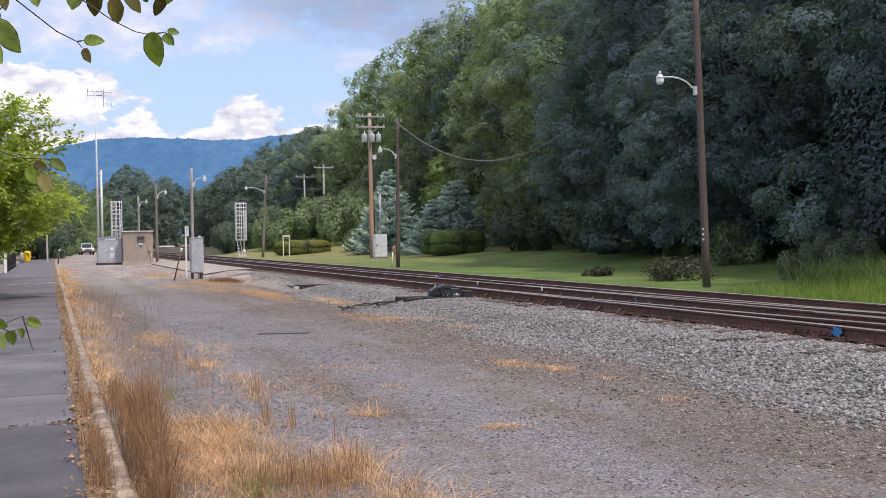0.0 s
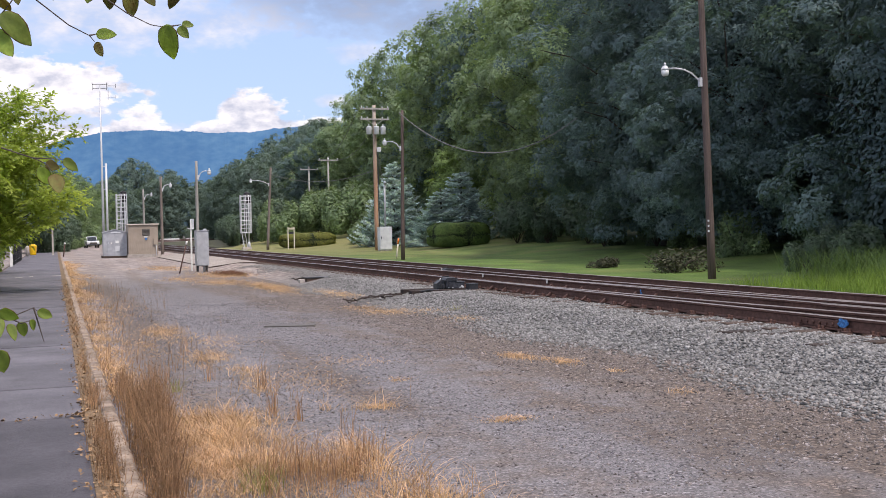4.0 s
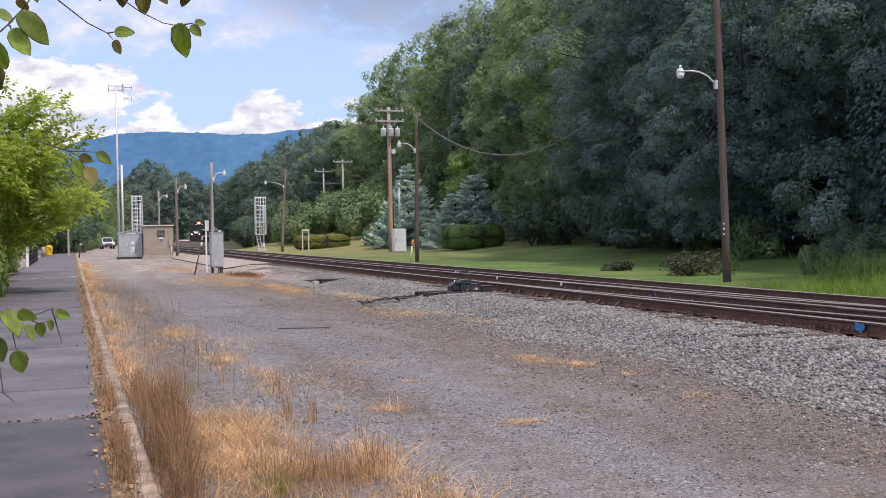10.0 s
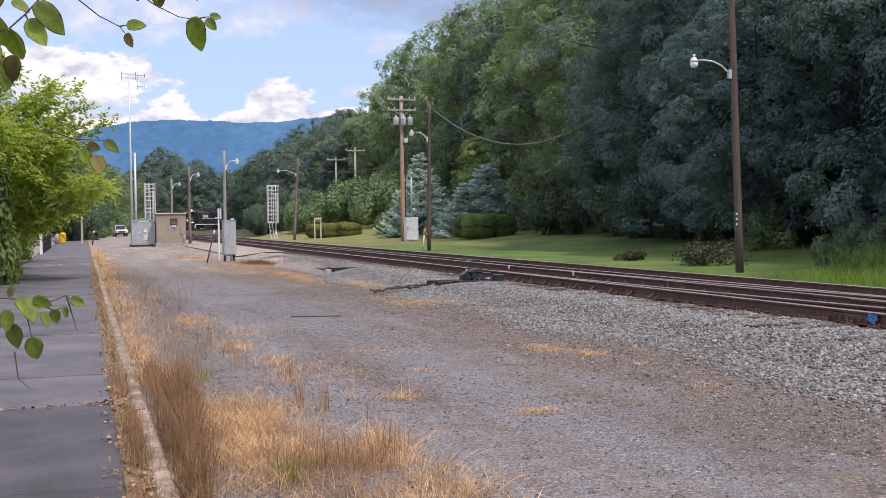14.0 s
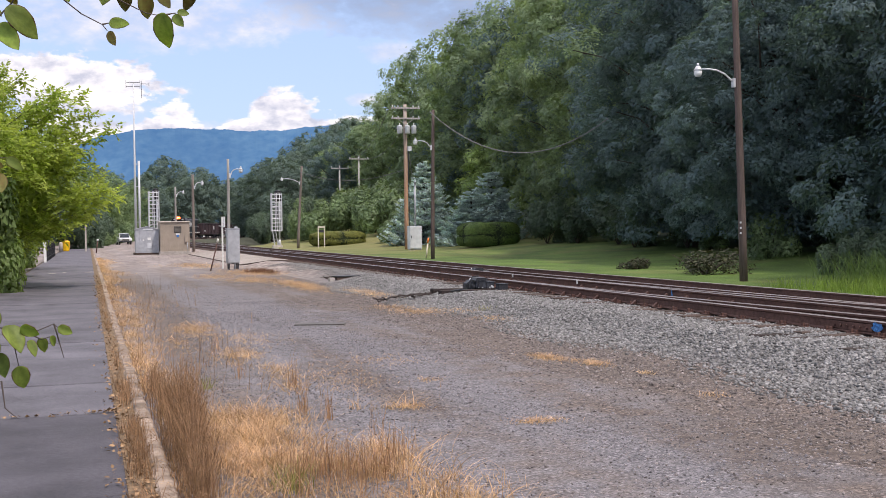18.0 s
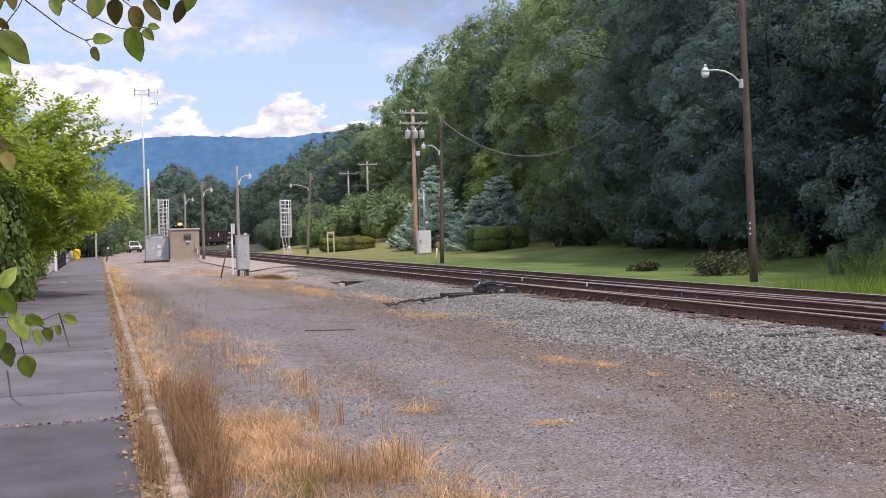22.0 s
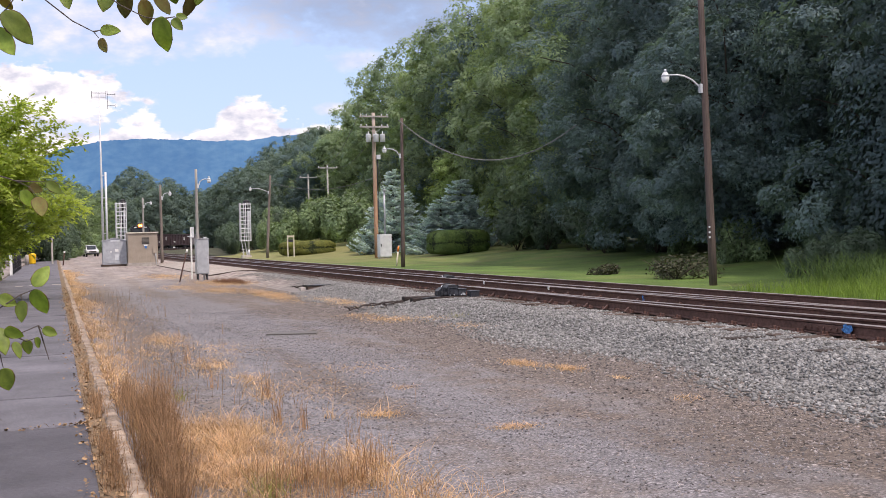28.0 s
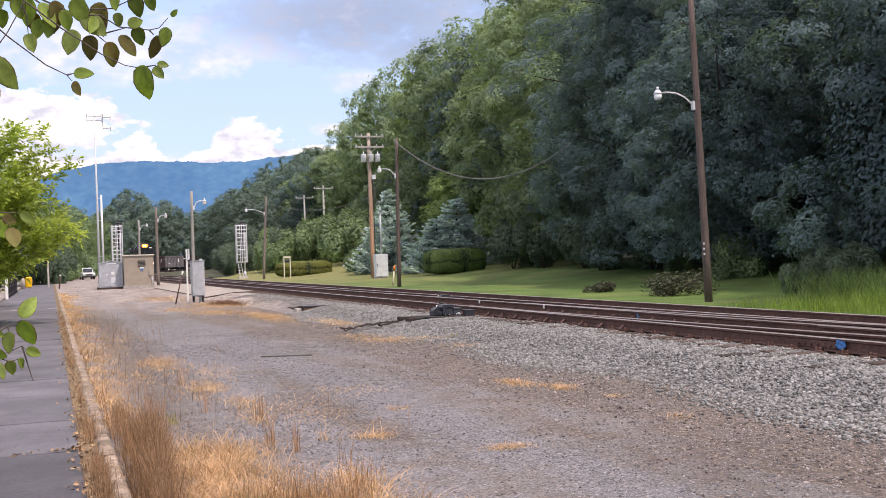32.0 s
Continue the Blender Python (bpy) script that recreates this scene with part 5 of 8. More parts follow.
def switch_machine(x, y, z, turn, label):
    s = thing("switch_machine", pose(x, y, z, 0, 0, turn) @ Matrix.Diagonal((0.66, 0.78, 0.74, 1)), label, "switch machine", "switch machines")
    part("base_plate", box(-0.72, -0.35, -0.05, 0.7, 0.35, 0.02, 0.01), M["rotten"], s)
    part("motor_case", box(-0.30, -0.26, 0.02, 0.12, 0.26, 0.30, 0.05), M["machine"], s)
    part("motor_lid", prism([(-0.33, 0.30), (-0.26, 0.37), (0.10, 0.37), (0.16, 0.30)], -0.28, 0.28), M["machine"], s)
    part("lid_rim", box(-0.34, -0.29, 0.285, 0.17, 0.29, 0.302, 0.004), M["machine"], s)
    part("gear_case", box(0.12, -0.24, 0.02, 0.42, 0.22, 0.22, 0.03), M["machine"], s)
    part("gear_lid", box(0.12, -0.26, 0.22, 0.44, 0.24, 0.25, 0.01), M["machine"], s)
    part("junction_box", box(0.40, -0.66, -0.06, 0.74, -0.36, 0.17, 0.02), M["machine"], s, "slate-grey junction box")
    part("box_lid", box(0.385, -0.675, 0.17, 0.755, -0.345, 0.195, 0.008), M["machine"], s)
    part("hand_lever", tube([(-0.38, -0.24, 0.06), (-0.47, -0.16, 0.22), (-0.42, -0.02, 0.34), (-0.36, 0.06, 0.35)], 0.02, 6), M["galv"], s, "worn steel hand lever")
    part("lever_socket", disc((-0.40, -0.27, 0.12), 0.06, 0.08, "y", 12), M["machine"], s)
    part("crank_cover", disc((-0.14, -0.28, 0.14), 0.09, 0.05, "y", 12), M["machine"], s)
    part("pivot", disc((0.30, -0.28, 0.08), 0.04, 0.1, "y", 10), M["galv"], s)
    for dx in (-0.26, 0.08):
        part("hasp", box(dx - 0.02, -0.30, 0.22, dx + 0.02, -0.285, 0.33, 0.004), M["machine"], s)
    part("hand_throw", tube([(-0.5, -0.3, 0.04), (-0.52, -0.3, 0.3), (-0.44, -0.3, 0.42), (-0.2, -0.3, 0.43)], 0.02, 6), M["steel_dark"], s, "dark steel throw lever")
    part("selector_box", prism([(-0.62, 0.02), (-0.36, 0.02), (-0.36, 0.24), (-0.46, 0.31), (-0.62, 0.2)], -0.2, 0.12), M["machine"], s)
    part("latch_plate", box(-0.6, -0.235, 0.05, -0.4, -0.205, 0.18, 0.006), M["steel_dark"], s)
    for dx in (-0.2, -0.05, 0.22, 0.36):
        part("bolt", disc((dx, -0.27, 0.06), 0.022, 0.03, "y", 6), M["galv"], s)
    part("throw_rod", tube([(0.4, 0.1, 0.05), (1.5, 0.1, 0.05)], 0.03, 6), M["rust"], s)
    part("lock_rod", tube([(0.4, -0.1, 0.05), (1.5, -0.1, 0.05)], 0.025, 6), M["rust"], s)
    part("conduit", tube([(-0.6, -0.3, 0.0), (-1.0, -0.5, 0.03), (-1.6, -0.4, -0.04)], 0.035, 6), M["steel_dark"], s)


switch_machine(8.85, 24.95, 0.165, 0, "slate-grey steel switch machine on long ties beside the near rail")
switch_machine(12.5, 35.4, 0.0, 0, "dark steel switch machine between the two tracks")


def old_timber(x, y, L, turn, w=0.11, seed=0):
    """A rotted beam broken into ragged slabs and splinters."""
    rng = random.Random(seed)
    t = thing("timber", pose(x, y, 0.02, 0, 0, turn), "rotting dark timber scrap on the ballast", "timber", "timber scraps")
    for k in range(5):
        n = rng.uniform(0.25, 0.8) * L
        a = rng.uniform(-0.45, 0.45) * L - n / 2
        v, thick = rng.uniform(-0.6, 0.6) * w, rng.uniform(0.012, 0.045)
        bm = bmesh.new()
        rings = []
        for i in range(5):
            q = i / 4
            half = w * rng.uniform(0.08, 0.3) * (0.35 if i in (0, 4) else 1)
            c = v + rng.uniform(-0.025, 0.025)
            zz = rng.uniform(-0.01, 0.05)
            rings.append([bm.verts.new((a + n * q + rng.uniform(-0.03, 0.03), c + sy * half, zz + sz * thick * rng.uniform(0.6, 1.2))) for sy, sz in ((-1, 0), (1, 0), (0.8, 1), (-0.7, 1))])
        for r0, r1 in zip(rings, rings[1:]):
            for j in range(4):
                bm.faces.new((r0[j], r0[(j + 1) % 4], r1[(j + 1) % 4], r1[j]))
        bm.faces.new(rings[0][::-1])
        bm.faces.new(rings[-1])
        part("splinter", bm, M["rotten"], t).matrix_basis = pose(0, 0, 0.02, rng.uniform(-12, 12), rng.uniform(-4, 4), rng.uniform(-9, 9))


for k, q in enumerate(((6.45, 24.1, 1.3, 50), (7.15, 24.85, 1.5, 42), (7.75, 25.35, 1.1, 30), (7.0, 24.4, 0.8, 85), (8.1, 25.2, 1.0, 0), (8.55, 33.6, 1.2, 10), (8.9, 34.3, 1.0, 30), (8.2, 36.6, 1.2, 60), (7.6, 35.9, 0.7, 15))):
    old_timber(*q, seed=k)
bx = thing("concrete_box", pose(7.85, 34.9, 0.0, 0, 0, 12), "small dark open box lying on the ballast", "box")
part("tray", box(-0.42, -0.18, -0.05, 0.42, 0.18, 0.12, 0.02), M["tie"], bx)
part("lid", box(-0.45, -0.2, 0.12, 0.45, 0.2, 0.16, 0.01), M["steel_dark"], bx)
part("pale_end", box(-0.62, -0.08, -0.03, -0.44, 0.1, 0.1, 0.02), M["concrete"], bx)


def drain_plate():
    d = thing("steel_plate", pose(3.82, 19.15, -0.03, 0, 0, -18.4), "dark flat steel plate lying flush in the gravel", "plate")
    part("plate", box(-0.43, -0.2, -0.02, 0.43, 0.2, 0.02, 0.004), M["louver"], d)


drain_plate()


# ---- along the walkway ----
def fence():
    f = thing("fence", pose(0, 0, 0), "black metal railing with a white end post beside the walkway", "fence")
    part("end_post", box(-2.42, 67.2, -0.1, -2.27, 67.35, 1.15, 0.02), M["white"], f)
    for k in range(7):
        y = 68.5 + k * 3.0
        part("post", box(-2.4, y - 0.04, -0.1, -2.3, y + 0.04, 1.2, 0.01), M["black"], f)
    for z in (0.2, 0.65, 1.1):
        part("rail", box(-2.37, 67.3, z, -2.33, 87.0, z + 0.05), M["black"], f)
    for k in range(120):
        y = 67.6 + k * 0.16
        part("baluster", box(-2.365, y - 0.011, 0.1, -2.335, y + 0.011, 1.15), M["black"], f)


fence()
bn = thing("litter_bin", pose(-1.95, 110.0, 0.0) @ Matrix.Diagonal((0.8, 0.8, 0.9, 1)), "bright yellow plastic litter bin on the walkway", "bin")
part("body", tube([(0, 0, 0), (0, 0, 0.1), (0, 0, 0.85), (0, 0, 0.9)], [0.34, 0.36, 0.42, 0.43], 14), M["yellow"], bn)
part("lid", tube([(0, 0, 0.9), (0, 0, 0.98), (0, 0, 1.1)], [0.44, 0.40, 0.2], 14), M["yellow"], bn)
bl = thing("bollard", pose(-0.2, 106.7, 0.0), "pale concrete walkway post", "post")
part("shaft", box(-0.075, -0.075, -0.05, 0.075, 0.075, 2.35, 0.02), M["concrete"], bl)
b2 = thing("bollard", pose(-2.3, 104.0, 0.0), "short grey concrete bollard near the fence", "post")
part("shaft", tube([(0, 0, -0.05), (0, 0, 0.8), (0, 0, 0.9)], [0.16, 0.16, 0.08], 10), M["concrete"], b2)


def parked_car():
    """A light pickup seen from its front corner; the nose points to -y."""
    c = thing("car", pose(4.86, 166.0, -0.03, 0, 0, 5) @ Matrix.Diagonal((0.92, 0.92, 0.92, 1)), "white parked pickup truck facing down the gravel lane", "car")
    hull = [(-2.5, 0.42), (-2.52, 0.72), (-2.42, 0.96), (-1.15, 1.06), (0.95, 1.06), (2.5, 1.0), (2.52, 0.5), (2.4, 0.4)]
    part("body", prism(hull, -0.9, 0.9, axis="x"), M["carpaint"], c)
    cab = part("cabin", prism([(-1.15, 1.06), (-0.45, 1.66), (0.75, 1.7), (1.0, 1.06)], -0.76, 0.76, axis="x"), M["carpaint"], c)
    part("windscreen", prism([(-1.13, 1.09), (-0.47, 1.63), (-0.5, 1.66), (-1.19, 1.10)], -0.68, 0.68, axis="x"), M["carglass"], cab)
    part("bed_cover", box(-0.8, 1.02, 1.0, 0.8, 2.46, 1.16, 0.03), M["carpaint"], c)
    part("grille", box(-0.52, -2.545, 0.62, 0.52, -2.5, 0.86, 0.01), M["louver"], c, "dark radiator grille")
    part("bumper", box(-0.93, -2.62, 0.40, 0.93, -2.45, 0.58, 0.03), M["steel_dark"], c)
    part("roof_rack", box(-0.6, -0.2, 1.69, 0.6, 0.1, 1.78, 0.02), M["lightgrey"], cab)
    for s in (-1, 1):
        part("side_window", prism([(-0.9, 1.12), (-0.42, 1.58), (0.68, 1.6), (0.86, 1.12)], s * 0.762, s * 0.775, axis="x"), M["carglass"], cab)
        part("headlight", box(s * 0.56, -2.55, 0.66, s * 0.86, -2.44, 0.86, 0.02), M["glass"], c, "clear headlight")
        part("mirror", box(s * 0.88, -0.75, 1.07, s * 1.0, -0.65, 1.19, 0.02), M["carpaint"], c)
        for y in (-1.6, 1.6):
            w = part("wheel", disc((s * 0.82, y, 0.37), 0.37, 0.22, "x", 18), M["rubber"], c)
            part("rim", disc((s * 0.935, y, 0.37), 0.22, 0.02, "x", 14), M["galv"], w)


parked_car()


def small_utility_pole(x, y, top, label):
    z0 = float(height(x, y))
    u = thing("utility_pole", pose(x, y, z0), label, "utility pole", "far utility poles")
    h = top - z0
    part("pole", tube([(0, 0, -0.3), (0, 0, h * 0.5), (0, 0, h)], [0.125, 0.115, 0.10], 10), M["palepole"], u)
    part("crossarm", box(-1.25, -0.2, h - 0.48, 1.25, -0.1, h - 0.36, 0.01), M["palepole"], u)
    for dx in (-1.15, 0.0, 1.15):
        part("insulator", tube([(dx, -0.15, h - 0.36), (dx, -0.15, h - 0.2)], [0.06, 0.05], 8), M["lightgrey"], u)


small_utility_pole(32.5, 136.7, 10.9, "pale utility pole with a crossarm standing before the wood")
small_utility_pole(33.4, 152.0, 10.6, "far grey utility pole with a crossarm")


# ---- overhead wires ----
def wire(a, b, sag, r=0.02, label="thin overhead wire between poles"):
    a, b = Vector(a), Vector(b)
    pts = [a.lerp(b, q / 16) - Vector((0, 0, sag * 4 * (q / 16) * (1 - q / 16))) for q in range(17)]
    w = thing("overhead_wire", Matrix.Identity(4), label, "wire", "overhead wires")
    part("strand", tube(pts, r, 5), M["wire"], w)


wire((17.66, 57.6, 7.9), (24.6, 50.2, 6.95), 1.95, 0.028, "sagging service cable from a lamp pole into the trees")
wire((24.5, 83.0, 11.4), (33.6, 136.5, 10.6), 1.3)
wire((22.4, 83.0, 11.4), (31.4, 136.5, 10.6), 1.3)
wire((33.6, 136.5, 10.6), (34.5, 152.0, 10.3), 0.4)
wire((23.3, 83.0, 6.2), (18.3, 99.8, 6.9), 0.8)


def white_barrier():
    b = thing("white_barrier", pose(28.4, 300.0, float(height(28.4, 300.0)), 0, 0, -8), "long low white barrier beyond the bend of the line", "barrier")
    for k in range(5):
        part("block", box(-2.4 + k * 0.98, -0.2, -0.1, -1.46 + k * 0.98, 0.2, 0.62, 0.05), M["white"], b)


white_barrier()


# ---- trees and plants ----
def limb_paths(rng, h, spread, count, first):
    """A leaning trunk and limbs that rise outwards from it."""
    trunk = [np.array([rng.normal(0, 0.12) * q, rng.normal(0, 0.12) * q, q * h / 7]) for q in range(8)]
    limbs = []
    for k in range(count):
        z = h * (first + (0.92 - first) * k / count)
        a = k * 2.4 + rng.uniform(-0.4, 0.4)
        i = min(int(z / h * 7), 6)
        p0 = trunk[i] + (trunk[i + 1] - trunk[i]) * (z / h * 7 - i)
        reach = spread * (0.55 + 0.45 * rng.uniform()) * math.sqrt(max(0.12, 1 - ((z / h - 0.45) / 0.62) ** 2))
        rise = reach * rng.uniform(0.25, 0.75)
        d = np.array([math.cos(a), math.sin(a), 0])
        pts = [p0, p0 + d * reach * 0.35 + [0, 0, rise * 0.3], p0 + d * reach * 0.7 + [0, 0, rise * 0.72], p0 + d * reach + [0, 0, rise * 0.85]]
        limbs.append(pts)
    return trunk, limbs


def leafy_tree(seed, h, spread, leaf, n, size, m, label, count=26, first=0.18, clump=1.25, name="tree", group="", trunk_r=0.24, low=0.06, per=2):
    """Boughs round the crown, each a dome of leaf clusters over a hollow, so that the light falls on tops and leaves gaps beneath."""
    rng = np.random.default_rng(seed)
    t = thing(name, m, label, "tree", group)
    trunk, limbs = limb_paths(rng, h, spread, count, first)
    bm = tube(trunk, [trunk_r * (1 - 0.11 * q) for q in range(8)], 9)
    for p in limbs:
        tube(p, [trunk_r * 0.35, trunk_r * 0.25, trunk_r * 0.15, 0.02], 5, bm)
    part("trunk", bm, M["bark"], t)
    centres = [p[3] for p in limbs] + [trunk[-1] + rng.normal(0, 0.5, 3) for _ in range(4)]
    # hanging skirts and outer lumps
    for _ in range(int(count * per * 0.8)):
        a, q = rng.uniform(0, 6.283), rng.uniform(low, 1.0)
        r = spread * math.sqrt(max(0.05, 1 - abs((q - 0.42) / 0.62) ** 2.4)) * rng.uniform(0.66, 1.04)
        centres.append(np.array([r * math.cos(a), r * math.sin(a), q * h]))
    centres = np.array(centres)
    k = len(centres)
    rad = clump * rng.uniform(0.6, 1.5, k)
    away = unit(centres * np.array([1, 1, 0]) + rng.normal(0, 0.25, (k, 3)) * np.array([1, 1, 0]))
    # leaf clusters over each bough, hanging lower towards its outer rim
    twigs = 15
    lean = away[:, None] * 0.55 + np.array([0, 0, 0.55])
    dirs = unit(unit(rng.normal(size=(k, twigs, 3))) + lean)
    mid = centres[:, None] + dirs * (rad[:, None] * rng.uniform(0.75, 1.08, (k, twigs)))[:, :, None] * np.array([1.0, 1.0, 0.62])
    flat = np.linalg.norm(dirs[:, :, :2], axis=2)
    mid[:, :, 2] -= 0.32 * rad[:, None] * flat ** 2
    mid, dirs = mid.reshape(-1, 3), dirs.reshape(-1, 3)
    tr = np.repeat(rad, twigs) * rng.uniform(0.2, 0.42, k * twigs)
    w = tr ** 1.7
    which = rng.choice(k * twigs, n, p=w / w.sum())
    g = unit(rng.normal(size=(n, 3)) + dirs[which] * 0.75)
    at = mid[which] + g * (tr[which] * rng.uniform(0.5, 1.05, n) ** 0.5)[:, None] * np.array([1.0, 1.0, 0.7])
    d = unit(g * 0.55 + dirs[which] * 0.6 + np.array([0, 0, 0.25]))
    s = size * rng.uniform(0.6, 1.35, n)
    # stray sprays between the boughs
    loose = rng.uniform(0, 1, n) < 0.04
    at[loose] += rng.normal(0, 0.35, (int(loose.sum()), 3))
    # larger leaves deep inside close the crown
    k = int(n * 0.22)
    a, q, rr = rng.uniform(0, 6.283, k), rng.uniform(0.06, 0.93, k), np.sqrt(rng.uniform(0, 1, k))
    rr = rr * 0.66 * spread * np.sqrt(np.maximum(0.05, 1 - np.abs((q - 0.42) / 0.62) ** 2.4))
    at = np.concatenate([at, np.stack([rr * np.cos(a), rr * np.sin(a), q * h], 1)])
    d = np.concatenate([d, unit(np.stack([np.cos(a), np.sin(a), 0.4 * np.ones(k)], 1))])
    s = np.concatenate([s, np.full(k, min(0.34, size * 1.7))])
    at[:, 2] = np.maximum(at[:, 2], 0.12 + rng.uniform(0, 0.5, len(at)))
    part("crown", small_leaves("crown", at, d, s, rng), M[leaf], t)
    return t


def place(x, y, turn=0.0, s=1.0, sz=None, dz=0.0):
    return Matrix.Translation((x, y, float(height(x, y)) - 0.05 + dz)) @ Matrix.Rotation(radians(turn), 4, "Z") @ Matrix.Diagonal((s, s, sz or s, 1))


def copied(ob, x, y, turn, s, sz=None, label=""):
    c = copy_thing(ob, Matrix.Identity(4))
    c.matrix_basis = place(x, y, turn, s, sz)
    if label:
        c["label"] = label
    return c


FAR = "far-off green tree in the wood beyond the tracks"


def build_woods():
    rng = random.Random(21)
    g = "trees of the wood"
    a = leafy_tree(1, 17.5, 6.2, "leaf_dark", 112000, 0.145, place(33.5, 39, 0), "tall dark green maple at the edge of the lawn", group=g, count=34, clump=1.4, per=2)
    b = leafy_tree(2, 19.0, 5.8, "leaf_mid", 76000, 0.19, place(35.5, 68, 0), "tall green oak at the edge of the wood", group=g, count=34, clump=1.4, per=2)
    c = leafy_tree(3, 15.0, 5.6, "leaf_dark", 100000, 0.145, place(30.5, 52, 0), "broad dark green tree with low hanging boughs", group=g, count=32, first=0.1, clump=1.35, per=2)
    d = leafy_tree(4, 16.0, 5.4, "leaf_mid", 42000, 0.25, place(38.0, 85, 0), "sunlit green tree on the wood's edge", group=g, count=30, clump=1.4, per=2)
    e = leafy_tree(5, 17.0, 6.0, "leaf_dark", 34000, 0.26, place(41.0, 50, 0), "dark tree deep in the wood", group=g, count=26, clump=1.6, per=2)
    front = [(a, 33.0, 25, 1.0), (c, 29.5, 32, 0.95), (a, 32.5, 48, 1.05), (c, 34.0, 59, 1.05), (c, 27.5, 18, 1.0), (a, 29.0, 9, 1.05), (c, 25.5, 3, 0.95), (c, 37.5, 70.5, 0.95), (b, 36.0, 77, 1.02), (d, 41.2, 98, 1.15, 1.28), (d, 40.8, 109, 1.15, 1.27),
             (d, 42.3, 122, 1.1, 1.21), (d, 42.4, 138, 1.05, 1.24), (d, 42.6, 150, 1.0, 1.17), (d, 42.0, 163, 0.95, 0.95), (d, 40.0, 186, 0.85), (c, 39.0, 172, 0.95),
             (c, 28.6, 41.5, 0.8), (e, 37.0, 33, 1.15), (e, 38.5, 55, 1.2), (e, 34.0, 15, 1.1), (e, 39.0, 44, 1.2), (e, 40.5, 85, 1.12), (e, 43.0, 70, 1.12), (e, 45.0, 58, 1.25), (e, 42.0, 100, 1.15), (e, 42.0, 24, 1.2), (e, 44.0, 36, 1.25), (e, 44.0, 116, 1.12),
             (e, 45.0, 128, 1.05), (e, 47.0, 146, 1.05), (e, 46.0, 168, 1.0), (e, 44.5, 190, 0.95)]
    for ob, x, y, s, *tall in front:
        copied(ob, x, y, rng.uniform(0, 360), s * rng.uniform(0.94, 1.06), (tall[0] if tall else s) * rng.uniform(0.95, 1.08))
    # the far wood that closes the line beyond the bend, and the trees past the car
    f = leafy_tree(7, 15.0, 5.5, "leaf_far_hazed", 32000, 0.26, place(36.0, 232, 0), "dark green tree beside the bend of the line", group="far trees", count=30, first=0.1, clump=1.25, low=0.02, per=3)
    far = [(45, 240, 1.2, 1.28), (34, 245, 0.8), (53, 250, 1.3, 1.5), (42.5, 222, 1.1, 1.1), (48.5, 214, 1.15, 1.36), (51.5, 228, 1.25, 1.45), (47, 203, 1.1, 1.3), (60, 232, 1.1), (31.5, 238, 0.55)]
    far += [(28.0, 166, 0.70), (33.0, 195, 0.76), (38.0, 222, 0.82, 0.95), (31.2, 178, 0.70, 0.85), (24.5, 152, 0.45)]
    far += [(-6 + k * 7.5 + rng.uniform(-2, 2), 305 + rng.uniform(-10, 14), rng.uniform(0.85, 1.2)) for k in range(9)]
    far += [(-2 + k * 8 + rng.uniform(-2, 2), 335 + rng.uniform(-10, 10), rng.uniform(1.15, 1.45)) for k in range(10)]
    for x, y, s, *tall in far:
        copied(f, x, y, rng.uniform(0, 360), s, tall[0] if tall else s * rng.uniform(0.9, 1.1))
    side = [(-3.0, 196, 0.75), (1.0, 212, 0.7), (5.5, 226, 0.66), (-7.5, 186, 0.9), (-9, 168, 0.9), (-7.0, 150, 0.72), (-12, 140, 0.9), (9.0, 250, 0.75), (3.0, 240, 0.9), (-5, 220, 1.0),
            (-6.5, 128, 0.62), (-9, 116, 0.75), (-5.8, 100, 0.5), (-8.5, 86, 0.7)]
    w = leafy_tree(9, 14.0, 5.5, "leaf_bush", 28000, 0.26, place(-5.5, 176, 0, 0.8), "leafy green tree beside the end of the walkway", group="far trees", count=30, first=0.1, clump=1.25, low=0.02, per=3)
    for x, y, s in side:
        copied(w, x, y, rng.uniform(0, 360), s, s * rng.uniform(0.9, 1.1), "leafy green tree beside the end of the walkway")


build_woods()
leafy_tree(8, 8.4, 3.6, "leaf_light", 26000, 0.2, place(35.8, 96.5, 0, 0.92), "bright yellow-green young tree behind the blue spruces", count=22, clump=0.9, first=0.1, per=3, trunk_r=0.12)


def shrub(seed, r, h, leaf, n, size, m, label, name="bush", cat="bush", group="", lumps=9):
    rng = np.random.default_rng(seed)
    t = thing(name, m, label, cat, group)
    bm = bmesh.new()
    for k in range(7):
        a = k * 0.9
        tube([(0, 0, 0), (r * 0.4 * math.cos(a), r * 0.4 * math.sin(a), h * 0.5), (r * 0.75 * math.cos(a), r * 0.75 * math.sin(a), h * 0.85)], [0.03, 0.02, 0.006], 4, bm)
    part("stem", bm, M["bark"], t)
    cs = np.stack([rng.uniform(-0.7, 0.7, lumps) * r, rng.uniform(-0.7, 0.7, lumps) * r, rng.uniform(0.2, 0.8, lumps) * h], 1)
    which = rng.integers(0, lumps, n)
    d = unit(rng.normal(size=(n, 3)))
    at = cs[which] + d * (np.array([r, r, h]) * 0.42) * (rng.uniform(0.3, 1, (n, 1)) ** 0.5)
    at[:, 2] = np.maximum(at[:, 2], 0.03)
    part("leaves", small_leaves("leaves", at, d, size * rng.uniform(0.6, 1.4, n), rng), M[leaf], t)
    return t


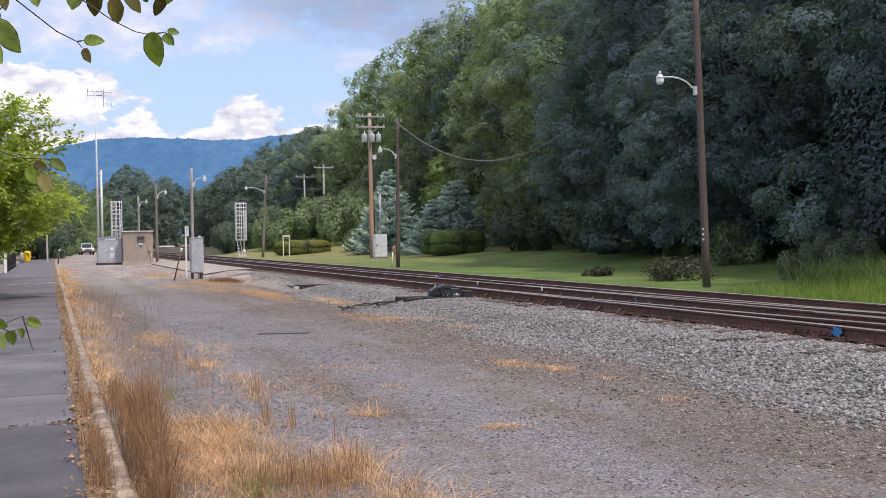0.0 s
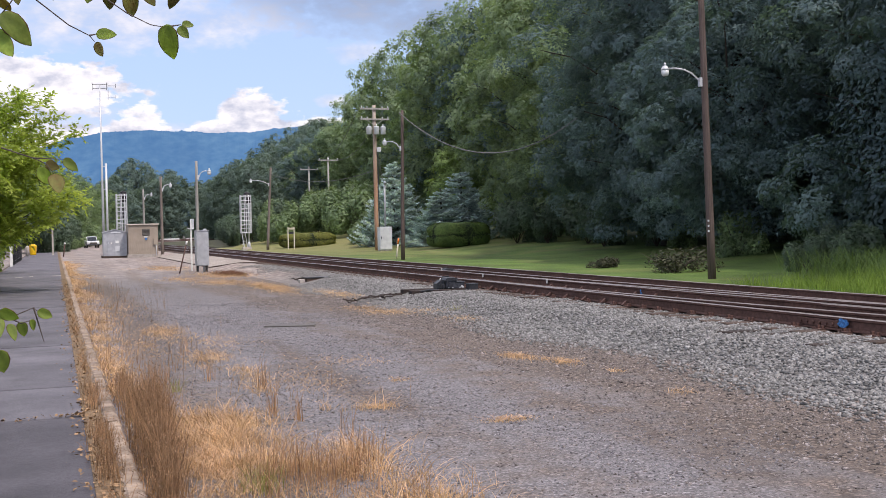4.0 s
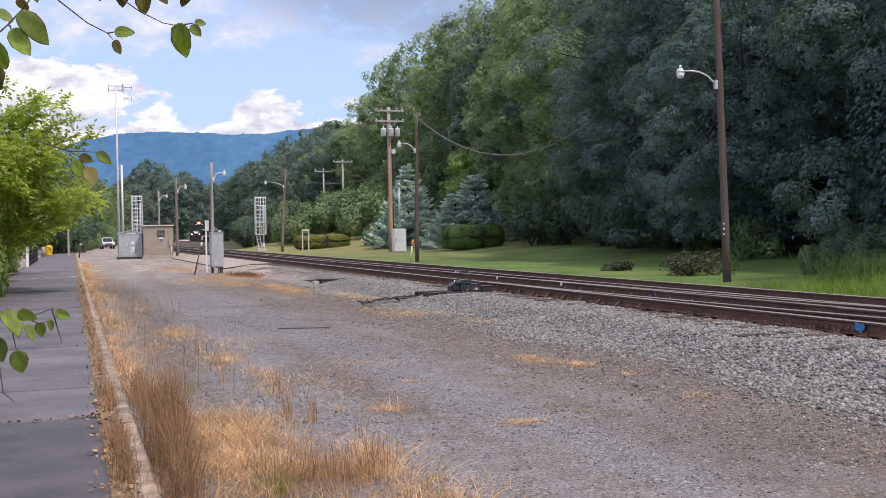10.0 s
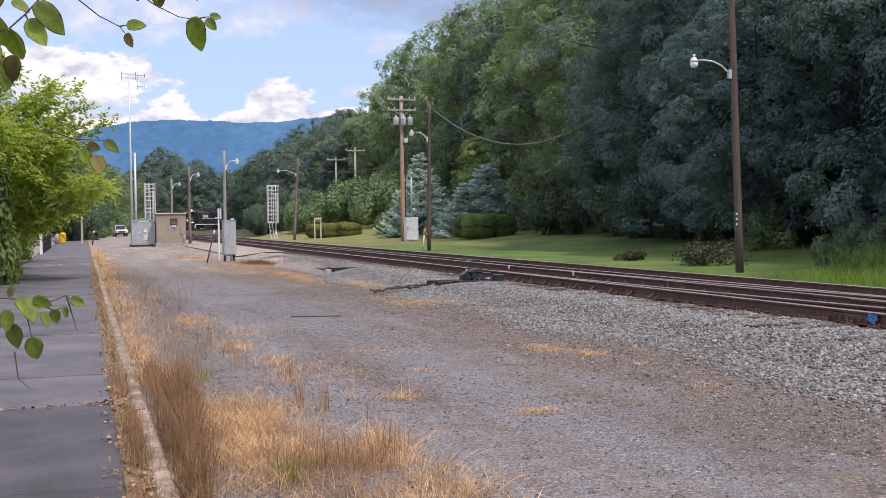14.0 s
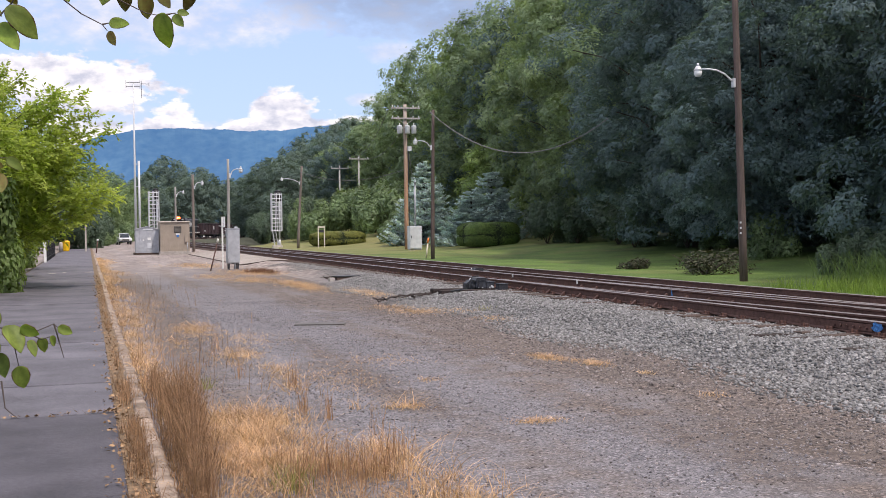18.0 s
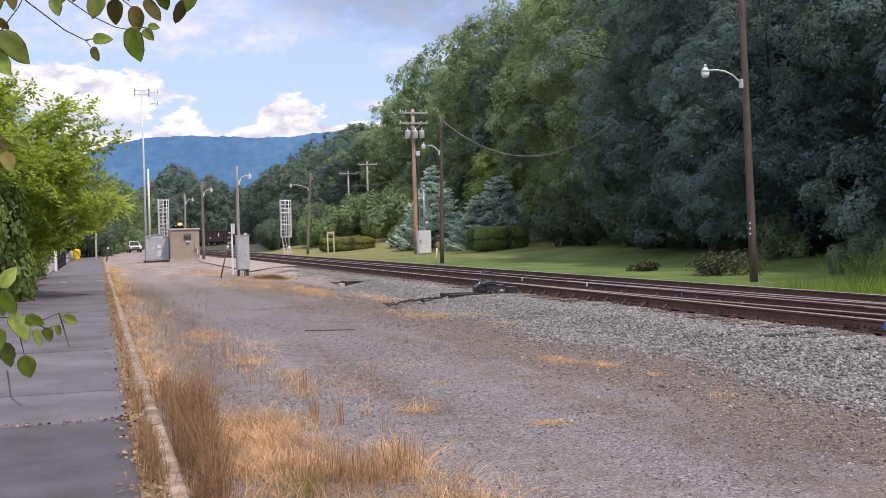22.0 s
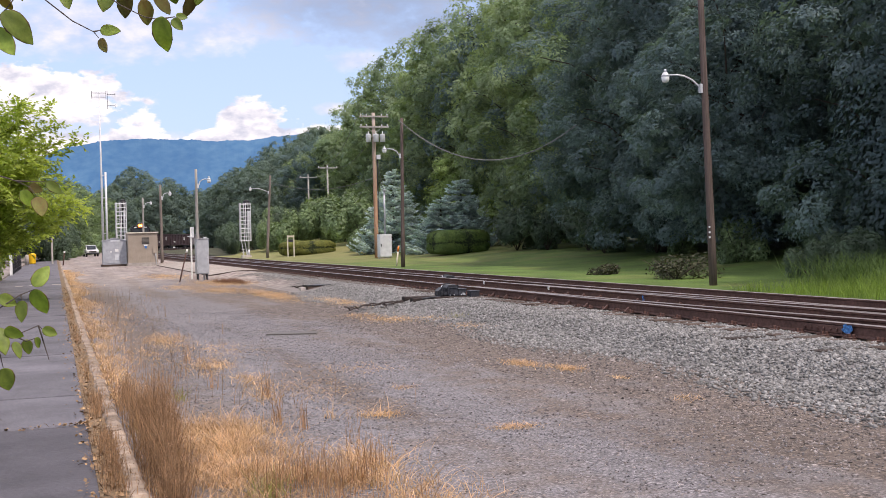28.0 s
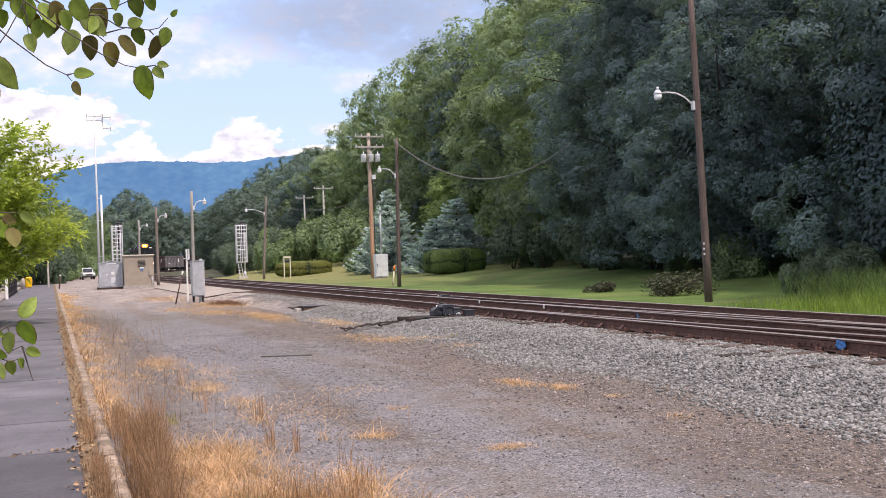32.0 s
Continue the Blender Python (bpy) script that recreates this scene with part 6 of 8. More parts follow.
def build_shrubs():
    rng = random.Random(8)
    u = shrub(31, 2.0, 3.0, "leaf_shade", 9000, 0.19, place(30.5, 45.5), "dark green undergrowth along the edge of the lawn", group="undergrowth")
    l = shrub(32, 1.5, 2.2, "leaf_bush", 6500, 0.16, place(26.9, 40.0, 0, 0.8), "pale green shrub catching light at the wood's edge", group="undergrowth")
    v = shrub(33, 2.6, 4.2, "leaf_bush", 9000, 0.26, place(30.0, 133.0), "rounded green shrub behind the lawn", group="undergrowth")
    for x, y, s in ((30, 52, 0.9), (29.5, 57, 0.8), (31, 62, 1.0), (30.5, 40, 0.8), (28.5, 36, 0.7), (30, 29, 1.0), (27.5, 25, 0.9), (26, 21, 1.0), (27, 15, 1.1), (25, 11, 1.1), (24, 6, 1.1), (31, 68, 0.9), (30.5, 72, 0.9),
                    (23.5, 28.5, 0.42), (24.6, 30.5, 0.45), (22.8, 30.0, 0.36), (32, 35, 1.2), (33, 49, 1.2), (33, 42, 1.2)):
        copied(u, x, y, rng.uniform(0, 360), s, s * rng.uniform(0.8, 1.1))
    for x, y, s in ((18.4, 125.5, 0.75), (20.4, 130.0, 0.9), (22.8, 135.5, 1.1), (25.6, 141.0, 1.2), (21.2, 140, 0.9), (22.6, 150, 1.0), (28.5, 147, 1.2), (24.0, 160, 1.0), (27.2, 185, 1.2), (31.0, 208, 1.3)):
        copied(u, x, y, rng.uniform(0, 360), s, s * rng.uniform(0.9, 1.2))
    for x, y, s in ((-6.5, 116, 1.0), (-4.2, 121, 1.2), (-1.8, 125, 1.2), (-0.6, 131, 1.2), (-0.2, 139, 1.2), (0.6, 158, 1.2), (-7.5, 108, 0.9)):
        copied(u, x, y, rng.uniform(0, 360), s, s * rng.uniform(0.9, 1.2), "dark green thicket closing the end of the walkway")
    for x, y, s in ((0.7, 150, 0.75), (1.6, 163, 0.8), (2.2, 176, 0.9), (5.2, 188, 0.9), (8.0, 198, 0.9)):
        copied(v, x, y, rng.uniform(0, 360), s, s * 0.85, "rounded green shrub beside the gravel lane")
    for x, y, s in ((31.5, 41.5, 0.8), (33.0, 31.0, 1.0), (29.6, 49.0, 0.55)):
        copied(l, x, y, rng.uniform(0, 360), s)
    for x, y, s in ((24.4, 118, 1.0), (27.0, 119, 1.15), (29.0, 115, 1.2), (22.6, 122, 0.8), (29.5, 109, 1.1), (31.5, 116, 1.25), (33.5, 124, 1.25), (36, 132, 1.25), (26.5, 141, 1.0), (33.0, 142, 1.2), (29.5, 152, 1.15), (35.5, 152, 1.3), (29, 98.5, 0.95), (26.8, 99.0, 0.75), (24.0, 150, 0.8), (26, 160, 1.0), (31.0, 166, 1.2),
                    (31.0, 204, 0.9), (35.5, 211, 1.2), (32.5, 220, 0.9), (28, 178, 0.9), (33, 184, 1.1)):
        copied(v, x, y, rng.uniform(0, 360), s, s * rng.uniform(0.8, 1.05))
    shrub(35, 0.62, 0.5, "scrub", 1100, 0.1, place(19.8, 38.0), "small ragged green shrub on the lawn", group="lawn shrubs", lumps=7)
    shrub(36, 1.3, 1.0, "scrub", 1500, 0.10, place(19.6, 32.8, 0, 1.15, 0.85), "straggling brown-green shrub beside the lamp pole", group="lawn shrubs")


build_shrubs()


def clipped_hedge(seed, L, Wd, H, leaf, m, label):
    rng = np.random.default_rng(seed)
    t = thing("hedge", m, label, "hedge", "clipped hedges")

    def skin(d, grow):
        p = np.sign(d) * np.abs(d) ** 0.5
        q = p / np.maximum(np.linalg.norm(p, axis=1, keepdims=True), 0.05) * (np.abs(p) ** 4).sum(1, keepdims=True) ** -0.25 * np.linalg.norm(p, axis=1, keepdims=True)
        return q * np.array([L / 2, Wd / 2, H * 0.52]) * grow + np.array([0, 0, H * 0.5])
    # added solid shell whose dark colour stands for shade behind the leaves
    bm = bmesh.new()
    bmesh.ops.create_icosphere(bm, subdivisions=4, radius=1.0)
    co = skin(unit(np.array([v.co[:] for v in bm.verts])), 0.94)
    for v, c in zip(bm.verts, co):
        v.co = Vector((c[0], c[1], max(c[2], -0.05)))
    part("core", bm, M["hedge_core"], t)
    n = 46000
    d = unit(rng.normal(size=(n, 3)))
    at = skin(d, rng.uniform(0.93, 1.01, (n, 1)))
    at += 0.04 * np.sin(at[:, [1, 2, 0]] * 4.0 + 1.0)
    at[:, 2] = np.maximum(at[:, 2], 0.03)
    part("leaves", small_leaves("leaves", at, d, 0.09 * rng.uniform(0.6, 1.4, n), rng, 0.0), M[leaf], t)


clipped_hedge(41, 5.4, 2.4, 1.35, "hedge_olive", place(22.5, 103.5, 12), "low clipped olive-green hedge on the lawn")
clipped_hedge(42, 4.6, 2.7, 1.75, "hedge_leaf", place(27.8, 76.5, 15), "dense clipped dark green hedge on the lawn")


def spruce(seed, h, r, m, label):
    """Whorls of flat, slightly upswept boughs, each a fan of side shoots with short needle tufts."""
    rng = np.random.default_rng(seed)
    t = thing("spruce", m, label, "tree", "blue spruces")
    bm = tube([(0, 0, -0.1), (0, 0, h * 0.5), (0, 0, h)], [0.16, 0.1, 0.015], 8)
    at, out, up, sz = [], [], [], []
    z = 0.25
    while z < h - 0.15:
        reach = r * (1 - z / h) ** 0.8 + 0.12
        n_b = int(9 + reach * 4.6)
        turn = rng.uniform(0, 6.283)
        for j in range(n_b):
            a = turn + 6.283 * j / n_b + rng.normal(0, 0.16)
            L = reach * rng.uniform(0.7, 1.12)
            d = np.array([math.cos(a), math.sin(a), 0])
            side = np.array([-d[1], d[0], 0])
            foot = np.array([0, 0, z + rng.normal(0, 0.07)])
            mid = foot + d * L * 0.6 - [0, 0, 0.13 * L]
            tip = foot + d * L + [0, 0, 0.07 * L * rng.uniform(0.0, 1.8)]
            tube([tuple(foot), tuple(mid), tuple(tip)], [0.03, 0.018, 0.005], 3, bm, False)
            rows = int(5 + L * 5)
            for i in range(rows):
                q = 0.22 + 0.78 * (i + rng.uniform(0, 0.8)) / rows
                on = foot + (mid - foot) * (q / 0.6) if q < 0.6 else mid + (tip - mid) * ((q - 0.6) / 0.4)
                for sg in (-1, 1):
                    w = (0.16 + 0.34 * L * (1.05 - q)) * rng.uniform(0.7, 1.15)
                    shoot = unit(side * sg + d * 0.75 + [0, 0, rng.uniform(-0.12, 0.3)])
                    k = int(3 + w * 9)
                    f = rng.uniform(0.05, 1.0, k)
                    at.append(on + shoot * (f * w)[:, None] + rng.normal(0, 0.03, (k, 3)) - np.array([0, 0, 0.10]) * (f * w)[:, None])
                    out.append(np.tile(shoot, (k, 1)))
                    up.append(np.tile([0, 0, 1.0], (k, 1)))
                    sz.append(rng.uniform(0.13, 0.24, k))
        z += 0.36 + 0.14 * rng.uniform()
    part("trunk", bm, M["bark"], t)
    at, out, up, sz = np.concatenate(at), np.concatenate(out), np.concatenate(up), np.concatenate(sz)
    along = unit(out + rng.normal(0, 0.32, out.shape))
    side = unit(np.cross(along, up + rng.normal(0, 0.9, out.shape)))
    v = np.stack([at - along * sz[:, None] * 0.4 + side * sz[:, None] * 0.26, at - along * sz[:, None] * 0.4 - side * sz[:, None] * 0.26, at + along * sz[:, None] * 0.75], 1)
    i = np.arange(len(at), dtype=np.int32)[:, None] * 3
    part("needles", raw_mesh("needles", v, np.hstack([i, i + 1, i + 2])), M["needle"], t)
    return t


sp1 = spruce(51, 7.0, 3.5, place(27.2, 91.0), "blue spruce with silvery upswept boughs")
sp2 = spruce(52, 6.0, 3.4, place(31.0, 84.5), "broad blue spruce behind the clipped hedge")
copied(sp2, 28.6, 82.6, 77, 0.98, 0.74, "low silvery blue spruce behind the clipped hedge")


def ash_tree():
    """The light green tree that hangs over the walkway, with leaves in feathered rows."""
    rng = np.random.default_rng(61)
    t = thing("tree", place(-4.6, 36.0), "young light green ash tree hanging over the walkway", "tree")
    zz = [0.2, 0.45, 1.0, 1.8, 2.1, 2.9, 4.4, 5.0, 5.6, 6.3, 6.6]
    rr = [1.2, 1.6, 2.3, 3.8, 4.6, 4.8, 4.2, 3.5, 2.5, 1.2, 0.3]
    bm = tube([(0, 0, -0.1), (0.1, 0, 1.5), (0.1, 0.1, 3.5), (0.2, 0.1, 5.8)], [0.14, 0.12, 0.08, 0.02], 9)
    at, out, sz = [], [], []

    def spray(base, d, L, big):
        s = unit(np.cross(d, [0, 0, 1.0]))
        for k in range(4):
            for sgn in (-1, 1):
                at.append(base + d * L * (k + 0.5) / 4)
                out.append(s * sgn + d * 0.5)
                sz.append(big * rng.uniform(0.8, 1.2))
        at.append(base + d * L)
        out.append(d)
        sz.append(big)
    for k in range(150):
        z = rng.uniform(1.6, 6.4)
        a = rng.uniform(0, 6.283)
        r = np.interp(z, zz, rr) * rng.uniform(0.72, 1.0)
        c = np.array([r * math.cos(a), r * math.sin(a), z])
        o = np.array([math.cos(a), math.sin(a), 0.25])
        if k % 3 == 0:
            tube([(0.1, 0, z * 0.55), tuple(c * [0.5, 0.5, 0.85]), tuple(c)], [0.03, 0.014, 0.004], 4, bm)
        lump = rng.uniform(0.5, 0.95)
        for _ in range(46):
            g = unit(rng.normal(size=3) + o * 0.7 + [0, 0, 0.3])
            base = c + g * lump * rng.uniform(0.45, 1.0) * [1, 1, 0.62]
            d = unit(g * 0.8 + rng.normal(0, 0.5, 3) - [0, 0, 0.15])
            spray(base, d, rng.uniform(0.22, 0.42), 0.135)
    # loose shoots that stand out of the top and the side
    for z, a, L in ((5.7, -0.3, 1.2), (5.3, 0.0, 1.5), (5.0, -0.5, 1.3), (6.0, -0.9, 1.1), (6.1, 0.5, 1.0), (4.6, -0.15, 0.9), (6.2, 2.0, 1.0), (4.5, -0.36, 1.5), (4.2, -0.3, 1.2), (2.3, -0.36, 1.5), (2.5, -0.5, 1.3), (2.1, -0.25, 1.2), (3.9, -0.37, 2.0), (4.8, -0.43, 1.9), (4.9, -0.62, 1.8), (5.6, -0.8, 1.5), (1.6, -0.36, 1.4)):
        r = np.interp(z, zz, rr) * 0.9
        p = np.array([r * math.cos(a), r * math.sin(a), z])
        g = unit(np.array([math.cos(a), math.sin(a), 0.45]))
        tube([tuple(p - g * 0.4), tuple(p + g * L * 0.5 + [0, 0, 0.08]), tuple(p + g * L)], [0.01, 0.007, 0.003], 4, bm)
        n = int(24 * L)
        for k in range(n):
            spray(p + g * L * k / n + rng.normal(0, 0.07, 3), unit(g * 0.6 + rng.normal(0, 0.6, 3)), rng.uniform(0.2, 0.36), 0.155)
    part("trunk", bm, M["bark"], t)
    at, out, sz = np.array(at), unit(np.array(out)), np.array(sz)
    n = len(at)
    along = unit(out + rng.normal(0, 0.25, (n, 3)))
    side = unit(np.cross(along, np.array([0, -0.45, 1.0]) + rng.normal(0, 0.5, (n, 3))))
    v = np.stack([at, at + along * sz[:, None] * 0.45 + side * sz[:, None] * 0.24, at + along * sz[:, None] - [0, 0, 0.02], at + along * sz[:, None] * 0.45 - side * sz[:, None] * 0.24], 1)
    i = np.arange(n, dtype=np.int32)[:, None] * 4
    part("leaves", raw_mesh("leaves", v, np.concatenate([np.hstack([i, i + 1, i + 2]), np.hstack([i, i + 2, i + 3])])), M["leaf_left"], t)
    # leaves inside the crown, their shade put into a darker leaf colour
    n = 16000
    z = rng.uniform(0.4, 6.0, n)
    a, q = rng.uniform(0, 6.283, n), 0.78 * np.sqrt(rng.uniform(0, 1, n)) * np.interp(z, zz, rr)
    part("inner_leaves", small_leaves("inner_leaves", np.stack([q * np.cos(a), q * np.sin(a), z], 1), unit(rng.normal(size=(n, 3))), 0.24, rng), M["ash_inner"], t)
    return t


ash = ash_tree()
for x, y, s, turn in ((-6.0, 44.0, 0.95, 100), (-5.2, 54.0, 0.8, 200)):
    copied(ash, x, y, turn, s, s, "light green ash tree beside the walkway")
shr = shrub(62, 1.8, 2.5, "leaf_path", 15000, 0.155, place(-4.7, 36.2), "dark green bush under the ash tree", group="walkway bushes")
for x, y, s, tall in ((-4.0, 31.0, 1.0, 1.5), (-3.7, 33.5, 0.95, 1.35), (-3.5, 36.5, 1.0, 1.1), (-3.9, 39.5, 1.0, 1.0), (-4.7, 43.5, 1.1, 1.1), (-4.6, 48.0, 1.0, 1.0), (-4.4, 53.0, 0.9, 0.9), (-4.7, 59.0, 1.1, 1.1), (-4.6, 64.5, 0.9, 0.9)):
    copied(shr, x, y, x * 77 + y * 31, s, tall)


def grasses():
    rng = np.random.default_rng(71)

    def spread(n, x0, x1, y0, y1):
        x, y = rng.uniform(x0, x1, n), rng.uniform(y0, y1, n)
        return np.stack([x, y, height(x, y) - 0.01], 1)

    def clusters(spots, n):
        """Points gathered round spots of x, y, half widths and weight, clear of the kerb."""
        w = np.array([q[4] for q in spots])
        pick = rng.choice(len(spots), n, p=w / w.sum())
        c = np.array([q[:4] for q in spots])[pick]
        x, y = c[:, 0] + c[:, 2] * rng.normal(0, 0.75, n), c[:, 1] + c[:, 3] * rng.normal(0, 0.75, n)
        x = np.where(x < 0.52, 0.52 + 0.3 * np.abs(0.52 - x), x)
        return np.stack([x, y, np.full(n, -0.04)], 1)

    # dry straw between kerb and lane: a matted bed near by, then separate patches
    root = clusters([(0.95, 7.6, 0.25, 0.7, 1.0), (1.15, 8.6, 0.28, 0.7, 1.2), (1.32, 9.4, 0.26, 0.5, 0.9), (0.85, 9.6, 0.2, 0.6, 0.5), (1.5, 7.6, 0.35, 0.5, 0.55), (1.8, 7.2, 0.3, 0.4, 0.42),
                     (2.05, 7.7, 0.2, 0.35, 0.25), (2.3, 9.85, 0.13, 0.16, 0.03), (2.7, 9.85, 0.12, 0.15, 0.03), (1.7, 14.3, 0.16, 0.6, 0.11), (2.05, 12.9, 0.14, 0.6, 0.12), (1.95, 11.5, 0.1, 0.5, 0.08),
                     (1.18, 16.6, 0.22, 1.0, 0.14), (0.76, 18.5, 0.16, 1.4, 0.14), (1.82, 19.5, 0.22, 0.9, 0.10), (0.78, 13.0, 0.16, 1.2, 0.16), (0.9, 5.8, 0.3, 0.5, 0.5), (1.6, 6.0, 0.4, 0.5, 0.5), (2.1, 6.4, 0.25, 0.4, 0.3)], 15500)
    clear = np.sin(root[:, 0] * 9 + 3 * np.sin(root[:, 1] * 5)) + np.sin(root[:, 1] * 6.1 + root[:, 0] * 4) + rng.normal(0, 0.5, len(root)) > -0.35
    root = root[clear]
    m = len(root)
    solid("dry_grass", blade_mesh("dry_grass", root, rng.uniform(0.04, 0.25, m) * np.where(root[:, 1] > 11, 0.6, 1), rng.uniform(0.003, 0.007, m) * (1 + np.maximum(root[:, 1] - 9, 0) / 14), rng.uniform(0.25, 2.0, m), rng, 4), M["straw"],
          "dry straw-coloured grass beside the kerb", "grass", kind="stuff")
    # narrow fringe along the kerb, to far up the yard
    n = 17000
    y = 11 + 66 * rng.uniform(0, 1, n) ** 1.2
    wid = 0.6 + 0.22 * np.sin(y * 0.31) + 0.12 * np.sin(y * 0.83)
    x = 0.5 + np.abs(rng.normal(0, 0.5, n)) * np.maximum(wid, 0.2)
    keep = np.sin(y * 2.9 + x * 7) + np.sin(y * 0.7 + x * 4 + 1) + rng.normal(0, 0.9, n) > -0.6
    x, y = x[keep], y[keep]
    n = len(x)
    solid("kerb_grass", blade_mesh("kerb_grass", np.stack([x, y, np.full(n, -0.04)], 1), rng.uniform(0.03, 0.15, n), rng.uniform(0.004, 0.009, n) * (1 + y / 50), rng.uniform(0.6, 2.6, n), rng, 3), M["straw"],
          "dry grass growing along the kerb", "grass", kind="stuff")
    # weeds rooted in the seams of the kerb
    n = 2600
    y = 5 + 30 * rng.uniform(0, 1, n) ** 1.5
    x = np.where(rng.uniform(0, 1, n) < 0.5, 0.30, 0.52) + rng.normal(0, 0.045, n)
    keep = np.sin(y * 2.3) + np.sin(y * 0.9 + 2) + rng.normal(0, 0.7, n) > 0.1
    x, y = x[keep], y[keep]
    solid("seam_weeds", blade_mesh("seam_weeds", np.stack([x, y, np.full(len(x), 0.0)], 1), rng.uniform(0.05, 0.22, len(x)), 0.006, rng.uniform(0.3, 1.3, len(x)), rng, 3), M["weed"],
          "brown weeds rooted in the kerb seams", "weeds", kind="stuff")
    # upright dead stalks
    r1 = clusters([(1.45, 7.3, 0.12, 0.3, 1.0), (1.62, 7.0, 0.1, 0.25, 0.9), (1.85, 7.2, 0.1, 0.3, 0.9), (2.02, 7.5, 0.07, 0.2, 0.5), (1.25, 6.9, 0.12, 0.3, 0.6), (1.79, 9.9, 0.05, 0.16, 0.3), (1.94, 9.5, 0.04, 0.1, 0.3),
                   (2.15, 8.6, 0.05, 0.15, 0.15), (1.59, 12.6, 0.05, 0.2, 0.2), (2.01, 11.6, 0.05, 0.2, 0.25), (1.61, 15.5, 0.05, 0.25, 0.12), (1.3, 13.6, 0.06, 0.2, 0.12), (0.95, 12.0, 0.16, 0.9, 0.7), (0.8, 14.5, 0.15, 1.2, 0.5),
                   (1.75, 6.0, 0.25, 0.4, 0.6), (1.1, 5.9, 0.2, 0.4, 0.4)], 800)
    h1 = rng.uniform(0.12, 0.40, len(r1))
    # the dense clumps against the kerb
    r2, h2 = [], []
    for cx, cy, rx, ry, tall, n in ((0.64, 7.5, 0.10, 0.6, 0.54, 850), (0.68, 8.3, 0.12, 0.55, 0.60, 1000), (0.70, 9.1, 0.13, 0.5, 0.60, 900), (0.64, 10.2, 0.12, 0.7, 0.42, 600), (0.60, 6.7, 0.08, 0.5, 0.45, 450), (0.62, 11.6, 0.1, 0.7, 0.36, 350)):
        a, q = rng.uniform(0, 6.283, n), np.abs(rng.normal(0, 0.75, n))
        r2.append(np.stack([np.maximum(cx + rx * q * np.cos(a), 0.5), cy + ry * q * np.sin(a), np.full(n, -0.04)], 1))
        h2.append(tall * rng.uniform(0.3, 1.15, n) * np.clip(1.1 - 0.4 * q, 0.25, 1.1))
    r2, h2 = np.concatenate(r2), np.concatenate(h2)
    # fine weeds on the dirt between walkway and kerb
    n = 1700
    y4 = 5.0 + 7.0 * rng.uniform(0, 1, n) ** 1.2
    x4 = rng.normal(0.31, 0.045, n)
    k4 = np.sin(y4 * 1.7) + np.sin(y4 * 4.1 + 1) + rng.normal(0, 0.6, n) > 0.0
    r4 = np.stack([x4[k4], y4[k4], np.zeros(k4.sum())], 1)
    h4 = rng.uniform(0.05, 0.22, len(r4))
    # scattered tall stalks up the yard
    n = 1100
    y3 = 10 + 26 * rng.uniform(0, 1, n) ** 1.5
    x3 = 0.55 + np.abs(rng.normal(0, 0.85, n))
    k3 = np.sin(x3 * 6 + y3 * 0.8) + np.sin(y3 * 2.6 + x3 * 2) + rng.normal(0, 0.5, n) > 0.7
    x3, y3 = x3[k3], y3[k3]
    n = len(x3)
    r3 = np.stack([x3, y3, np.full(n, -0.04)], 1)
    h3 = rng.uniform(0.14, 0.5, n)
    solid("dry_stalks", blade_mesh("dry_stalks", r1, h1, 0.0034 + 0.00012 * r1[:, 1], rng.uniform(0.02, 0.3, len(r1)), rng, 3), M["stalk"], "thin red-brown dead stalks among the straw", "weeds", kind="stuff")
    root = np.concatenate([r2, r3, r4])
    hh = np.concatenate([h2, h3, h4])
    solid("dead_weeds", blade_mesh("dead_weeds", root, hh, 0.0032 + 0.00012 * root[:, 1], rng.uniform(0.02, 0.34, len(root)), rng, 3), M["weed"], "tall brown dead weed stalks beside the kerb", "weeds", kind="stuff")
    # seed heads: small flecks along the stalks
    pick = rng.integers(0, len(root), 22000)
    up = rng.uniform(0.45, 1.05, 22000)
    at = root[pick] + np.stack([rng.normal(0, 0.025, 22000), rng.normal(0, 0.025, 22000), hh[pick] * up], 1)
    solid("seed_heads", leaf_mesh("seed_heads", at, unit(rng.normal(size=(22000, 3))), rng.uniform(0.005, 0.012, 22000), rng), M["seed"], "dry seed heads on the dead weeds", "weeds", kind="stuff")
    # small straw tufts on the yard
    tufts = [(5.45, 12.9, 0.12, 0.28, 130), (5.72, 12.15, 0.12, 0.25, 110), (3.58, 8.7, 0.16, 0.10, 70), (2.76, 9.85, 0.13, 0.12, 50), (5.65, 9.4, 0.1, 0.12, 22), (5.86, 11.1, 0.05, 0.08, 14), (3.49, 11.53, 0.12, 0.12, 20), (6.3, 21.1, 0.4, 0.6, 160), (6.0, 32.8, 0.35, 2.6, 620), (6.9, 28.0, 0.3, 1.6, 420), (6.2, 44.0, 0.8, 2.2, 500),
             (1.6, 19.0, 0.25, 0.8, 200), (1.9, 15.0, 0.2, 0.6, 160), (7.0, 18.8, 0.3, 0.5, 90), (5.0, 55, 0.8, 3.0, 300), (6.1, 22.3, 0.35, 0.8, 160), (7.1, 21.0, 0.3, 0.5, 80), (3.4, 13.5, 0.4, 0.5, 60), (2.4, 12.0, 0.4, 0.6, 120), (2.2, 17.0, 0.4, 1.0, 120), (5.2, 37.5, 0.6, 1.6, 300), (4.2, 41.0, 0.5, 1.5, 160)]
    roots, hs = [], []
    for cx, cy, rx, ry, n in tufts:
        n = n * 4
        roots.append(np.stack([rng.normal(cx, rx * 0.75, n), rng.normal(cy, ry * 0.75, n), np.full(n, -0.035)], 1))
        hs.append(rng.uniform(0.015, 0.075, n) * (1 + cy / 60))
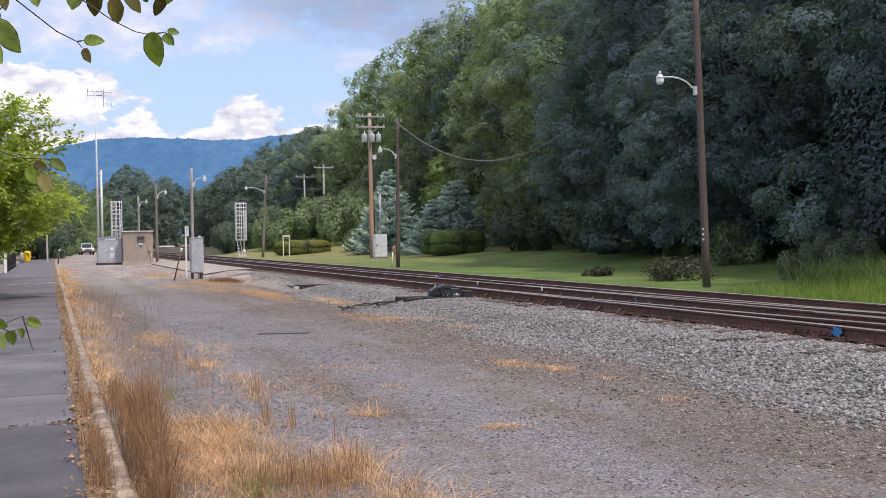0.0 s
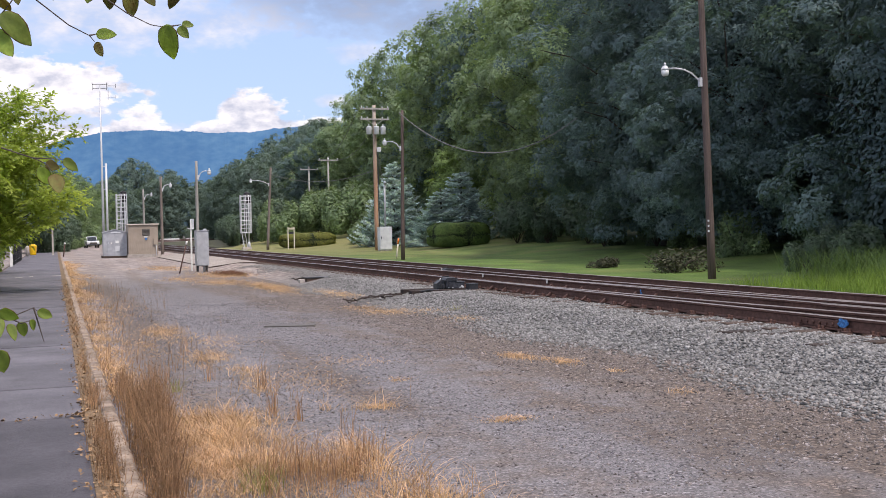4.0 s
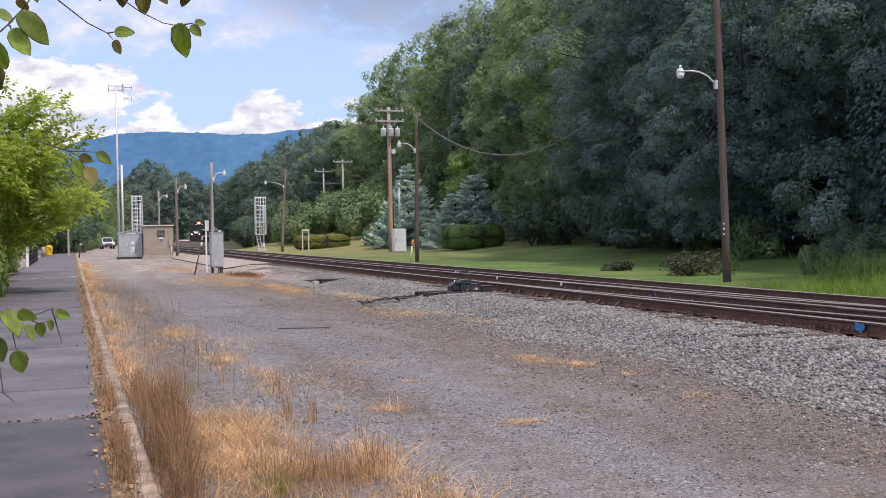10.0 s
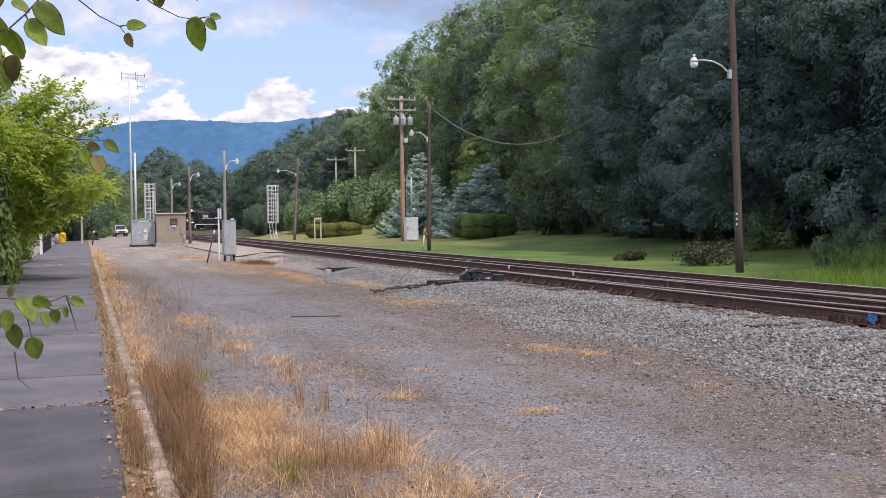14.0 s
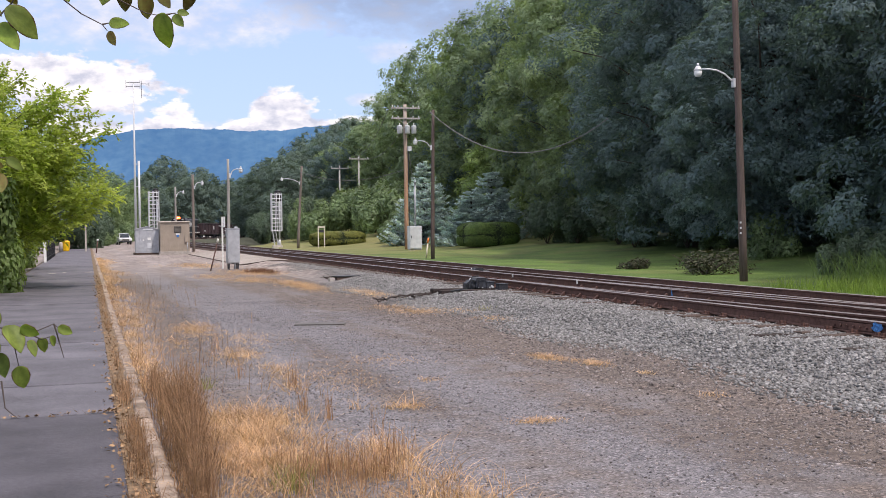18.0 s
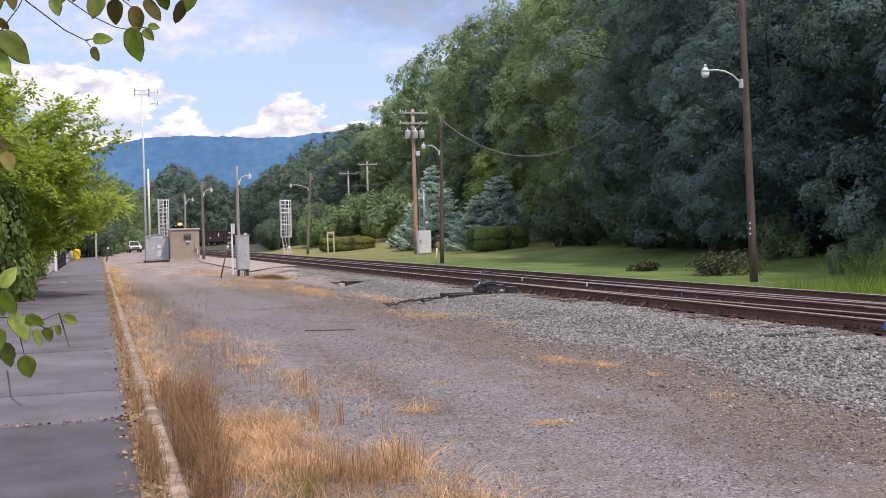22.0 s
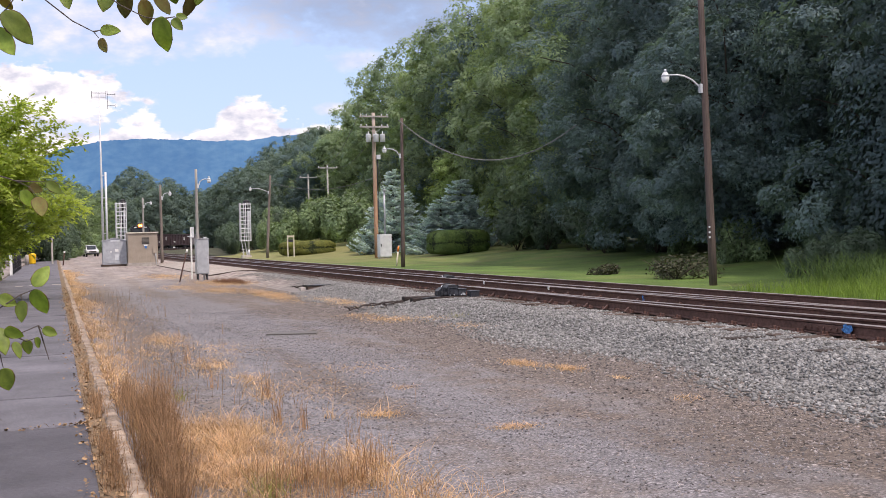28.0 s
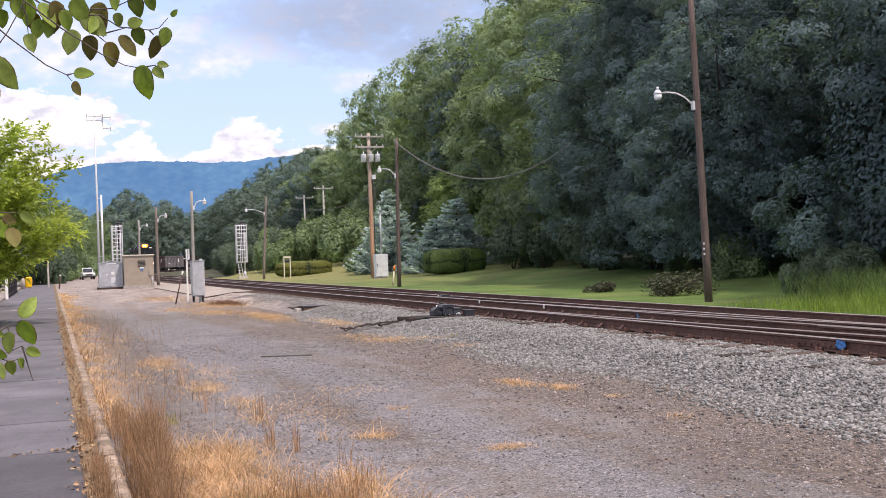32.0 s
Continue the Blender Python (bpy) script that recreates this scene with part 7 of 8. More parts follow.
    roots, hs = np.concatenate(roots), np.concatenate(hs)
    solid("straw_tufts", blade_mesh("straw_tufts", roots, hs, 0.003 + roots[:, 1] * 0.0002, rng.uniform(0.8, 2.6, len(roots)), rng, 3), M["straw"], "scattered tufts of orange dry grass on the gravel", "grass", kind="stuff")
    green = clusters([(1.2, 7.0, 0.08, 0.14, 1.0), (1.15, 11.8, 0.05, 0.1, 0.3), (7.4, 20.6, 0.1, 0.2, 0.3)], 180)
    solid("green_weeds", blade_mesh("green_weeds", green, rng.uniform(0.08, 0.24, 180), 0.006, rng.uniform(0.2, 0.9, 180), rng, 3), M["green_weed"], "few yellow-green weeds among the dry grass", "weeds", kind="stuff")
    n = 1100
    r = np.stack([rng.normal(6.5, 0.3, n), rng.normal(44.5, 1.0, n), np.full(n, -0.03)], 1)
    solid("rusty_weeds", blade_mesh("rusty_weeds", r, rng.uniform(0.05, 0.26, n), 0.012, rng.uniform(0.4, 1.5, n), rng, 3), M["rustweed"], "low red-brown weeds near the signal cabinet", "weeds", kind="stuff")
    # tall grass bank beyond the far track
    n = 26000
    y = rng.uniform(6, 30, n)
    x = 16.6 + 3.2 * rng.uniform(0, 1, n) ** 0.9
    keep = x - 16.3 < 5.0 * (1 - smooth_step(17.5, 26.5, y)) + 0.1
    x, y = x[keep], y[keep]
    r = np.stack([x, y, height(x, y)], 1)
    solid("tall_grass", blade_mesh("tall_grass", r, rng.uniform(0.12, 0.45, len(x)) * (0.7 + 0.35 * (x - 16.3)), 0.011, rng.uniform(0.1, 0.8, len(x)), rng, 4), M["grass_tall"],
          "bright green rough grass on the bank beyond the tracks", "grass", kind="stuff")
    n = 22000
    y = rng.uniform(6, 28.5, n)
    x = 18.9 + 4.0 * rng.uniform(0, 1, n)
    keep = x - 18.6 < 6.0 * (1 - smooth_step(19, 27, y)) + 0.1
    x, y = x[keep], y[keep]
    r = np.stack([x, y, height(x, y)], 1)
    solid("reeds", blade_mesh("reeds", r, rng.uniform(0.45, 1.15, len(x)), 0.02, rng.uniform(0.2, 1.0, len(x)), rng, 4), M["grass_dark"], "tall dark reed grass below the wood", "grass", kind="stuff")
    # litter of leaves in the gutter of the walkway
    n = 2200
    y = 5 + 40 * rng.uniform(0, 1, n) ** 2
    at = np.stack([0.27 + np.abs(rng.normal(0, 0.09, n)) * rng.choice([-1, 0.6], n), y, np.full(n, 0.014)], 1)
    joint = np.stack([0.2 - 2.5 * rng.uniform(0, 1, 170) ** 1.6, 10.42 + rng.normal(0, 0.035, 170), np.full(170, 0.012)], 1)
    at, n = np.concatenate([at, joint]), n + 170
    solid("leaf_litter", leaf_mesh("leaf_litter", at, np.tile([0, 0, 1.0], (n, 1)), rng.uniform(0.015, 0.055, n), rng, -0.2), M["litter"], "brown fallen leaves along the kerb", "leaves", kind="stuff")


grasses()


# ---- the train ----
def truck(y, parent, axles, spacing, z=0.0):
    t = part("truck", box(-1.05, y - spacing * (axles - 1) / 2 - 0.5, 0.35, 1.05, y + spacing * (axles - 1) / 2 + 0.5, 0.75, 0.05), M["black"], parent)
    for k in range(axles):
        yy = y + (k - (axles - 1) / 2) * spacing
        bm = bmesh.new()
        for s in (-1, 1):
            disc((s * 0.72, yy, 0.5), 0.5, 0.12, "x", 18, bm)
        tube([(-0.8, yy, 0.5), (0.8, yy, 0.5)], 0.08, 8, bm)
        part("wheelset", bm, M["steel_dark"], t)
        for s in (-1, 1):
            part("axle_box", box(s * 1.05 - 0.12, yy - 0.2, 0.3, s * 1.05 + 0.12, yy + 0.2, 0.68, 0.03), M["black"], t)


def locomotive(label):
    """Nose towards -y. Origin on the rail tops, in the middle."""
    e = thing("locomotive", pose(0, 0, 0), label, "locomotive", "train")
    part("underframe", box(-1.5, -9.4, 1.15, 1.5, 9.4, 1.55, 0.03), M["black"], e)
    for y in (-6.2, 6.2):
        truck(y, e, 3, 1.95)
    part("fuel_tank", box(-1.35, -2.7, 0.45, 1.35, 2.7, 1.15, 0.12), M["black"], e)
    part("nose", prism([(-9.0, 1.55), (-9.0, 2.45), (-8.85, 2.75), (-7.3, 2.95), (-7.3, 1.55)], -0.95, 0.95, axis="x"), M["black"], e)
    cab = part("cab", prism([(-1.5, 1.55), (1.5, 1.55), (1.5, 3.9), (1.15, 4.45), (-1.15, 4.45), (-1.5, 3.9)], -7.3, -4.6), M["black"], e)
    for s in (-1, 1):
        part("windshield", box(s * 0.15, -7.33, 3.2, s * 1.2, -7.3, 3.85, 0.01), M["carglass"], cab)
        part("side_window", box(s * 1.505, -6.6, 3.1, s * 1.53, -5.2, 3.8, 0.01), M["carglass"], cab)
        part("number_board", box(s * 0.62, -7.42, 4.06, s * 1.0, -7.3, 4.22, 0.02), M["lightgrey"], cab, "pale number board")
        part("ditch_light", disc((s * 0.95, -9.42, 1.75), 0.15, 0.12, "y", 14), M["ditch"], e, "glowing ditch light")
        part("handrail", tube([(s * 1.45, -4.4, 2.6), (s * 1.45, 9.2, 2.6)], 0.03, 5), M["white"], e)
        for k in range(9):
            part("stanchion", tube([(s * 1.45, -4.2 + k * 1.65, 1.55), (s * 1.45, -4.2 + k * 1.65, 2.6)], 0.025, 5), M["black"], e)
        part("sill_stripe", box(s * 1.505, -9.3, 1.2, s * 1.52, 9.3, 1.34), M["white"], e, "white sill stripe")
        for k, dx in enumerate((-1.3, -0.4, 0.5, 1.4)):
            part("marking", box(s * 1.02, 0.2 + dx - 0.28, 2.85, s * 1.035, 0.2 + dx + 0.28, 3.5), M["white"], e, "white painted marking")
        for k in range(7):
            part("hood_door", box(s * 1.0, -3.9 + k * 1.75, 1.7, s * 1.015, -2.35 + k * 1.75, 2.75, 0.01), M["black"], e)
    head = part("headlight", box(-0.55, -7.46, 4.08, 0.55, -7.3, 4.82, 0.05), M["steel_dark"], cab)
    for dx in (-0.17, 0.17):
        # oversized glowing disc added as the glare round each lens
        part("reflector", disc((dx, -7.5, 4.44), 0.28, 0.06, "y", 16), M["headlight"], head, "orange glowing disc standing for the headlight's glare")
        part("lens", disc((dx * 0.8, -7.55, 4.44), 0.075, 0.06, "y", 14), M["bulb"], head, "bright headlight lens")
    part("nose_marking", box(-0.5, -9.03, 1.95, 0.5, -9.0, 2.35, 0.01), M["white"], e, "white painted marking on the nose")
    part("nose_stripe", box(-0.8, -9.02, 2.42, 0.8, -9.0, 2.5), M["white"], e)
    part("hood", prism([(-1.0, 1.55), (1.0, 1.55), (1.0, 3.95), (0.75, 4.25), (-0.75, 4.25), (-1.0, 3.95)], -4.6, 8.9), M["black"], e)
    part("radiator", prism([(-1.35, 3.5), (1.35, 3.5), (1.35, 4.1), (1.1, 4.4), (-1.1, 4.4), (-1.35, 4.1)], 4.6, 8.6), M["black"], e)
    for y in (5.4, 6.7, 8.0):
        part("fan", disc((0, y, 4.45), 0.55, 0.14, "z", 16), M["steel_dark"], e)
    part("exhaust", box(-0.35, 0.0, 4.2, 0.35, 1.1, 4.5, 0.04), M["steel_dark"], e)
    part("plow", prism([(-1.4, 0.2), (1.4, 0.2), (1.4, 1.15), (-1.4, 1.15)], -9.75, -9.4), M["black"], e)
    part("coupler", box(-0.15, -10.1, 0.8, 0.15, -9.7, 1.05, 0.03), M["rust"], e)
    part("front_rail", tube([(-1.3, -9.35, 1.55), (-1.3, -9.35, 2.55), (1.3, -9.35, 2.55), (1.3, -9.35, 1.55)], 0.025, 5), M["steel_dark"], e)
    for s in (-1, 1):
        part("step", box(s * 1.1, -9.4, 0.4, s * 1.48, -9.0, 1.15, 0.02), M["white"], e)
    return e


def gondola(label, paint="gondola"):
    e = thing("gondola", pose(0, 0, 0), label, "freight car", "train")
    for y in (-5.6, 5.6):
        truck(y, e, 2, 1.75)
    bm = box(-1.5, -7.8, 1.05, 1.5, 7.8, 1.25)
    for s in (-1, 1):
        box(s * 1.5 - 0.05, -7.8, 1.25, s * 1.5 + 0.05, 7.8, 3.45, bm=bm)
        box(-1.5, s * 7.8 - 0.05, 1.25, 1.5, s * 7.8 + 0.05, 3.45, bm=bm)
    body = part("body", bm, M[paint], e)
    for s in (-1, 1):
        for k in range(13):
            part("rib", box(s * 1.55, -7.5 + k * 1.25 - 0.07, 1.1, s * 1.66, -7.5 + k * 1.25 + 0.07, 3.4, 0.01), M[paint], body)
        part("top_chord", box(s * 1.44, -7.9, 3.38, s * 1.68, 7.9, 3.52, 0.02), M[paint], body)
        part("side_sill", box(s * 1.5, -7.85, 0.9, s * 1.6, 7.85, 1.12, 0.02), M[paint], body)
        part("marking", box(s * 1.56, 3.0, 2.1, s * 1.565, 4.0, 2.9), M["white"], body, "faded white marking")
        part("marking", box(s * 1.56, -5.2, 1.6, s * 1.565, -4.0, 1.9), M["white"], body, "faded white marking")
    part("coupler", box(-0.15, -8.4, 0.8, 0.15, 8.4, 1.05, 0.03), M["rust"], e)
    return e


train = [(locomotive("black locomotive with glowing headlights pulling the freight train"), 10.6)]
for ob, half in train:
    ob.scale = (1.06, 1.08, 1.04)
gon = gondola("dark purple-brown open gondola car of the freight train")
grey_gon = gondola("weathered grey open gondola car of the freight train", "gondola_grey")
train.append((gon, 8.4))
for k in range(3):
    train.append((copy_thing(gon, pose(0, 0, 0)), 8.4))
train.append((grey_gon, 8.4))
for k in range(5):
    train.append((copy_thing(grey_gon if k % 3 == 1 else gon, pose(0, 0, 0)), 8.4))

# distance along the far track, measured from y = 120
_ys = np.linspace(120, 620, 5001)
_xs = FAR_TRACK + bend(_ys)
_s = np.concatenate([[0], np.cumsum(np.hypot(np.diff(_ys), np.diff(_xs)))])


def on_line(s):
    y = float(np.interp(s, _s, _ys))
    x = float(np.interp(s, _s, _xs))
    y2, x2 = float(np.interp(s + 1, _s, _ys)), float(np.interp(s + 1, _s, _xs))
    return x, y, math.degrees(math.atan2(-(x2 - x), y2 - y))


def nose_at(t):
    """Where the nose of the leading locomotive is, along the line."""
    return float(np.interp(t, [0, 9, 14, 17, 22, 32], NOSE))


NOSE = [float(np.interp(y, _ys, _s)) for y in (286 + 9 * 4.4 * 0.85, 286, 266, 252, 226, 180)]


def train_rows():
    off = 0.0
    for k, (ob, half) in enumerate(train):
        off += half
        rows = []
        for t in np.arange(0, 32.01, 1.0):
            x, y, turn = on_line(nose_at(float(t)) + off)
            rows.append((float(t), pose(x, y, FAR_TOP, 0, 0, turn)))
        walk(ob, rows)
        off += half


# ---- twigs close to the camera ----
def broad_leaf(L, rng, fold=0.18):
    """A broad, blunt-pointed leaf lying along +y, folded on its midrib, with an uneven dried rim."""
    prof = [(0, 0.06), (0.05, 0.26), (0.16, 0.43), (0.32, 0.50), (0.48, 0.49), (0.63, 0.43), (0.77, 0.32), (0.88, 0.20), (0.96, 0.08), (1.0, 0.012)]
    bm = bmesh.new()
    rows = []
    curl, twist, wide = rng.uniform(-0.05, 0.3), rng.uniform(-0.25, 0.25), rng.uniform(0.56, 0.72)
    for q, w in prof:
        z = -curl * q * q * L
        row = []
        for u in (-1.0, -0.93, -0.5, 0.0, 0.5, 0.93, 1.0):
            e = (1 + rng.uniform(-0.05, 0.05)) if abs(u) > 0.9 else 1.0
            x = u * w * L * wide * e
            lift = fold * abs(x) * (1.25 - 0.5 * abs(u)) + twist * x * q + (rng.uniform(-0.012, 0.012) * L if abs(u) > 0.4 else 0)
            row.append(bm.verts.new((x, q * L, z + lift)))
        rows.append(row)
    for a, b in zip(rows, rows[1:]):
        for j in range(6):
            f = bm.faces.new((a[j], a[j + 1], b[j + 1], b[j]))
            f.smooth = True
            f.material_index = 1 if j in (0, 5) else 0
    g = bmesh.ops.extrude_face_region(bm, geom=bm.faces[:])
    for v in g["geom"]:
        if isinstance(v, bmesh.types.BMVert):
            v.co.z += 0.0008
    bmesh.ops.remove_doubles(bm, verts=bm.verts[:], dist=1e-5)
    return bm


STEP = radians(0.029)     # twigs are laid out in small steps of angle, seen from the walkway


def twig(name, toward, d, stems, leaves, label):
    """A twig facing the walkway; its stems and leaves stand round its own middle. toward: bearing and height in degrees."""
    a, e = radians(toward[0]), radians(toward[1])
    fwd = Vector((math.sin(a) * math.cos(e), math.cos(a) * math.cos(e), math.sin(e)))
    right = Vector((fwd.y, -fwd.x, 0)).normalized()
    up = right.cross(fwd)
    tw = thing(name, Matrix.Translation(Vector((0, 0, 1.6)) + fwd * d), label, "twig", "twigs near the walkway")
    k = d * STEP
    rng = random.Random(len(leaves) * 7 + len(stems))

    def put(x, y, z=0.0):
        return right * x * k - up * y * k + fwd * z
    for s in stems:
        pts = [put(x, y) for x, y in s]
        n = len(pts)
        part("stem", tube(pts, [0.0021 - 0.0013 * i / max(n - 1, 1) for i in range(n)], 6), M["twig"], tw)
    for x, y, size, angle, brown in leaves:
        lf = part("leaf", broad_leaf(size * k, rng, rng.uniform(0.05, 0.45)), M["redbud_brown" if brown else "redbud"], tw, "browned broad leaf" if brown else "")
        lf.data.materials.append(M["leaf_rim"])
        a = radians(angle)
        tip = (right * math.sin(a) + up * math.cos(a) + fwd * rng.uniform(-0.55, 0.55)).normalized()
        nrm = -fwd + right * rng.uniform(-0.75, 0.75) + up * rng.uniform(-0.2, 0.9)
        nrm = (nrm - tip * nrm.dot(tip)).normalized()
        m = Matrix((tip.cross(nrm), tip, nrm)).transposed().to_4x4()
        lf.matrix_basis = Matrix.Translation(put(x, y, rng.uniform(-0.02, 0.02))) @ m
    return tw


twig_small = twig("twig", (2.6, 9.3), 2.5, [[(-200, -190), (-155, -132), (-105, -86), (-48, -41), (-16, -25), (-8, -15)], [(-16, -25), (-4, -28)], [(-150, -128), (-138, -118), (-130, -104)]],
                  [(-6, -14, 27, 155, 1), (-5, -28, 34, 88, 0), (-130, -106, 36, 172, 1), (-165, -140, 40, 200, 0)], "thin drooping twig with small green leaves")
twig_hanging = twig("twig", (6.2, 9.3), 2.4, [[(-330, -230), (-260, -182), (-190, -132), (-139, -92), (-112, -74), (-76, -49), (-39, -31), (-10, -26)], [(-10, -28), (12, -32)]],
                    [(-10, -32, 62, 178, 0), (8, -28, 25, 140, 0), (13, -34, 20, 98, 0)], "thin twig ending in a hanging heart-shaped leaf")
twig_bunch = twig("twig", (2.4, 9.2), 2.6, [[(-230, -130), (-150, -105), (-83, -60), (-20, -64), (10, -45), (59, -41), (75, -45), (90, -62)], [(-130, -95), (-60, -64), (-25, -30), (-10, -18)], [(-20, -32), (22, -44)], [(59, -41), (66, -33)],
                                            [(-60, -70), (0, -75), (40, -95)], [(-150, -105), (-135, -60), (-133, -30)], [(-230, -110), (-206, -56), (-215, -31)]],
                  [(-62, -38, 44, 195, 0), (-34, -30, 42, 188, 1), (-10, -20, 44, 165, 1), (10, -30, 42, 140, 1), (-18, -85, 56, 185, 1), (70, -32, 44, 182, 1), (88, -46, 34, 195, 0), (36, -46, 36, 160, 0), (24, -48, 30, 70, 0),
                   (5, -98, 28, 180, 0), (8, -68, 24, 175, 0), (34, -100, 40, 165, 0), (55, -100, 34, 150, 0), (-170, -92, 38, 200, 0), (-150, -90, 38, 170, 0), (-128, -88, 50, 190, 0), (-112, -80, 46, 150, 0), (-90, -85, 52, 175, 1),
                   (-96, -62, 40, 190, 0), (-62, -88, 48, 150, 0), (-75, -105, 40, 120, 0), (-48, -62, 50, 130, 0), (-135, -110, 44, 230, 0), (-40, -110, 40, 60, 0), (-188, -110, 40, 210, 1), (95, -64, 16, 40, 0), (-174, -69, 34, 180, 0), (-127, -66, 36, 170, 1), (-116, -55, 34, 190, 0), (-206, -56, 40, 190, 1), (-215, -31, 32, 200, 0), (-133, -30, 36, 165, 0),
                   (-78, -70, 36, 165, 0), (-28, -60, 34, 200, 0)],
                  "leafy twig with many broad green and browned leaves")
twig_left = twig("twig", (-2.4, 10.5), 2.2, [[(-110, 60), (-65, 25), (-45, 17), (-20, -7), (0, -30), (25, -65), (60, -130)], [(-20, -7), (-8, -22)], [(-20, -5), (-17, 3)], [(-45, 17), (-42, 20)], [(-90, 50), (-60, 60), (-40, 75)]],
                 [(-8, -23, 68, 128, 0), (-17, 2, 52, 146, 0), (-42, 19, 60, 166, 0), (-40, -27, 34, 125, 0), (-5, -48, 28, 150, 1), (-75, 35, 62, 180, 0), (-55, 65, 56, 170, 0), (-80, -5, 62, 150, 0), (-36, 60, 46, 195, 1), (-95, 60, 60, 200, 0), (-100, 10, 60, 230, 0),
                  (-60, -50, 50, 190, 0), (-85, -60, 56, 160, 0)], "twig with large dark green leaves close to the walkway")
twig_low = twig("twig", (-1.0, -4.3), 2.6, [[(-200, -40), (-140, -12), (-88, -6), (-58, 4), (-20, -11), (-14, -5)], [(-20, -11), (-12, 20), (-5, 47)], [(-103, 79), (-98, 124), (-80, 141)], [(-58, 4), (-40, 14), (-26, 10)], [(-88, -6), (-76, 56)]],
                [(-14, -5, 26, 115, 0), (-26, 9, 21, 160, 0), (-40, 11, 26, 170, 0), (-93, -11, 56, 155, 0), (-58, 14, 30, 160, 0), (-76, 56, 42, 168, 0), (-108, 34, 42, 165, 0), (-113, 9, 38, 180, 0), (-108, -11, 22, 10, 0), (-130, 20, 45, 200, 0), (-150, -10, 48, 190, 0), (-72, -8, 32, 120, 0),
                 (-140, 50, 40, 175, 0), (-170, 20, 45, 170, 0)], "low twig with clustered bright green leaves over the walkway")
twig_pair = twig("twig", (-2.0, -2.5), 2.3, [[(-160, 80), (-97, 50), (-67, 35), (-27, 10), (-5, 2)], [(-27, 10), (-25, 20)], [(-67, 35), (-62, 13)]],
                 [(-7, -3, 44, 38, 0), (-5, 2, 50, 160, 0), (-25, 20, 36, 185, 0), (-62, 13, 32, 115, 0), (-90, 40, 40, 200, 0)], "pale green pair of broad leaves on a thin stem")
twig_brown = twig("twig", (0.9, 3.3), 3.2, [[(-90, -40), (-62, -30), (-41, -23), (-21, -13), (-9, 4)], [(-41, -23), (7, -21)]],
                  [(-35, -6, 36, 143, 0), (-9, 4, 36, 167, 1), (6, -21, 30, 130, 0), (-22, -14, 24, 110, 1)], "twig with a curled brown-edged leaf")


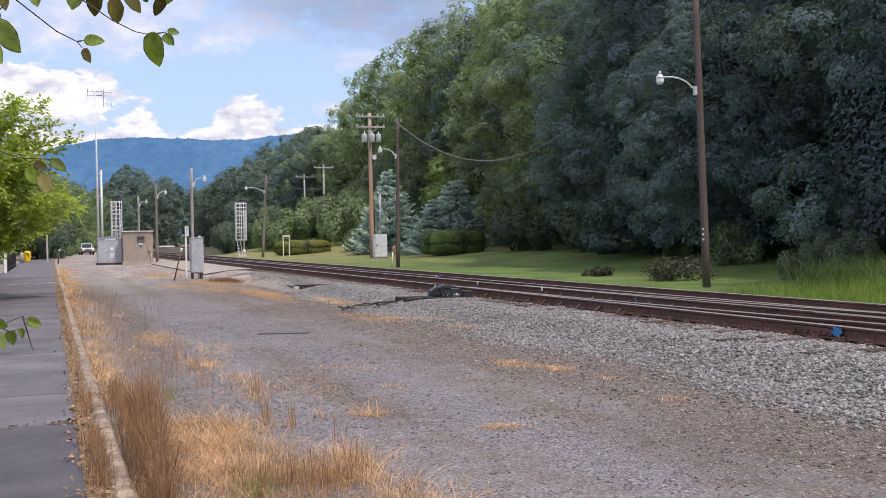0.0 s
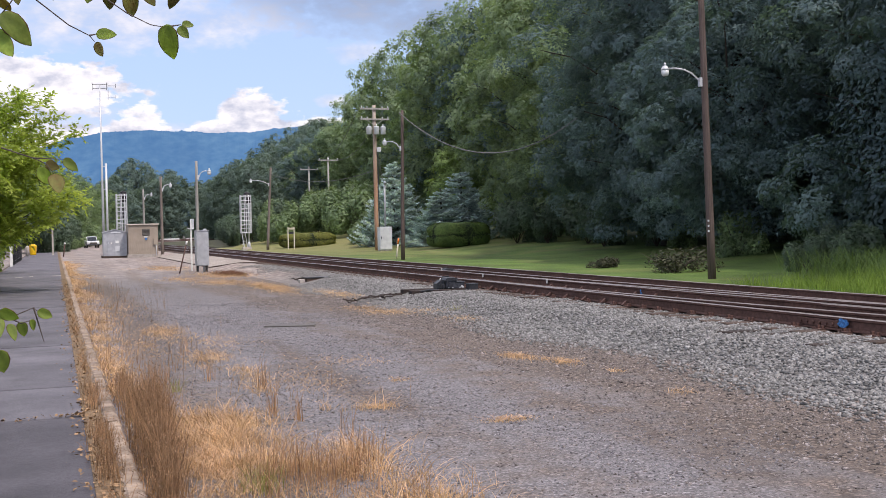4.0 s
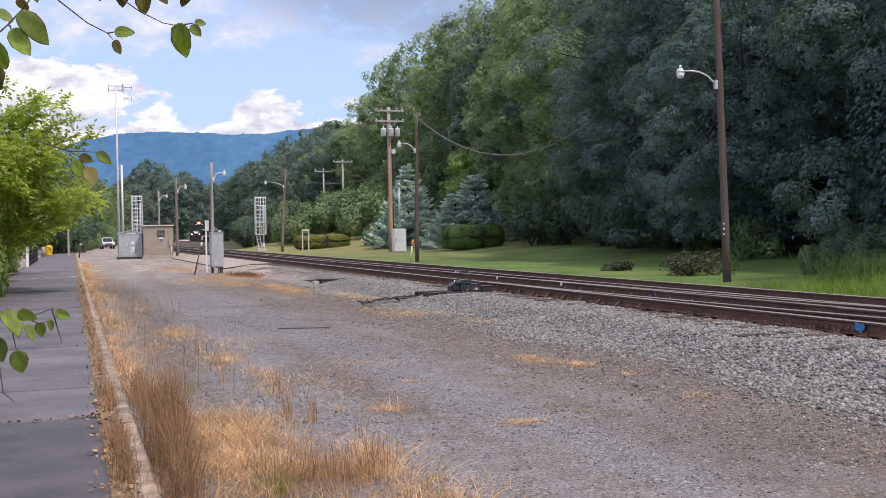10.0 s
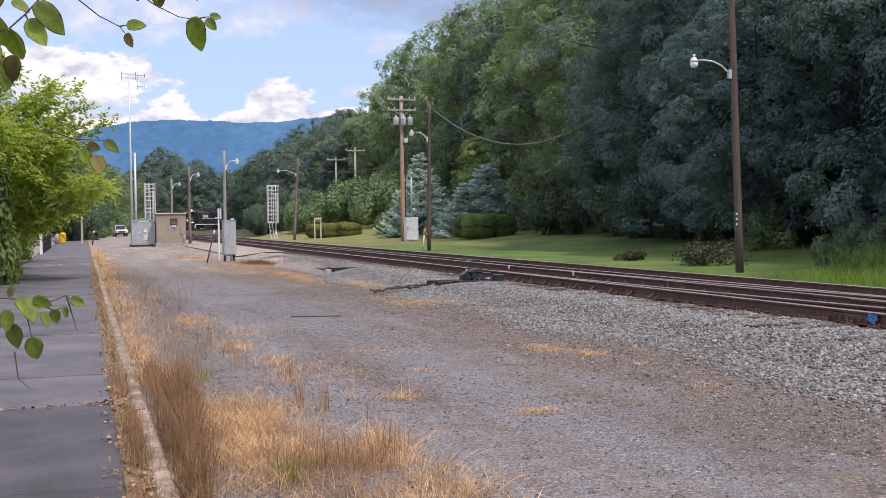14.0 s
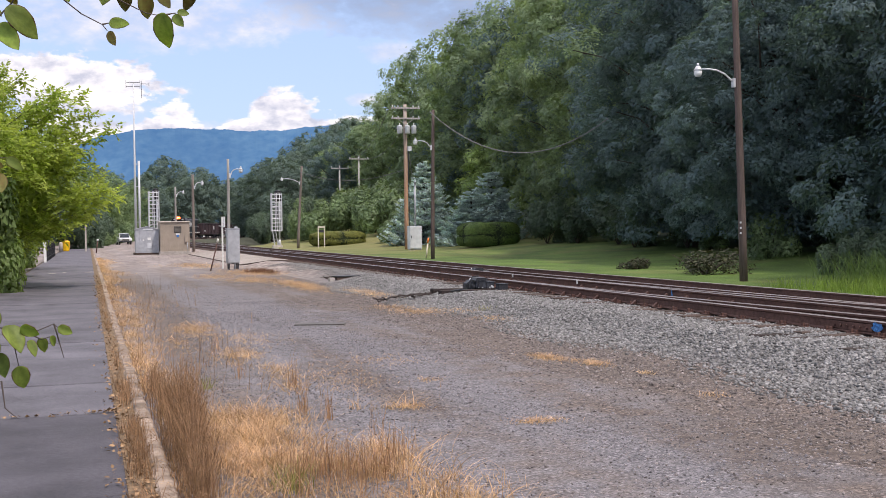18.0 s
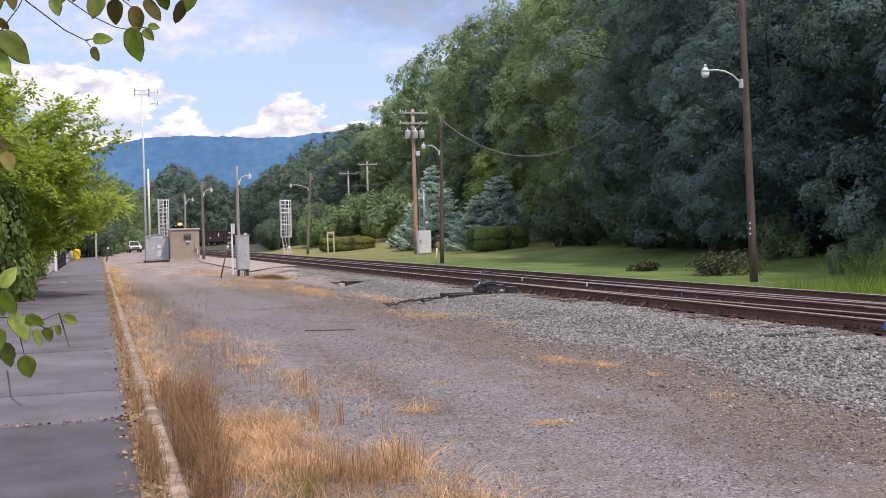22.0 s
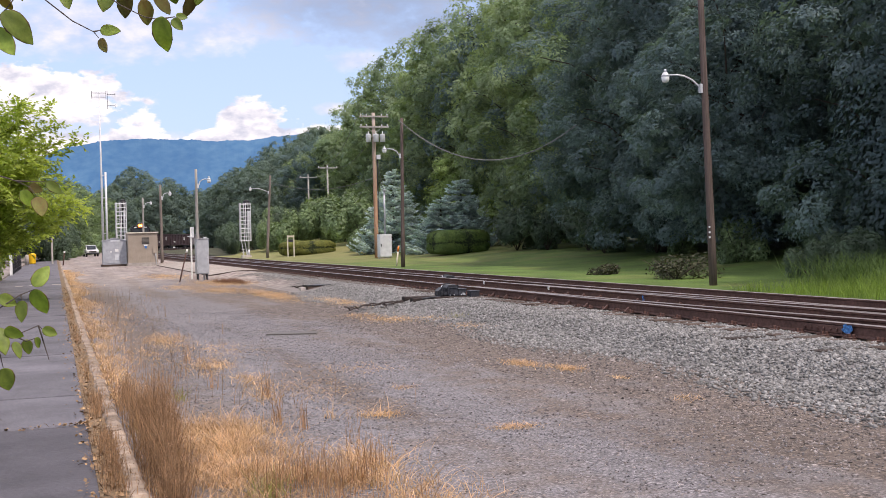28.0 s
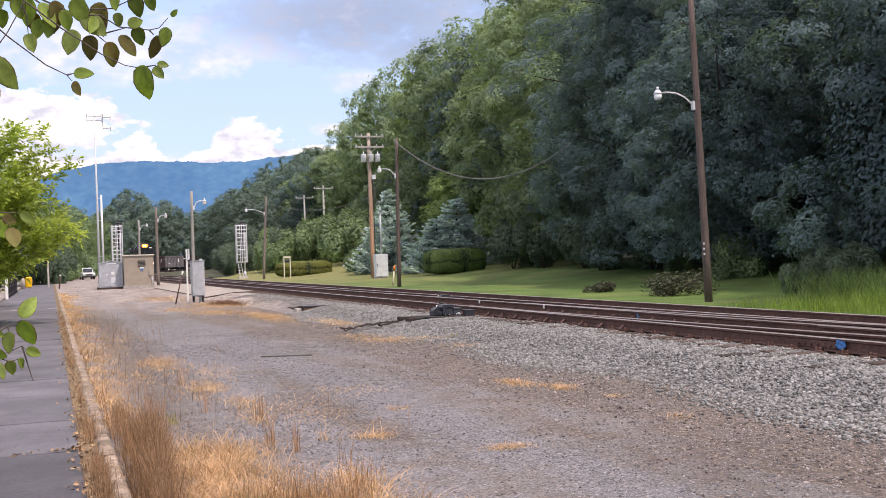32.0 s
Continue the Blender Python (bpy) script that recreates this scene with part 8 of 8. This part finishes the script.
def motions():
    train_rows()
    walk(twig_small, [(0, pose(0.1016, 2.4650, 1.9818)), (1, pose(0.1051, 2.4695, 1.9813)), (2, pose(0.0942, 2.4975, 1.9819)), (3, pose(0.1081, 2.4629, 1.9915)),
         (6, pose(0.0899, 2.4616, 1.9778)), (7, pose(0.0966, 2.4768, 1.9812)), (8, pose(0.1078, 2.4742, 1.9873)), (9, pose(0.1094, 2.4676, 1.9861)),
         (10, pose(0.1034, 2.4637, 2.0021)), (12, pose(0.0999, 2.4611, 1.9833)), (14, pose(0.0953, 2.4565, 1.9920)), (17, pose(0.0359, 2.4705, 1.9521)),
         (18, pose(0.0502, 2.4673, 2.0131)), (19, pose(-0.0027, 2.4576, 1.9957)), (20, pose(0.0082, 2.4577, 1.9920)), (21, pose(-0.0043, 2.4539, 1.9932)),
         (22, pose(-0.0020, 2.4468, 1.9948)), (23, pose(0.0641, 2.4541, 2.0123)), (24, pose(0.0610, 2.4555, 1.9917)), (25, pose(0.0706, 2.4440, 1.9942)),
         (25.5, pose(0.0525, 2.4648, 1.9560)), (27.5, pose(0.0664, 2.5028, 1.9988)), (28, pose(0.0791, 2.5031, 2.0107)), (28.5, pose(0.0776, 2.5060, 1.9742)),
         (29, pose(0.0851, 2.4928, 1.9831)), (30, pose(0.0873, 2.4887, 1.9699)), (31, pose(0.0907, 2.4809, 1.9859)), (32, pose(0.0767, 2.4762, 1.9841))])
    walk(twig_hanging, [(0, pose(0.2398, 2.3546, 1.9821)), (1, pose(0.2436, 2.3602, 1.9799)), (2, pose(0.2363, 2.3838, 1.9826)), (3, pose(0.2510, 2.3508, 1.9944)),
         (6, pose(0.2335, 2.3507, 1.9776)), (7, pose(0.2435, 2.3650, 1.9829)), (8, pose(0.2504, 2.3616, 1.9915)), (9, pose(0.2451, 2.3580, 1.9738)),
         (10, pose(0.2358, 2.3526, 2.0026)), (12, pose(0.2404, 2.3496, 1.9838)), (14, pose(0.2351, 2.3449, 1.9923)), (17, pose(0.1673, 2.3631, 1.9531)),
         (18, pose(0.1604, 2.3602, 2.0159)), (19, pose(0.1035, 2.3511, 2.0110)), (20, pose(0.1216, 2.3515, 2.0025)), (21, pose(0.1034, 2.3484, 2.0028)),
         (22, pose(0.0844, 2.3428, 1.9998)), (23, pose(0.1898, 2.3444, 2.0188)), (24, pose(0.1930, 2.3445, 2.0056)), (25, pose(0.1761, 2.3376, 1.9937)),
         (25.5, pose(0.1875, 2.3591, 1.9587)), (27.5, pose(0.2028, 2.3906, 2.0034)), (28, pose(0.2014, 2.3911, 2.0190)), (28.5, pose(0.2107, 2.3985, 1.9625)),
         (29, pose(0.2249, 2.3832, 1.9794)), (30, pose(0.2287, 2.3786, 1.9680)), (31, pose(0.2277, 2.3702, 1.9895)), (32, pose(0.2159, 2.3673, 1.9825))])
    walk(twig_bunch, [(0, pose(0.1701, 2.5425, 2.0990)), (1, pose(0.1739, 2.5476, 2.0973)), (2, pose(0.1696, 2.5732, 2.0995)), (3, pose(0.1832, 2.5394, 2.1108)),
         (6, pose(0.1649, 2.5394, 2.0948)), (7, pose(0.1745, 2.5536, 2.1003)), (8, pose(0.1819, 2.5499, 2.1091)), (9, pose(0.1761, 2.5445, 2.1046)),
         (10, pose(0.1664, 2.5405, 2.1206)), (12, pose(0.1710, 2.5383, 2.1007)), (14, pose(0.1656, 2.5335, 2.1094)), (17, pose(0.1376, 2.5519, 2.0524)),
         (18, pose(0.1287, 2.5493, 2.1053)), (19, pose(0.0916, 2.5422, 2.0827)), (20, pose(0.0693, 2.5431, 2.0796)), (21, pose(0.0848, 2.5388, 2.0792)),
         (22, pose(0.0899, 2.5293, 2.0920)), (23, pose(0.1072, 2.5386, 2.0982)), (24, pose(0.1126, 2.5397, 2.0808)), (25, pose(0.1409, 2.5322, 2.0567)),
         (25.5, pose(0.1311, 2.5503, 2.0452)), (27.5, pose(0.1679, 2.5830, 2.0851)), (28, pose(0.1779, 2.5814, 2.1042)), (28.5, pose(0.1736, 2.5862, 2.0702)),
         (29, pose(0.1656, 2.5726, 2.0851)), (30, pose(0.1647, 2.5676, 2.0801)), (31, pose(0.1691, 2.5598, 2.0941)), (32, pose(0.1573, 2.5586, 2.0775))])
    walk(twig_left, [(0, pose(-0.0680, 2.1632, 1.9659)), (1, pose(-0.0605, 2.1668, 1.9668)), (2, pose(-0.0784, 2.1982, 1.9712)), (3, pose(-0.0676, 2.1619, 1.9769)),
         (5.5, pose(-0.0791, 2.1624, 1.9702)), (6, pose(-0.0734, 2.1584, 1.9757)), (7, pose(-0.0732, 2.1740, 1.9755)), (8, pose(-0.0692, 2.1738, 1.9702)),
         (9, pose(-0.0717, 2.1654, 1.9821)), (10, pose(-0.0750, 2.1634, 1.9847)), (12, pose(-0.0710, 2.1591, 1.9758)), (13, pose(-0.0721, 2.1659, 1.9761)),
         (14, pose(-0.0758, 2.1552, 1.9812)), (14.5, pose(-0.0766, 2.1588, 1.9753)), (17, pose(-0.0883, 2.1661, 1.9509)), (18, pose(-0.1316, 2.1644, 1.9878)),
         (19, pose(-0.1741, 2.1498, 1.9794)), (20, pose(-0.1546, 2.1467, 2.0002)), (21, pose(-0.1646, 2.1485, 1.9670)), (22, pose(-0.1635, 2.1435, 1.9572)),
         (23, pose(-0.1211, 2.1490, 2.0028)), (24, pose(-0.0981, 2.1528, 1.9759)), (25, pose(-0.1075, 2.1386, 1.9875)), (25.5, pose(-0.0881, 2.1554, 1.9661)),
         (27.5, pose(-0.0987, 2.2013, 1.9895)), (28, pose(-0.1017, 2.2036, 1.9894)), (28.5, pose(-0.0795, 2.2026, 1.9684)), (29, pose(-0.0871, 2.1908, 1.9659)),
         (30, pose(-0.0808, 2.1866, 1.9575)), (31, pose(-0.0806, 2.1802, 1.9640)), (32, pose(-0.0780, 2.1743, 1.9667))])
    walk(twig_low, [(0, pose(-0.0148, 2.5914, 1.4199)), (1, pose(-0.0155, 2.5949, 1.4242)), (2, pose(-0.0216, 2.6257, 1.4185)), (3, pose(-0.0170, 2.5889, 1.4305)),
         (6, pose(-0.0221, 2.5843, 1.4239)), (8, pose(-0.0170, 2.6005, 1.4157)), (9, pose(-0.0132, 2.5945, 1.4317)), (10, pose(-0.0180, 2.5925, 1.4353)),
         (12, pose(-0.0144, 2.5873, 1.4302)), (14, pose(-0.0200, 2.5833, 1.4366)), (17, pose(-0.0487, 2.5878, 1.4007)), (18, pose(-0.0553, 2.5926, 1.3936)),
         (19, pose(-0.1059, 2.5767, 1.3833)), (20, pose(-0.0921, 2.5806, 1.4261)), (22, pose(-0.0693, 2.5717, 1.4335)), (23, pose(-0.0443, 2.5850, 1.4596)),
         (24, pose(-0.0462, 2.5811, 1.4239)), (25, pose(-0.0507, 2.5678, 1.4037)), (25.5, pose(-0.0319, 2.5834, 1.4159)), (27.5, pose(-0.0305, 2.6318, 1.4315)),
         (28, pose(-0.0426, 2.6338, 1.4068)), (28.5, pose(-0.0219, 2.6324, 1.4349)), (29, pose(-0.0363, 2.6194, 1.4287)), (29.5, pose(-0.0427, 2.6278, 1.4112)),
         (30, pose(-0.0330, 2.6120, 1.4128)), (30.5, pose(-0.0362, 2.5927, 1.4028)), (31, pose(-0.0330, 2.6038, 1.3963)), (31.5, pose(-0.0300, 2.6019, 1.3952)),
         (32, pose(-0.0266, 2.5990, 1.4302))])
    walk(twig_pair, [(0, pose(-0.2098, 2.2854, 1.5447)), (14, pose(-0.2786, 2.2712, 1.5235)), (18, pose(-0.2766, 2.2844, 1.5277)), (20, pose(-0.2555, 2.2731, 1.5313)),
         (22, pose(-0.1828, 2.2697, 1.5162)), (23, pose(-0.1683, 2.2824, 1.5354)), (24, pose(-0.1097, 2.2839, 1.5310)), (25, pose(-0.1453, 2.2688, 1.5055)),
         (25.5, pose(-0.1171, 2.2836, 1.5134)), (27.5, pose(-0.0689, 2.3361, 1.5338)), (28, pose(-0.0638, 2.3389, 1.5136)),
         (28.5, pose(-0.0465, 2.3355, 1.5170)), (29, pose(-0.0503, 2.3230, 1.5169)), (29.5, pose(-0.0528, 2.3324, 1.5084)), (30, pose(-0.0692, 2.3156, 1.5046)),
         (30.5, pose(-0.0677, 2.2970, 1.4999)), (31, pose(-0.0591, 2.3095, 1.5129)), (31.5, pose(-0.0564, 2.3069, 1.4973)), (32, pose(-0.0386, 2.3029, 1.5148))])
    walk(twig_brown, [(0, pose(0.0178, 3.1913, 1.7844)), (3, pose(0.0247, 3.1904, 1.7751)), (6, pose(0.0094, 3.1866, 1.7727)), (9, pose(0.0656, 3.1929, 1.8034)),
         (13, pose(0.0445, 3.1932, 1.7958)), (14.5, pose(0.0388, 3.1854, 1.8039)), (17, pose(-0.1509, 3.1878, 1.7749)), (19, pose(-0.2409, 3.1751, 1.7748)),
         (23, pose(-0.2145, 3.1710, 1.8685)), (25, pose(-0.1825, 3.1630, 1.8154)), (28, pose(-0.0560, 3.2373, 1.7330)), (32, pose(-0.0700, 3.2015, 1.7288))])


motions()
